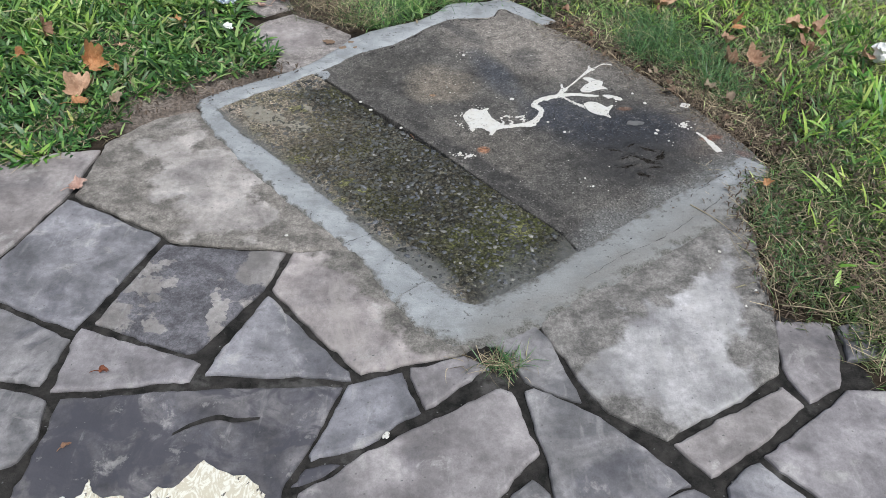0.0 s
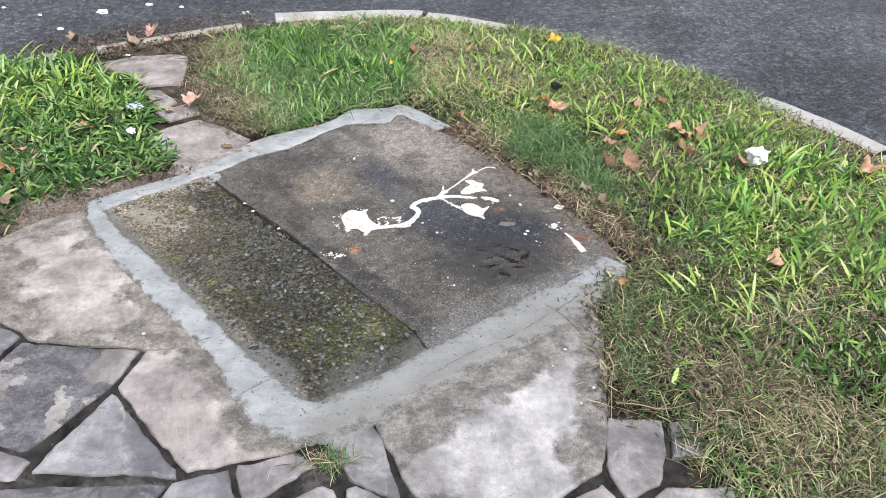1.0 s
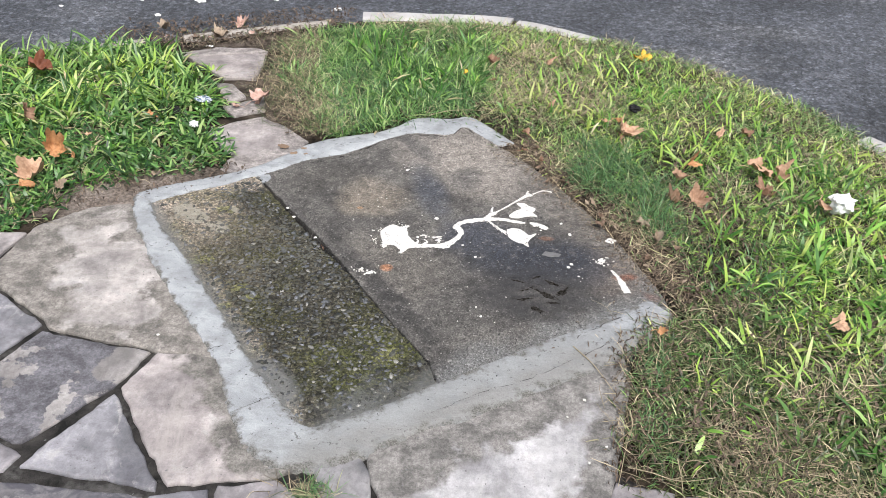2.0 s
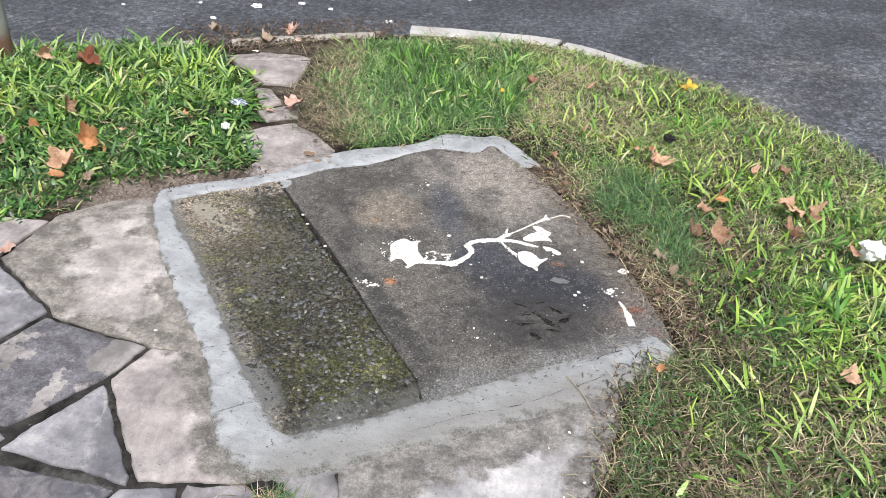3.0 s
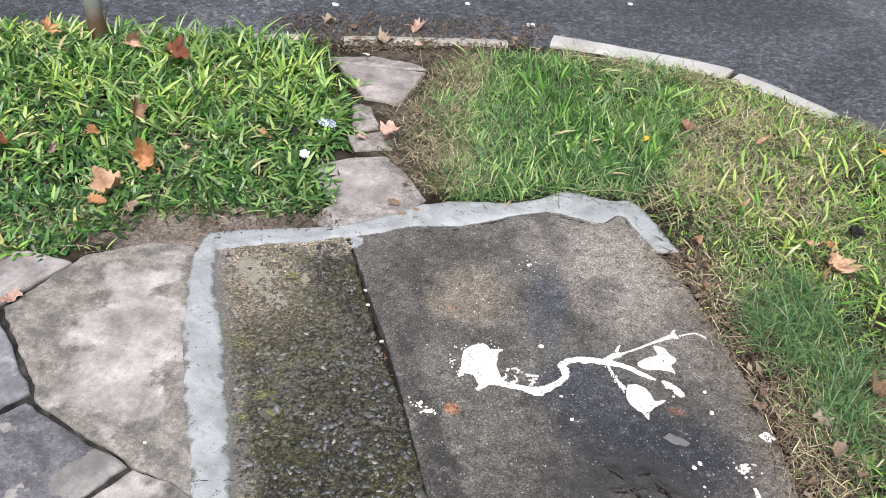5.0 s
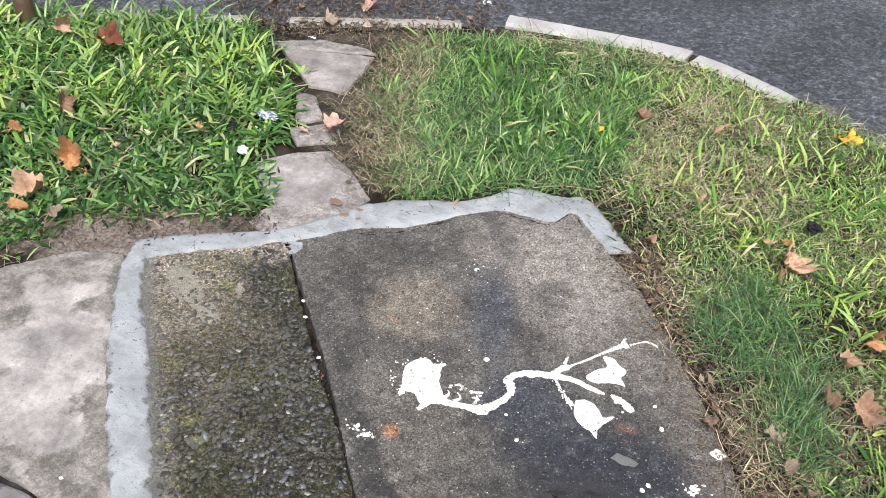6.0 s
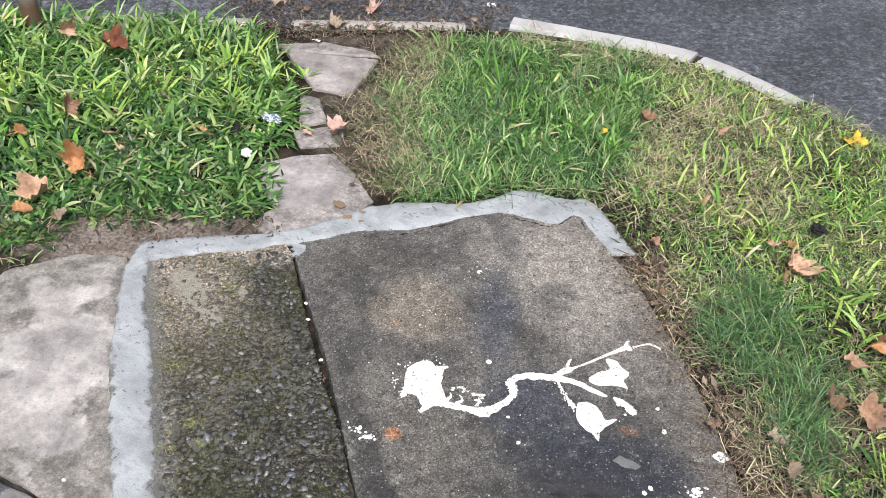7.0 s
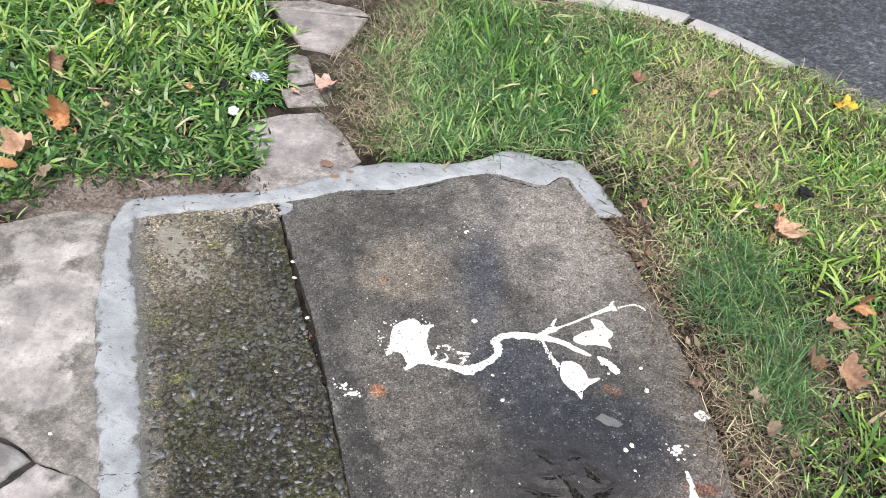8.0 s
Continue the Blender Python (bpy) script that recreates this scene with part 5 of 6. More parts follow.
LAWN_EAST = [(0.20, 3.35), (0.40, 3.15), (0.45, 3.05), (0.66, 2.79), (0.80, 2.62), (0.90, 2.45), (0.98, 2.30), (1.00, 2.20), (0.92, 2.10), (0.86, 1.98), (0.865, 1.80), (0.85, 1.58), (0.97, 1.525), (1.03, 1.42), (1.06, 1.27), (1.25, 0.9), (1.5, 0.3),
             (2.8, 0.3), (2.72, 1.5), (2.5, 2.35), (2.14, 3.08), (1.87, 3.54), (1.76, 3.79), (1.57, 3.98), (1.22, 4.27), (0.78, 4.52), (0.69, 4.43), (0.26, 4.58), (0.0, 4.55), (0.20, 4.2), (0.30, 3.6)]
# the strip of dead stems and crumbled leaves along the slab
FRINGE = [(0.33, 3.11), (0.455, 2.985), (0.635, 2.755), (0.755, 2.585), (0.855, 2.415), (0.935, 2.265), (0.99, 2.18), (1.08, 2.27), (1.04, 2.45), (0.93, 2.66), (0.80, 2.86), (0.60, 3.08), (0.44, 3.24)]
TUFT_FINE = [(0.60, 2.98), (0.68, 3.2), (0.80, 3.2), (0.95, 3.02), (1.0, 2.8), (1.02, 2.55), (0.93, 2.60), (0.82, 2.80), (0.70, 2.90)]


def sow(poly, per_m2, seed, ragged=0.02, clump=0.0):
    """Points scattered over an outline whose edge is ragged."""
    r = np.random.default_rng(seed)
    xs, ys = [p[0] for p in poly], [p[1] for p in poly]
    n = int(per_m2 * (max(xs) - min(xs)) * (max(ys) - min(ys)))
    p = np.stack((r.uniform(min(xs), max(xs), n), r.uniform(min(ys), max(ys), n)), 1)
    p = p[inside(p + ragged * r.standard_normal(p.shape), poly)]
    if clump:
        c = np.array([hashy(x * clump, y * clump, seed) for x, y in p])
        p = p[r.random(len(p)) < np.clip(0.5 + 1.3 * c, 0.06, 1.0)]
    return p


def blades(name, pts, length, width, lean, curl, material, seed, label, category="grass", z=-0.006, scale=None, turn=None):
    """Grass blades: each a tapering curved strip with a pointed tip."""
    r = np.random.default_rng(seed)
    n = len(pts)
    L = r.uniform(*length, n) * (scale if scale is not None else 1.0)
    w = r.uniform(*width, n) / 2
    a = r.uniform(0, 2 * np.pi, n) if turn is None else turn
    t0, cu = r.uniform(*lean, n), r.uniform(*curl, n)
    h = np.stack((np.cos(a), np.sin(a)), 1)
    roll = r.uniform(-0.6, 0.6, n)
    sway = r.normal(0, 0.55, n)
    side = np.stack((-np.sin(a) * np.cos(roll), np.cos(a) * np.cos(roll), np.sin(roll)), 1)
    base = z + fall(pts) if z > -0.1 else np.full(n, z)
    c = np.column_stack((pts, base))
    rows, prev = [], 0.0
    for s, k in ((0.0, 0.6), (0.35, 1.0), (0.68, 0.9), (0.90, 0.5), (1.0, 0.0)):
        th = t0 + cu * (s + prev) / 2
        c = c + (L * (s - prev))[:, None] * np.column_stack((h * np.sin(th)[:, None], np.cos(th)))
        c[:, :2] += (sway * (s - prev) * L)[:, None] * np.stack((-h[:, 1], h[:, 0]), 1) * s
        prev = s
        if k:
            rows += [c - side * (w * k)[:, None], c + side * (w * k)[:, None]]
        else:
            rows.append(c)
    v = np.stack(rows, 1)
    low = np.maximum(v[:, :, 2], base[:, None] + 0.008 + 0.004 * r.random((n, 1)))
    v[:, 2:, 2] = low[:, 2:]
    b = (np.arange(n) * 9)[:, None]
    q = np.concatenate((b + np.array((0, 1, 3, 2)), b + np.array((2, 3, 5, 4)), b + np.array((4, 5, 7, 6))))
    ob = from_arrays(name, v.reshape(-1, 3), [q, b + np.array((6, 7, 8))], material, True)
    return tagged(ob, label, category, kind="stuff")


def field(pts, f, lo, hi, s):
    return lo + (hi - lo) * np.clip(0.5 + 1.2 * np.array([hashy(x * f, y * f, s) for x, y in pts]), 0, 1)


def tussocks(name, centres, count, length, width, lean, material, seed, label, z=-0.004):
    """Broad blades that spring outwards from shared roots."""
    r = np.random.default_rng(seed)
    n = r.integers(count[0], count[1] + 1, len(centres))
    who = np.repeat(np.arange(len(centres)), n)
    a = r.uniform(0, 2 * np.pi, len(who))
    d = r.uniform(0.002, 0.018, len(who))
    p = centres[who] + np.stack((np.cos(a), np.sin(a)), 1) * d[:, None]
    big = r.uniform(0.7, 1.2, len(centres))[who]
    return blades(name, p, length, width, lean, (0.2, 1.2), material, seed + 1, label, scale=big, z=z, turn=a + r.normal(0, 0.35, len(who)))


def lawns():
    lip = [(-1.09, 2.18), (-1.07, 2.31), (-1.13, 2.47), (-0.92, 2.55), (-0.84, 2.66), (-0.71, 2.68), (-0.63, 2.78), (-0.70, 2.87), (-0.84, 2.97), (-1.05, 2.93), (-1.4, 2.62), (-1.5, 2.15)]
    p = sow(LAWN_WEST, 230, 201, 0.03, 3)
    p = p[~inside(p, lip) | (np.random.default_rng(8).random(len(p)) < 0.2)]
    tussocks("broad_tussocks", p, (6, 11), (0.045, 0.095), (0.008, 0.0135), (0.4, 1.2), M_LUSH, 202, "rosettes of bright green broad-bladed grass", z=-0.008)
    rear = [(-1.0, 3.05), (-1.0, 3.40), (-1.2, 3.62), (-1.45, 3.78), (-2.5, 3.22), (-4.2, 2.04), (-4.2, 1.6), (-2.6, 2.15), (-1.75, 2.55), (-1.4, 2.9)]
    tussocks("broad_tussocks", sow(rear, 200, 211, 0.10, 2.6), (5, 9), (0.06, 0.115), (0.008, 0.014), (0.2, 1.0), M_LIME, 212, "taller clumps of light yellow-green broad grass", z=-0.004)
    tussocks("broad_tussocks", sow([(-0.15, 3.50), (0.12, 3.45), (0.22, 3.8), (0.1, 4.15), (-0.35, 4.2), (-0.5, 3.95)], 75, 203, 0.08), (5, 10), (0.06, 0.13), (0.006, 0.012), (0.1, 0.75), M_LUSH, 204, "upright clumps of broad light green blades")
    tussocks("broad_tussocks", sow([(0.3, 3.6), (0.9, 3.25), (1.15, 2.9), (1.6, 3.5), (0.9, 4.3), (0.3, 4.5)], 48, 205, 0.08), (4, 8), (0.04, 0.10), (0.005, 0.010), (0.2, 1.0), M_LUSH, 206, "scattered small clumps of yellow-green grass")
    tussocks("broad_tussocks", sow([(1.14, 2.45), (1.25, 3.0), (1.75, 3.4), (2.3, 2.6), (2.6, 1.6), (2.6, 1.1), (2.0, 1.5), (1.45, 2.1)], 55, 207, 0.1), (5, 9), (0.06, 0.125), (0.008, 0.0135), (0.3, 1.15), M_LUSH, 208, "lush clumps of long broad green blades")
    tussocks("broad_tussocks", sow([(0.9, 2.05), (1.3, 1.95), (1.9, 1.3), (1.9, 0.9), (1.3, 1.0), (1.0, 1.6)], 22, 209, 0.05), (3, 6), (0.03, 0.075), (0.007, 0.013), (0.5, 1.3), M_LUSH, 210, "sparse broad blades over thatch")
    p = sow(LAWN_WEST, 2300, 21, 0.02, 7)
    p = np.concatenate((p, sow(LAWN_WEST, 1100, 51, 0.02)))
    back = 0.48 + 0.82 * np.clip((p[:, 1] - 2.3 - 0.25 * (p[:, 0] + 1)) / 0.9, 0, 1)
    blades("broad_grass", p, (0.05, 0.11), (0.0075, 0.0135), (0.3, 1.25), (0.2, 1.3), M_BROAD, 1, "lush bright green broad-bladed lawn grass", scale=back * field(p, 2.5, 0.75, 1.15, 4))
    # dark leaf colour here also deepens the shade beneath the taller blades
    p = sow(LAWN_WEST, 6200, 22, 0.028, 8)
    blades("low_grass", p, (0.025, 0.055), (0.008, 0.014), (0.5, 1.4), (0.0, 0.7), M_DEEP, 2, "short leaning green grass leaves")
    blades("low_grass", sow(lip, 5200, 213, 0.03, 7), (0.025, 0.055), (0.007, 0.013), (0.2, 1.3), (0.2, 1.0), M_DEEP, 214, "small dark green leaves at the lawn's edge")
    blades("low_grass", sow(lip, 600, 215, 0.03, 7), (0.025, 0.06), (0.008, 0.014), (0.3, 1.3), (0.2, 1.0), M_LUSH, 216, "small bright leaves at the lawn's edge")
    skirt = [(-1.45, 2.02), (-1.12, 2.16), (-1.02, 2.26), (-1.05, 2.44), (-0.88, 2.52), (-0.80, 2.62), (-0.66, 2.65), (-0.60, 2.78), (-0.68, 2.83), (-0.86, 2.72), (-1.0, 2.62), (-1.2, 2.52), (-1.3, 2.2)]
    blades("dry_grass", sow(skirt, 5200, 217, 0.03, 5), (0.02, 0.06), (0.0012, 0.0026), (0.9, 1.57), (0.0, 0.5), M_STEM, 218, "dead brown stems under the lawn's edge", z=0.002)
    p = sow(LAWN_WEST, 2600, 23, 0.035, 3)
    blades("dry_grass", p, (0.04, 0.09), (0.0015, 0.003), (1.0, 1.55), (0.0, 0.3), M_STRAW, 3, "dry straw-coloured dead grass")
    p = sow(MOUND, 11000, 24, 0.025, 5)
    mid = field(p, 3.0, 0.7, 1.2, 6)
    blades("fine_grass", p, (0.035, 0.085), (0.0018, 0.0036), (0.2, 1.35), (0.2, 1.2), M_FINE, 4, "dense fine dark green grass", scale=mid)
    p = sow(MOUND, 6500, 44, 0.03)
    blades("low_grass", p, (0.025, 0.06), (0.0016, 0.0034), (0.6, 1.5), (0.1, 0.6), M_TUFT, 20, "short fine grass underneath")
    front = [(-0.30, 3.05), (-0.12, 3.16), (-0.05, 3.28), (0.2, 3.38), (0.22, 3.6), (0.0, 3.85), (-0.3, 3.9), (-0.55, 3.7), (-0.46, 3.24)]
    blades("fine_grass", sow(front, 11000, 55, 0.05, 5), (0.04, 0.09), (0.0018, 0.0036), (0.3, 1.3), (0.2, 1.1), M_TUFT, 56, "darker fine grass along the mortar's edge")
    rim = [(-0.30, 3.04), (-0.22, 3.14), (-0.40, 3.38), (-0.56, 3.62), (-0.62, 3.95), (-0.70, 4.12), (-0.80, 4.08), (-0.76, 3.68), (-0.60, 3.40), (-0.48, 3.18)]
    blades("dry_grass", sow(rim, 9000, 57, 0.03, 3), (0.025, 0.07), (0.0012, 0.0026), (0.8, 1.55), (0.0, 0.4), M_STRAW, 58, "dull dry stems along the path side of the grass", z=0.012)
    blades("leaf_crumbs", sow(rim, 5000, 59, 0.03, 3), (0.006, 0.02), (0.002, 0.006), (0.9, 1.57), (0.0, 0.6), M_LITTER, 66, "brown crumbs in the thin grass edge", "leaf litter", z=0.012)
    heart = [(-0.15, 3.55), (0.12, 3.5), (0.2, 3.8), (0.05, 4.1), (-0.3, 4.0)]
    blades("broad_grass", sow(heart, 2600, 46, 0.05, 4), (0.06, 0.12), (0.004, 0.009), (0.1, 0.9), (0.2, 0.9), M_BROAD, 26, "upright bright green grass clump")
    p = sow(MOUND, 2600, 25, 0.01, 3)
    blades("broad_grass", p, (0.05, 0.10), (0.004, 0.009), (0.3, 1.15), (0.3, 1.1), M_BROAD, 5, "broad green grass blades among fine grass")
    p = sow(MOUND, 2000, 26, 0.04, 2.5)
    blades("dry_grass", p, (0.03, 0.08), (0.0012, 0.0028), (0.8, 1.55), (0.0, 0.4), M_STRAW, 6, "dry straw-coloured dead grass")
    # the verge beside the slab: thin, yellowish, with thatch
    p = sow(LAWN_EAST, 5200, 27, 0.03, 3.2)
    p = p[~((p[:, 1] < 1.85) & (p[:, 0] < 1.5)) | (np.random.default_rng(3).random(len(p)) < 0.12)]
    p = p[~inside(p, FRINGE) | (np.random.default_rng(5).random(len(p)) < 0.15)]
    p = p[(p[:, 0] > 1.25) | (p[:, 1] > 2.85) | (np.random.default_rng(9).random(len(p)) < 0.4)]
    blades("low_grass", p, (0.025, 0.06), (0.0028, 0.0065), (0.4, 1.45), (0.1, 0.9), M_LIME, 7, "short yellow-green verge grass")
    p = sow(LAWN_EAST, 3600, 227, 0.03)
    p = p[~inside(p, FRINGE)]
    blades("low_grass", p, (0.025, 0.055), (0.0022, 0.005), (0.4, 1.45), (0.1, 0.9), M_OLIVE, 228, "dull green undergrowth of the verge")
    p = sow(LAWN_EAST, 11000, 28, 0.03, 4)
    p = p[(p[:, 1] > 2.25) | (np.random.default_rng(6).random(len(p)) < 0.4)]
    p = p[~inside(p, FRINGE) | (np.random.default_rng(4).random(len(p)) < 0.15)]
    blades("fine_grass", p, (0.025, 0.06), (0.0016, 0.0034), (0.5, 1.5), (0.1, 1.0), M_FINE, 8, "thin fine green grass on the verge")
    inner = [(0.45, 3.45), (0.95, 3.2), (1.15, 2.6), (1.15, 2.0), (1.5, 1.7), (2.6, 1.2), (2.4, 2.3), (1.9, 3.3), (1.3, 3.95), (0.7, 4.25), (0.3, 4.2)]
    p = sow(inner, 800, 29, 0.04, 2.4)
    blades("broad_grass", p, (0.04, 0.105), (0.006, 0.012), (0.2, 1.05), (0.1, 0.9), M_LIME, 9, "tall broad light green grass blades")
    lush = [(1.05, 2.35), (1.25, 3.0), (1.75, 3.35), (2.3, 2.6), (2.6, 1.6), (2.6, 0.9), (1.7, 1.2), (1.25, 1.9)]
    p = sow(lush, 1150, 37, 0.12, 2.2)
    blades("broad_grass", p, (0.04, 0.095), (0.006, 0.012), (0.3, 1.2), (0.1, 1.0), M_BROAD, 19, "lush broad green grass blades on the verge")
    p = sow(LAWN_EAST, 8200, 30, 0.03, 2.6)
    blades("dry_grass", p, (0.025, 0.085), (0.0014, 0.003), (0.95, 1.57), (0.0, 0.3), M_STRAW, 10, "tangled dry straw-coloured thatch")
    p = sow(LAWN_EAST, 1800, 45, 0.03, 3.0)
    blades("leaf_crumbs", p, (0.010, 0.03), (0.004, 0.010), (0.9, 1.57), (0.0, 0.6), M_LITTER, 25, "brown leaf crumbs in the thatch", "leaf litter", z=0.004)
    p = sow(TUFT_FINE, 30000, 31, 0.03, 6)
    d = np.clip(1.25 - np.abs((p[:, 1] - 2.9 + 0.8 * (p[:, 0] - 0.8))) * 1.2, 0.4, 1.2)
    blades("fine_grass", p, (0.045, 0.115), (0.0014, 0.0026), (0.05, 1.2), (0.5, 1.9), M_TUFT, 11, "soft dense tuft of thin dark green grass", scale=d)
    # fringe of dead stems along the slab and the paving
    p = sow(FRINGE, 11000, 32, 0.025, 6)
    blades("dry_grass", p, (0.02, 0.075), (0.001, 0.0026), (1.0, 1.57), (0.0, 0.4), M_STEM, 12, "dead grass stems fringing the slab")
    blades("dry_grass", sow(FRINGE, 2400, 74, 0.03, 6), (0.03, 0.09), (0.001, 0.0022), (0.9, 1.57), (0.0, 0.5), M_STRAW, 75, "pale straws in the dead fringe of the slab")
    blades("leaf_crumbs", sow(FRINGE, 16000, 33, 0.035), (0.005, 0.018), (0.002, 0.006), (1.1, 1.57), (0.0, 0.6), M_LITTER, 13, "brown crumbled leaf litter along the slab", "leaf litter")
    dark = [(0.86, 2.06), (0.86, 1.66), (1.2, 1.60), (1.5, 1.75), (1.45, 2.02), (1.15, 2.30), (0.99, 2.2)]
    seam = [(0.80, 2.00), (0.92, 2.14), (0.96, 2.05), (0.93, 1.80), (0.90, 1.52), (0.79, 1.50), (0.81, 1.72)]
    blades("leaf_crumbs", sow(seam, 5200, 219, 0.02), (0.006, 0.02), (0.002, 0.006), (1.0, 1.57), (0.0, 0.5), M_LITTER, 220, "brown crumbs over the paving's edge", "leaf litter", z=0.004)
    blades("dry_grass", sow(seam, 3000, 221, 0.03, 5), (0.03, 0.09), (0.001, 0.0022), (1.1, 1.57), (0.0, 0.4), M_STRAW, 222, "dry straws fallen over the paving's edge", z=0.006)
    blades("fine_grass", sow([(0.87, 2.05), (0.86, 1.55), (0.95, 1.53), (0.98, 2.1)], 9000, 223, 0.02, 6), (0.02, 0.06), (0.0016, 0.0036), (0.4, 1.5), (0.1, 0.9), M_TUFT, 224, "dark grass hanging over the paving's edge", z=0.0)
    nook = [(0.97, 2.85), (1.2, 2.8), (1.4, 2.35), (1.06, 2.24), (0.98, 2.55)]
    blades("fine_grass", sow(nook, 8000, 229, 0.03, 4), (0.03, 0.07), (0.002, 0.005), (0.3, 1.4), (0.2, 1.2), M_TUFT, 233, "dark green grass beside the slab")
    blades("leaf_crumbs", sow(nook, 4500, 234, 0.04), (0.006, 0.022), (0.002, 0.007), (0.9, 1.57), (0.0, 0.6), M_LITTER, 235, "brown leaf crumbs beside the slab", "leaf litter", z=0.008)
    wide = [(1.0, 2.15), (1.0, 1.4), (1.3, 1.0), (2.2, 0.9), (2.2, 1.4), (1.7, 2.0), (1.25, 2.35)]
    blades("low_grass", sow(wide, 8500, 225, 0.05, 4), (0.02, 0.05), (0.003, 0.007), (0.5, 1.45), (0.1, 0.9), M_OLIVE, 226, "short dull green grass on the verge")
    blades("fine_grass", sow(dark, 17000, 52, 0.04, 5), (0.02, 0.055), (0.0018, 0.0042), (0.4, 1.45), (0.1, 1.0), M_OLIVE, 31, "dense dull green grass at the slab's corner")
    corner = [(0.85, 1.78), (0.845, 1.70), (0.83, 1.55), (0.97, 1.52), (1.03, 1.42), (1.05, 1.27), (1.25, 0.95), (1.6, 1.1), (1.5, 1.55), (1.15, 1.72)]
    p = sow(corner, 9500, 48, 0.035, 3.5)
    blades("fine_grass", p, (0.02, 0.05), (0.0016, 0.0034), (0.6, 1.5), (0.0, 0.8), M_OLIVE, 28, "short dull green grass at the paving's edge")
    blades("dry_grass", sow(corner, 3600, 241, 0.04, 4), (0.03, 0.10), (0.001, 0.0022), (0.9, 1.57), (0.0, 0.5), M_STEM, 242, "dull brown straw at the paving's edge", z=0.006)
    p = sow(corner, 2600, 34, 0.04, 3.6)
    blades("dry_grass", p, (0.03, 0.11), (0.001, 0.0022), (1.0, 1.57), (0.0, 0.4), M_STRAW, 14, "thick matted dry straw at the paving's edge", z=0.004)
    for n, spot in enumerate(([(0.26, 3.42), (0.52, 3.28), (0.78, 3.55), (0.66, 4.2), (0.34, 4.35), (0.22, 4.0)], [(1.2, 1.95), (1.42, 1.84), (1.62, 2.0), (1.4, 2.16)], [(-0.5, 4.30), (0.3, 4.42), (0.3, 4.56), (-0.5, 4.46)])):
        blades("dry_grass", sow(spot, 9000, 60 + n, 0.05, 2.5), (0.03, 0.08), (0.0013, 0.003), (0.9, 1.56), (0.0, 0.3), M_STRAW, 61 + n, "dry beige patch of dead grass on the verge", z=0.008)
    near = [(0.62, 1.86), (0.80, 1.98), (0.98, 2.22), (0.90, 2.24), (0.72, 2.08)]
    blades("leaf_crumbs", sow(near, 900, 70, 0.03), (0.005, 0.020), (0.0015, 0.005), (1.3, 1.57), (0.0, 0.3), M_LITTER, 71, "dry brown crumbs blown onto the mortar", "leaf litter", z=0.002)
    blades("dry_grass", sow(near, 260, 72, 0.03), (0.03, 0.08), (0.001, 0.0018), (1.4, 1.57), (0.0, 0.15), M_STRAW, 73, "loose dry stems lying on the mortar", z=0.002)
    # crumbs at the path's end and on bare soil
    end = [(-1.5, 3.80), (-1.25, 3.78), (-1.12, 3.95), (-0.88, 3.97), (-0.80, 4.10), (-0.62, 4.38), (-0.95, 4.25), (-1.25, 4.06), (-1.54, 3.88)]
    blades("leaf_crumbs", sow(end, 4200, 35, 0.04), (0.008, 0.030), (0.003, 0.010), (1.0, 1.57), (0.0, 0.9), M_LITTER, 15, "brown leaf litter and crumbs by the kerb", "leaf litter", z=0.002)
    gutter = [(-1.75, 4.02), (-0.66, 4.72), (-0.72, 4.92), (-1.3, 4.66), (-1.95, 4.2)]
    blades("leaf_crumbs", sow(gutter, 2600, 47, 0.05), (0.008, 0.035), (0.003, 0.012), (1.1, 1.57), (0.0, 0.6), M_LITTER, 27, "brown leaf crumbs in the gutter", "leaf litter", z=-0.148)
    blades("fine_grass", sow(end, 2200, 236, 0.05, 6), (0.02, 0.05), (0.0016, 0.004), (0.4, 1.4), (0.1, 0.9), M_OLIVE, 237, "sparse weeds in the litter by the kerb", z=0.0)
    blades("dry_grass", sow(end, 1500, 36, 0.04), (0.03, 0.09), (0.001, 0.0025), (1.2, 1.57), (0.0, 0.2), M_STRAW, 16, "dry stalks lying by the kerb")
    bare = [(-1.10, 2.25), (-0.86, 2.43), (-0.62, 2.62), (-0.5, 2.72), (-0.62, 2.74), (-0.85, 2.58), (-1.08, 2.45)]
    blades("leaf_crumbs", sow(bare, 2500, 38, 0.02), (0.006, 0.02), (0.003, 0.008), (1.2, 1.57), (0.0, 0.6), M_LITTER, 17, "brown crumbs on bare soil", "leaf litter", z=0.0)
    path = [(-0.57, 3.13), (-0.39, 3.01), (-0.28, 3.06), (-0.38, 3.25), (-0.55, 3.5), (-0.62, 3.8), (-0.66, 4.2), (-0.84, 4.12), (-0.86, 3.93), (-0.82, 3.82), (-0.76, 3.58), (-0.80, 3.46), (-0.74, 3.36), (-0.67, 3.35), (-0.62, 3.2)]
    blades("leaf_crumbs", sow(path, 3000, 39, 0.03), (0.006, 0.03), (0.002, 0.009), (1.1, 1.57), (0.0, 0.6), M_LITTER, 18, "brown crumbs beside the path stones", "leaf litter", z=0.0)
    blades("dry_grass", sow(path, 9000, 49, 0.03, 4), (0.02, 0.065), (0.001, 0.0024), (0.8, 1.57), (0.0, 0.5), M_STEM, 29, "dry stems beside the path stones", z=0.006)
    blades("dry_grass", sow(path, 4200, 238, 0.04), (0.025, 0.07), (0.001, 0.0024), (0.9, 1.57), (0.0, 0.4), M_STRAW, 239, "pale straws beside the path stones", z=0.008)
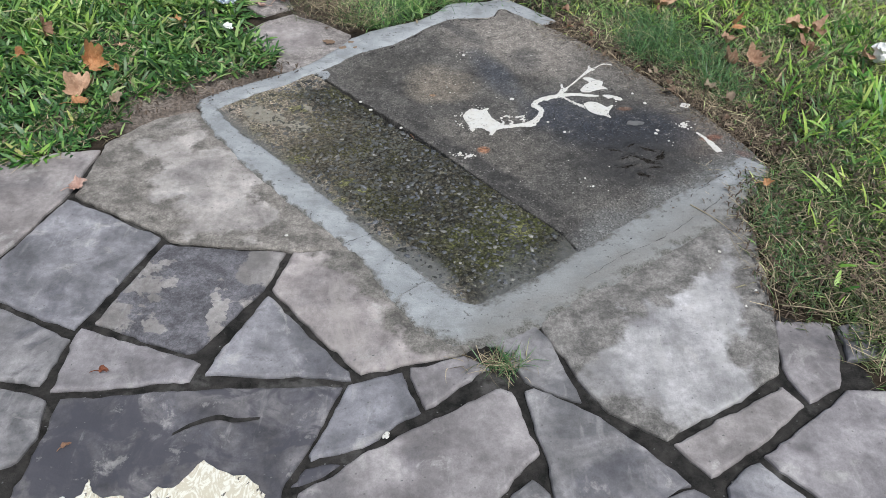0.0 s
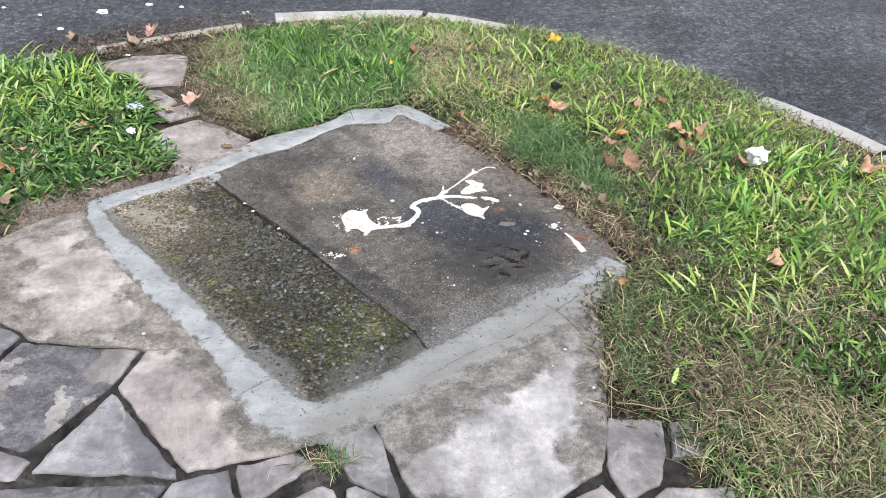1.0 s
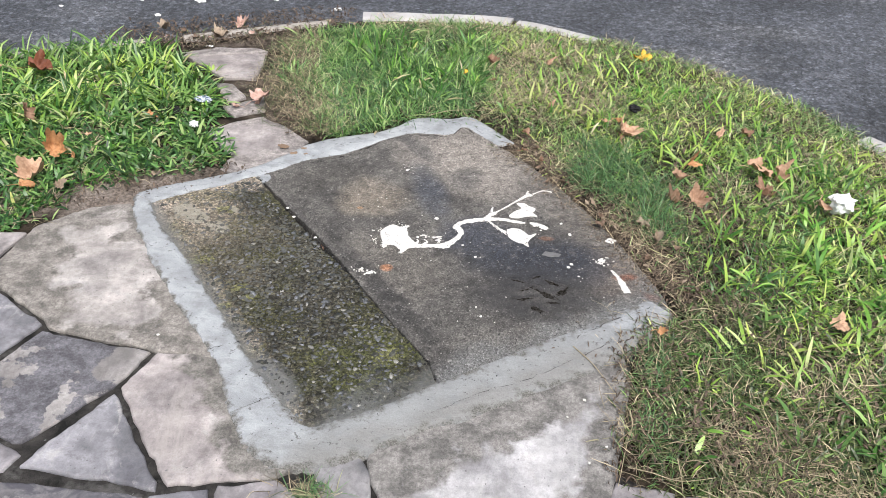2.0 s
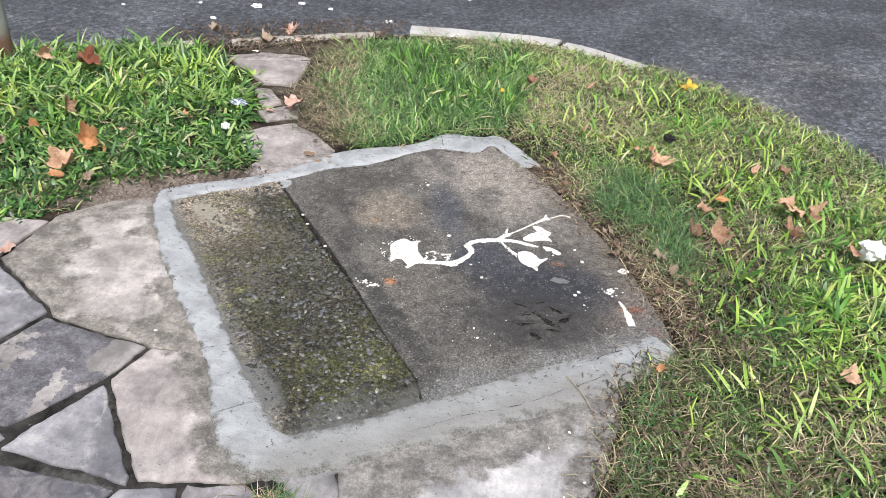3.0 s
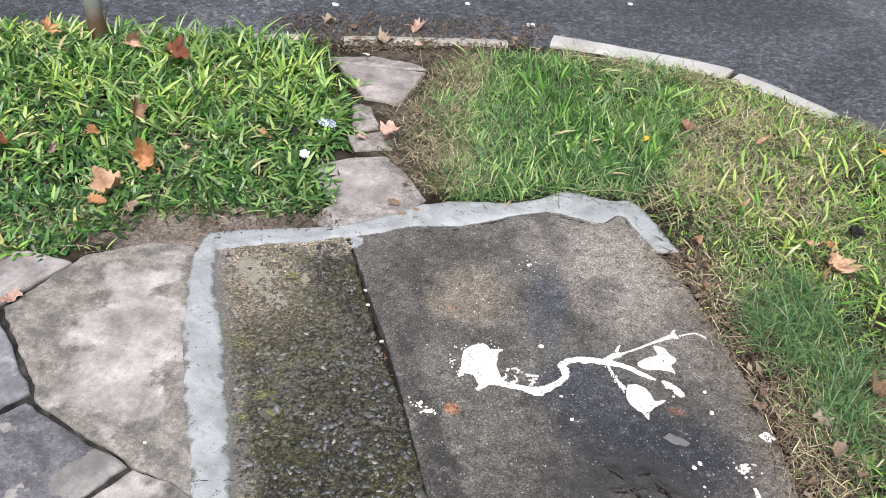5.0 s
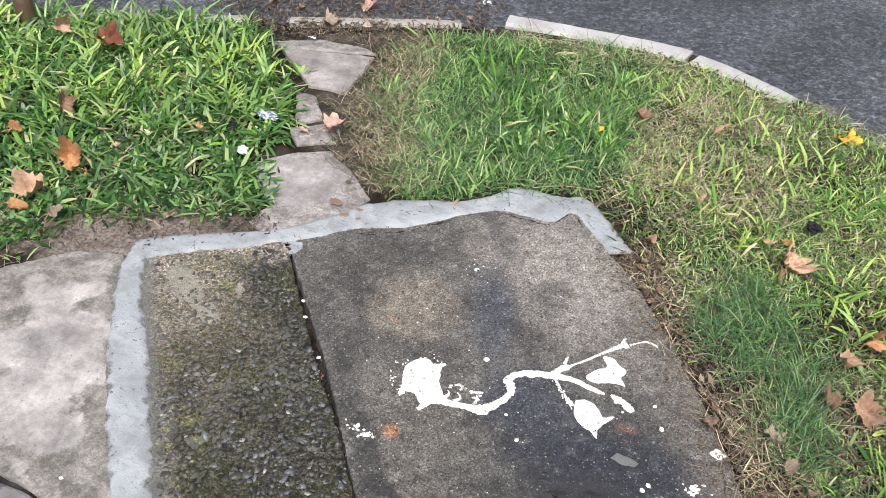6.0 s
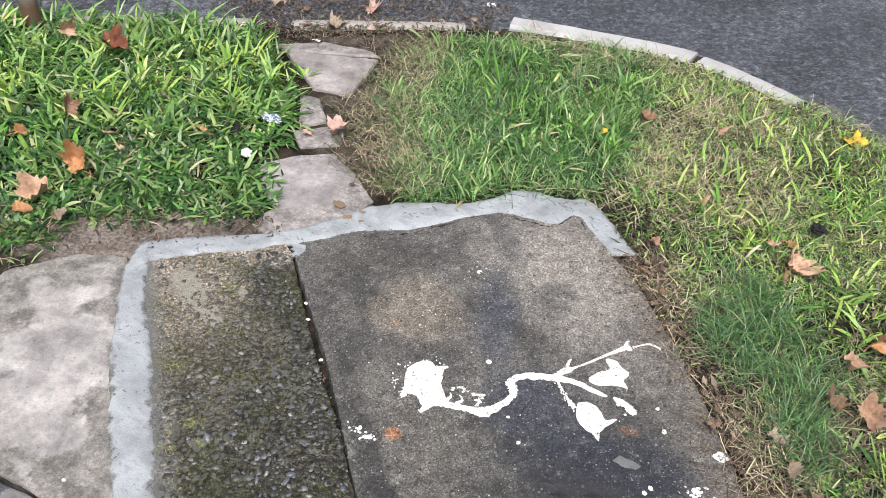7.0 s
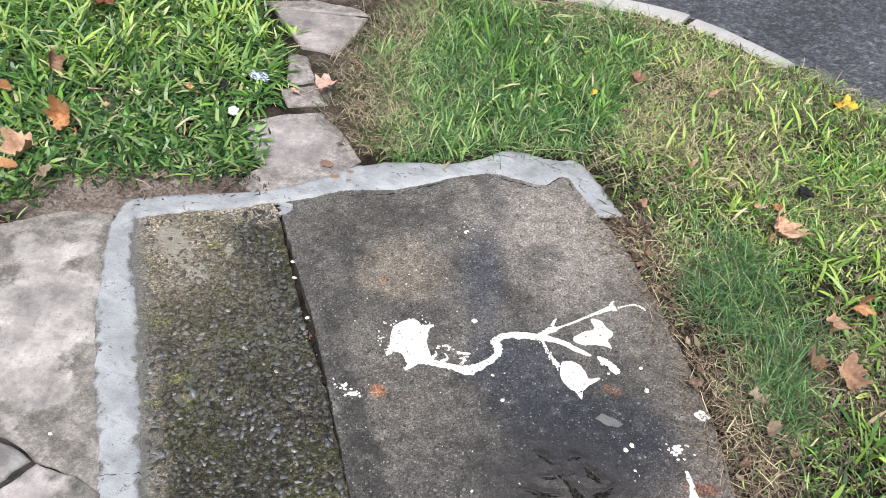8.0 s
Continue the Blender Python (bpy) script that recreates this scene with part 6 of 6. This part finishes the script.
    blades("fine_grass", sow(path, 15000, 50, 0.04, 5), (0.025, 0.065), (0.0014, 0.003), (0.6, 1.5), (0.0, 0.8), M_OLIVE, 30, "sparse short grass beside the path stones", z=0.004)
    # the lawn goes on beyond the paving
    for n, far in enumerate(([(-8.8, -1.2), (-5.0, 1.35), (-4.15, 1.9), (-4.15, 1.3), (-2.85, 1.6), (-2.85, -1.2), (-8.8, -8.8)], [(-2.85, -1.2), (2.85, -1.2), (2.85, -8.8), (-8.8, -8.8)], [(1.5, 0.32), (2.78, 0.32), (2.85, -1.2), (1.5, -1.2)])):
        p = sow(far, 520, 230 + n, 0.03)
        p = p[~inside(p, PAVED)]
        blades("broad_grass", p, (0.05, 0.11), (0.012, 0.020), (0.5, 1.4), (0.1, 0.8), M_BROAD, 240 + n, "green lawn beyond the crazy paving")
    # seedlings in the paving's joint
    r = np.random.default_rng(40)
    t = np.stack((0.147 + 0.022 * r.standard_normal(110), 1.34 + 0.014 * r.standard_normal(110)), 1)
    ob = blades("grass_tuft", t, (0.02, 0.065), (0.0012, 0.0024), (0.2, 1.4), (0.2, 0.9), M_TUFT, 41, "small tuft of thin grass growing from a joint", "grass tuft")
    t = np.stack((0.13 + 0.03 * r.standard_normal(90), 1.338 + 0.012 * r.standard_normal(90)), 1)
    blades("grass_tuft", t, (0.03, 0.07), (0.001, 0.002), (0.9, 1.5), (0.0, 0.4), M_STRAW, 42, "dry stems of the small joint tuft", "grass tuft")


# ---- fallen leaves and litter ----
def fallen_leaf(x, y, size, turn, material, label, lobed=True, tilt=(0, 0), z=0.03, curl=1.25, seed=0):
    if "on the path" in label or "paving" in label:
        curl *= 0.3
    r = np.random.default_rng(100 + seed)
    if lobed:
        tips = ((-150, 0.50), (-122, 0.70), (-95, 0.66), (-62, 0.90), (-34, 0.72), (0, 1.0), (34, 0.72), (62, 0.90), (95, 0.66), (122, 0.70), (150, 0.50), (180, 0.30))
    else:
        tips = ((-150, 0.30), (-110, 0.36), (-70, 0.40), (-35, 0.55), (0, 1.0), (35, 0.55), (70, 0.40), (110, 0.36), (150, 0.30), (180, 0.25))
    tips = tuple((p + r.uniform(-8, 8), q * r.uniform(0.70, 1.08)) for p, q in tips)
    ring = []
    for (a0, r0), (a1, r1) in zip(tips, tips[1:] + tips[:1]):
        if a1 < a0:
            a1 += 360
        for s in range(4):
            f = s / 4
            ring.append((radians(a0 + (a1 - a0) * f), (r0 + (r1 - r0) * f) * (1 + 0.35 * (r.random() - 0.5))))
    bm = bmesh.new()
    h = size * 0.47
    fold, bend = curl * r.uniform(0.3, 1.7), curl * r.uniform(-0.8, 1.5)

    way = r.uniform(0, math.pi)
    fx, fy = math.cos(way), math.sin(way)
    crease = radians(r.uniform(10, 52)) * min(1.0, curl / 0.6)

    def at(a, d):
        px, py = d * math.cos(a), d * math.sin(a)
        q = px * fx + py * fy
        px, py = px - fx * q * (1 - math.cos(crease)), py - fy * q * (1 - math.cos(crease))
        pz = abs(q) * math.sin(crease) + 0.5 * fold * abs(py) ** 1.4 + bend * (px * px - 0.3) * 0.8 + 0.35 * hashy(px * 2.2, py * 2.2, seed) + 0.15 * hashy(px * 6, py * 6, seed)
        return bm.verts.new((h * px, h * py, h * pz))

    mid = at(0, 0.0)
    rows = [[at(a, d * k) for a, d in ring] for k in (0.35, 0.7, 1.0)]
    n = len(ring)
    for i in range(n):
        bm.faces.new((mid, rows[0][i], rows[0][(i + 1) % n]))
        for u, v in zip(rows, rows[1:]):
            bm.faces.new((u[i], v[i], v[(i + 1) % n], u[(i + 1) % n]))
    for f in bm.faces:
        f.smooth = True
    ob = part("fallen_leaf", bm, material)
    if z > 0.025:
        z *= 0.78
    if z > -0.1:
        z += float(fall([(x, y)])[0])
    ob.matrix_basis = pose(x, y, z, tilt[0], tilt[1], turn)
    tagged(ob, label, "leaf", "fallen leaves")
    st = bmesh.new()
    line = spline([(-0.1 * h, 0, 0.0), (-0.5 * h, 0.03 * h, 0.05 * h), (-0.95 * h, -0.1 * h, 0.0)], 4)
    tube(st, line, [0.0011] * len(line), 5)
    part("stalk", st, material, ob)
    return ob


def leaves():
    tan, rust, pink = "curled tan dry plane leaf lying on grass", "crisp reddish-brown dry leaf in the grass", "faded pinkish dry leaf"
    fallen_leaf(-1.219, 2.45, 0.165, 70, M_LEAF_TAN, tan, True, (10, -25), 0.045, seed=0)
    fallen_leaf(-1.213, 2.385, 0.11, 20, M_LEAF_ORANGE, "small orange dry leaf on soil", False, (20, 10), 0.03, seed=1)
    fallen_leaf(-1.233, 2.62, 0.15, 55, M_LEAF_ORANGE, "folded orange dry leaf on grass", True, (50, -20), 0.06, seed=2)
    fallen_leaf(-1.149, 2.605, 0.08, -8, M_LEAF_ORANGE, "narrow orange dry leaf on grass", False, (60, 0), 0.05, seed=3)
    fallen_leaf(-1.71, 3.287, 0.17, 30, M_LEAF_RED, "dark red curled plane leaf on grass", True, (15, 10), 0.075, seed=4)
    fallen_leaf(-1.488, 2.843, 0.12, 95, M_LEAF_BROWN, rust, True, (70, 10), 0.07, seed=5)
    fallen_leaf(-1.281, 3.081, 0.085, 5, M_LEAF_GREY, "flat grey-brown dry leaf on grass", False, (0, 12), 0.06, seed=6)
    fallen_leaf(-1.039, 2.989, 0.07, 20, M_LEAF_ORANGE, "small orange leaf in grass", False, (20, 20), 0.045, seed=7)
    fallen_leaf(-1.183, 2.765, 0.06, 0, M_LEAF_TAN, "small tan leaf in grass", False, (20, 0), 0.05, seed=8)
    fallen_leaf(-0.828, 2.579, 0.055, 10, M_LEAF_GREY, "small grey-brown leaf at the lawn's edge", False, (10, 15), 0.022, seed=9)
    fallen_leaf(-1.102, 2.418, 0.10, 60, M_LEAF_GREY, "crumpled brownish leaf on bare soil", False, (30, -10), 0.02, seed=10)
    fallen_leaf(-0.678, 3.24, 0.135, 25, M_LEAF_PINK, "pale pink crumpled leaf lying on stone", True, (14, -18), 0.034, curl=1.1, seed=44)
    fallen_leaf(-0.749, 3.184, 0.08, 160, M_LEAF_PINK, "faded pinkish torn leaf on the path", False, (0, 3), 0.014, seed=12)
    fallen_leaf(0.93, 4.26, 0.15, 150, M_LEAF_YELLOW, "bright yellow fallen leaf beside the kerb", True, (3, -5), 0.002, 0.3, seed=13)
    fallen_leaf(1.081, 2.791, 0.125, 40, M_LEAF_FADED, "curled brown plane leaf on the verge", True, (25, -20), 0.07, seed=14)
    fallen_leaf(1.009, 2.794, 0.10, 150, M_LEAF_FADED, rust, True, (35, 10), 0.05, seed=15)
    fallen_leaf(1.025, 2.955, 0.095, 80, M_LEAF_FADED, rust, True, (15, 20), 0.045, seed=16)
    fallen_leaf(1.069, 3.062, 0.10, 60, M_LEAF_ORANGE, "upright orange-tan leaf on the verge", True, (55, 0), 0.06, seed=17)
    fallen_leaf(0.835, 3.295, 0.14, 75, M_LEAF_TAN, tan, True, (30, 20), 0.045, seed=18)
    fallen_leaf(0.817, 3.251, 0.08, 110, M_LEAF_BROWN, rust, False, (20, -20), 0.035, seed=19)
    fallen_leaf(0.753, 3.373, 0.075, 15, M_LEAF_TAN, "small tan dry leaf on the verge", False, (15, 20), 0.045, seed=20)
    fallen_leaf(0.807, 3.418, 0.06, 10, M_LEAF_ORANGE, "small orange leaf on the verge", False, (30, 10), 0.04, seed=21)
    fallen_leaf(0.524, 3.478, 0.07, 70, M_LEAF_FADED, rust, False, (30, 10), 0.04, seed=22)
    fallen_leaf(0.48, 3.976, 0.085, 80, M_LEAF_FADED, rust, False, (50, 20), 0.05, seed=23)
    fallen_leaf(0.222, 3.914, 0.09, 120, M_LEAF_BROWN, rust, True, (20, 10), 0.05, seed=24)
    fallen_leaf(0.453, 3.198, 0.075, 140, M_LEAF_BROWN, rust, False, (10, 10), 0.02, seed=25)
    fallen_leaf(0.447, 3.071, 0.06, 10, M_LEAF_BROWN, rust, False, (10, 0), 0.015, seed=26)
    fallen_leaf(0.523, 2.989, 0.06, 100, M_LEAF_BROWN, rust, False, (40, 0), 0.025, seed=27)
    fallen_leaf(0.251, 3.677, 0.06, 20, M_LEAF_BROWN, rust, False, (20, 10), 0.04, seed=28)
    fallen_leaf(0.94, 2.071, 0.065, -30, M_LEAF_ORANGE, "small orange leaf at the slab's corner", False, (30, -20), 0.03, seed=29)
    fallen_leaf(1.972, 2.813, 0.16, 75, M_LEAF_TAN, "large tan plane leaf on the verge", True, (15, -20), 0.07, seed=30)
    fallen_leaf(1.314, 3.102, 0.16, 10, M_LEAF_TAN, tan, True, (20, 15), 0.05, seed=31)
    fallen_leaf(1.407, 3.099, 0.11, 70, M_LEAF_FADED, rust, True, (45, 10), 0.045, seed=32)
    fallen_leaf(1.344, 2.971, 0.11, 120, M_LEAF_BROWN, rust, True, (20, 20), 0.03, seed=33)
    fallen_leaf(1.506, 2.88, 0.10, 60, M_LEAF_TAN, tan, True, (45, 20), 0.055, seed=34)
    fallen_leaf(1.675, 2.598, 0.08, 20, M_LEAF_TAN, "small tan dry leaf on the verge", False, (20, 20), 0.05, seed=35)
    fallen_leaf(1.442, 2.192, 0.09, 10, M_LEAF_TAN, tan, True, (20, -10), 0.04, seed=36)
    fallen_leaf(1.218, 3.39, 0.08, 80, M_LEAF_TAN, tan, False, (20, 0), 0.045, seed=37)
    fallen_leaf(1.327, 3.452, 0.075, 40, M_LEAF_BROWN, rust, True, (20, 20), 0.04, seed=38)
    fallen_leaf(-1.25, 4.47, 0.14, 10, M_LEAF_PINK, pink + " by the kerb", True, (10, 5), -0.13, seed=39)
    fallen_leaf(-1.174, 4.016, 0.12, 140, M_LEAF_GREY, "brown curled leaf by the kerb", True, (10, 8), 0.02, seed=40)
    fallen_leaf(-1.155, 3.852, 0.045, 0, M_TISSUE, "small pale petal on the path", False, (0, 0), 0.012, seed=41)
    fallen_leaf(-1.504, 4.073, 0.10, 70, M_LEAF_GREY, "brown curled leaf by the kerb", True, (10, 8), 0.0, seed=42)
    fallen_leaf(-1.069, 1.954, 0.085, 30, M_LEAF_PINK, "pale pink star-shaped leaf on paving", True, (0, 0), 0.01, seed=43)
    fallen_leaf(-0.769, 1.273, 0.055, 10, M_LEAF_RED, "dark red curled leaf on a paving stone", False, (0, 0), 0.008, seed=44)
    fallen_leaf(-0.78, 1.066, 0.035, 50, M_LEAF_BROWN, "small brown leaf on a paving stone", False, (0, 0), 0.006, seed=45)
    fallen_leaf(-1.705, 2.437, 0.13, 40, M_LEAF_RED, "dark red-brown curled leaf on grass", True, (25, 5), 0.06, seed=46)
    fallen_leaf(-2.301, 3.198, 0.12, 100, M_LEAF_ORANGE, "orange-brown leaf on grass", True, (35, 5), 0.08, seed=47)
    fallen_leaf(-1.522, 2.495, 0.10, 90, M_LEAF_GREY, "curled grey-brown leaf on grass", False, (60, 5), 0.06, seed=48)
    fallen_leaf(-1.503, 2.659, 0.08, 60, M_LEAF_ORANGE, "small orange leaf in grass", True, (35, 5), 0.05, seed=49)
    fallen_leaf(-1.915, 3.26, 0.13, 90, M_LEAF_TAN, "upright tan leaf beside the post", True, (75, 5), 0.11, seed=50)
    fallen_leaf(0.896, 2.63, 0.065, 60, M_LEAF_GREY, "dull brown curled leaf beside the slab", True, (15, 10), 0.03, seed=51)
    fallen_leaf(0.941, 2.556, 0.065, 10, M_LEAF_GREY, "dull brown curled leaf beside the slab", True, (15, 10), 0.025, seed=52)
    fallen_leaf(-0.119, 2.288, 0.03, 130, M_LEAF_BROWN, "small rusty leaf stuck in the slab joint", False, (60, 0), 0.002, seed=53)
    fallen_leaf(0.122, 3.697, 0.05, 80, M_LEAF_YELLOW, "small yellowish leaf on the grass", False, (50, 0), 0.06, seed=54)
    r = np.random.default_rng(89)
    bits = ((M_LEAF_DULL, "torn brown leaf in the slab's dead fringe"), (M_LEAF_GREY, "curled grey-brown leaf in the slab's dead fringe"), (M_LEAF_BROWN, "dark crumpled leaf in the slab's dead fringe"))
    for i in range(24):
        f = i / 23
        x, y = 0.44 + 0.58 * f + r.normal(0, 0.03), 3.10 - 0.85 * f + r.normal(0, 0.045) - 0.06 * math.sin(math.pi * f)
        if math.hypot(x + 0.03 - 0.795, y + 0.02 - 2.534) < 0.07:
            continue
        m, label = bits[int(r.choice(3, p=(0.6, 0.25, 0.15)))]
        fallen_leaf(x + 0.03, y + 0.02, r.uniform(0.028, 0.058), r.uniform(0, 360), m, label, i % 6 == 0, (r.uniform(-25, 25), r.uniform(-25, 25)), 0.018, 1.3, 300 + i)
    r = np.random.default_rng(88)
    kinds = ((M_LEAF_GREY, "torn grey-brown leaf in the litter by the kerb"), (M_LEAF_PINK, "torn faded leaf in the litter by the kerb"), (M_LEAF_DULL, "torn brown leaf in the litter by the kerb"))
    for i in range(30):
        f = r.random()
        x, y = -1.5 + 0.9 * f + r.uniform(-0.05, 0.05), 3.87 + 0.50 * f + r.uniform(-0.06, 0.03)
        z = 0.012
        if i % 2:
            x, y, z = x - 0.16, y + 0.30 + r.uniform(-0.05, 0.08), -0.142
        m, label = kinds[int(r.choice(3, p=(0.35, 0.12, 0.53)))]
        fallen_leaf(x, y, r.uniform(0.03, 0.075), r.uniform(0, 360), m, label, i % 3 == 0, (r.uniform(-15, 15), r.uniform(-15, 15)), z, 0.5, 200 + i)


def crumpled(name, x, y, z, size, flat, material, label, category, seed):
    bm = bmesh.new()
    bmesh.ops.create_icosphere(bm, subdivisions=3, radius=1.0)
    for v in bm.verts:
        d = v.co.normalized()
        k = 1 + 0.55 * noise.noise(d * 2.3 + Vector((seed, 0, 0))) + 0.3 * noise.noise(d * 5.1 + Vector((0, seed, 0)))
        v.co = Vector((d.x * size[0], d.y * size[1], d.z * flat)) * k
    ob = part(name, bm, material)
    ob.matrix_basis = pose(x, y, z)
    return tagged(ob, label, category)


def dry_runner(*pts):
    bm = bmesh.new()
    s = [(x, y, z + float(fall([(x, y)])[0])) for x, y, z in spline(pts, 8)]
    tube(bm, s, [0.0016 * (1 - 0.5 * j / len(s)) for j in range(len(s))], 5)
    tagged(part("dry_runner", bm, M_STRAW), "thin dry bent grass runner", "stem", "dry runners")


def small_things():
    crumpled("foil_scrap", -0.895, 3.18, 0.03, (0.034, 0.020), 0.012, M_FOIL, "crumpled blue and silver foil scrap in the grass", "litter", 1.0)
    crumpled("tissue", -0.845, 2.965, 0.025, (0.018, 0.016), 0.011, M_TISSUE, "small white crumpled paper bit in grass", "litter", 2.0)
    crumpled("tissue", 1.575, 2.87, 0.055, (0.040, 0.036), 0.035, M_TISSUE, "white crumpled tissue lying on the verge", "litter", 3.5)
    crumpled("clod", 0.875, 3.535, 0.03, (0.024, 0.022), 0.015, M_BLACK, "black clod of dirt on the grass", "dirt", 5.0)
    crumpled("clod", -0.98, 3.07, 0.02, (0.03, 0.022), 0.012, M_BLACK, "dark clod of earth in the grass", "dirt", 6.0)
    chip = part("concrete_chip", prism(rough_outline([(0.578, 2.400), (0.586, 2.420), (0.612, 2.424), (0.640, 2.416), (0.632, 2.402), (0.600, 2.396)], 0.01, 0.003, 60, 2), 0.002, 0.006, 0.002), M_CHIP)
    tagged(chip, "grey flat concrete chip on the slab", "chip")
    spots = ((-1.410, 4.976, 0.02), (-1.211, 4.954, 0.014), (-1.764, 4.521, 0.018), (-1.632, 4.819, 0.03), (-0.809, 4.888, 0.022), (-2.217, 4.837, 0.012), (-1.964, 4.734, 0.012), (-0.479, 5.504, 0.014), (-1.084, 5.229, 0.012), (-1.469, 5.394, 0.012), (-0.259, 6.054, 0.012), (-1.854, 5.229, 0.010), (-2.349, 4.514, 0.012), (-1.304, 5.119, 0.01))
    for i, (x, y, s) in enumerate(spots):
        ob = crumpled("road_pebble", x, y, -0.15, (s, s * 0.75), s * 0.4, M_TISSUE, "pale pebble lying on the asphalt", "pebble", i * 1.9)
        tagged(ob, group="pale pebbles on the road")
    r = np.random.default_rng(60)
    p = np.stack((r.uniform(-3, 3, 900), r.uniform(3.6, 6.5, 900)), 1)
    p = p[~inside(p, VERGE)]
    tagged(scattered("road_grit", p, -0.153, r.uniform(0.0015, 0.005, len(p)), 0.6, M_CHIP, 61), "scattered pale grit on the asphalt", "grit")
    p = np.stack((r.uniform(-1.3, 1.1, 600), r.uniform(0.85, 2.2, 600)), 1)
    p = p[inside(p, PAVED)]
    tagged(scattered("joint_grit", p, 0.001, r.uniform(0.0008, 0.0022, len(p)), 0.6, M_CHIP, 62), "fine pale grit on the paving", "grit")
    p = np.stack((r.uniform(-0.9, 1.0, 1500), r.uniform(1.35, 3.3, 1500)), 1)
    p = p[inside(p, [(-0.85, 2.44), (-0.5, 2.72), (0.0, 3.2), (0.25, 3.3), (0.96, 2.2), (0.05, 1.40)])][:420]
    tagged(scattered("crumbs", p, 0.006, r.uniform(0.0008, 0.0026, len(p)), 0.5, M_BLACK, 63), "dark crumbs of dirt on mortar and slabs", "dirt")
    line = np.array(spline(JOINT, 10))
    for material, z, n, label in ((M_CHIP, 0.001, 40, "pale crumbs along the joint of the slabs"), (M_BLACK, 0.002, 150, "dark crumbs along the joint of the slabs")):
        p = line[r.integers(18, len(line), n)] + r.normal(0, 0.009, (n, 2))
        tagged(scattered("crumbs", p, z, r.uniform(0.0008, 0.0036, n), 0.6, material, 64 + n, None, True), label, "dirt")
    # the post
    post = tagged(new("post"), "round weathered grey-green post with a rusty foot", "post")
    post.location = (-2.18, 3.34, 0)
    bm = bmesh.new()
    tube(bm, [(0, 0, -0.1), (0, 0, 0.3), (0, 0, 0.9), (0, 0, 1.25)], [0.036, 0.035, 0.035, 0.034], 24)
    part("shaft", bm, M_POST, post)
    bm = bmesh.new()
    tube(bm, [(0, 0, 1.249), (0, 0, 1.27), (0, 0, 1.28)], [0.039, 0.038, 0.02], 24)
    part("cap", bm, M_POST, post)
    # runners and twigs
    dry_runner((0.845, 1.77, 0.01), (0.86, 1.70, 0.018), (0.845, 1.62, 0.012), (0.835, 1.55, 0.016), (0.828, 1.50, 0.006))
    dry_runner((0.85, 1.56, 0.008), (0.90, 1.545, 0.02), (0.97, 1.54, 0.012), (1.05, 1.56, 0.02))
    dry_runner((0.965, 1.60, 0.02), (0.972, 1.55, 0.014), (0.975, 1.51, 0.006))
    dry_runner((-0.98, 4.02, 0.02), (-0.93, 3.93, 0.03), (-0.88, 3.86, 0.012))
    dry_runner((0.70, 1.97, 0.008), (0.76, 1.90, 0.010), (0.82, 1.80, 0.008))
    dry_runner((-0.42, 4.33, 0.03), (-0.2, 4.36, 0.045), (0.02, 4.34, 0.03))
    dry_runner((0.04, 3.28, 0.02), (0.13, 3.33, 0.03), (0.24, 3.38, 0.02))


lawns()
leaves()
small_things()
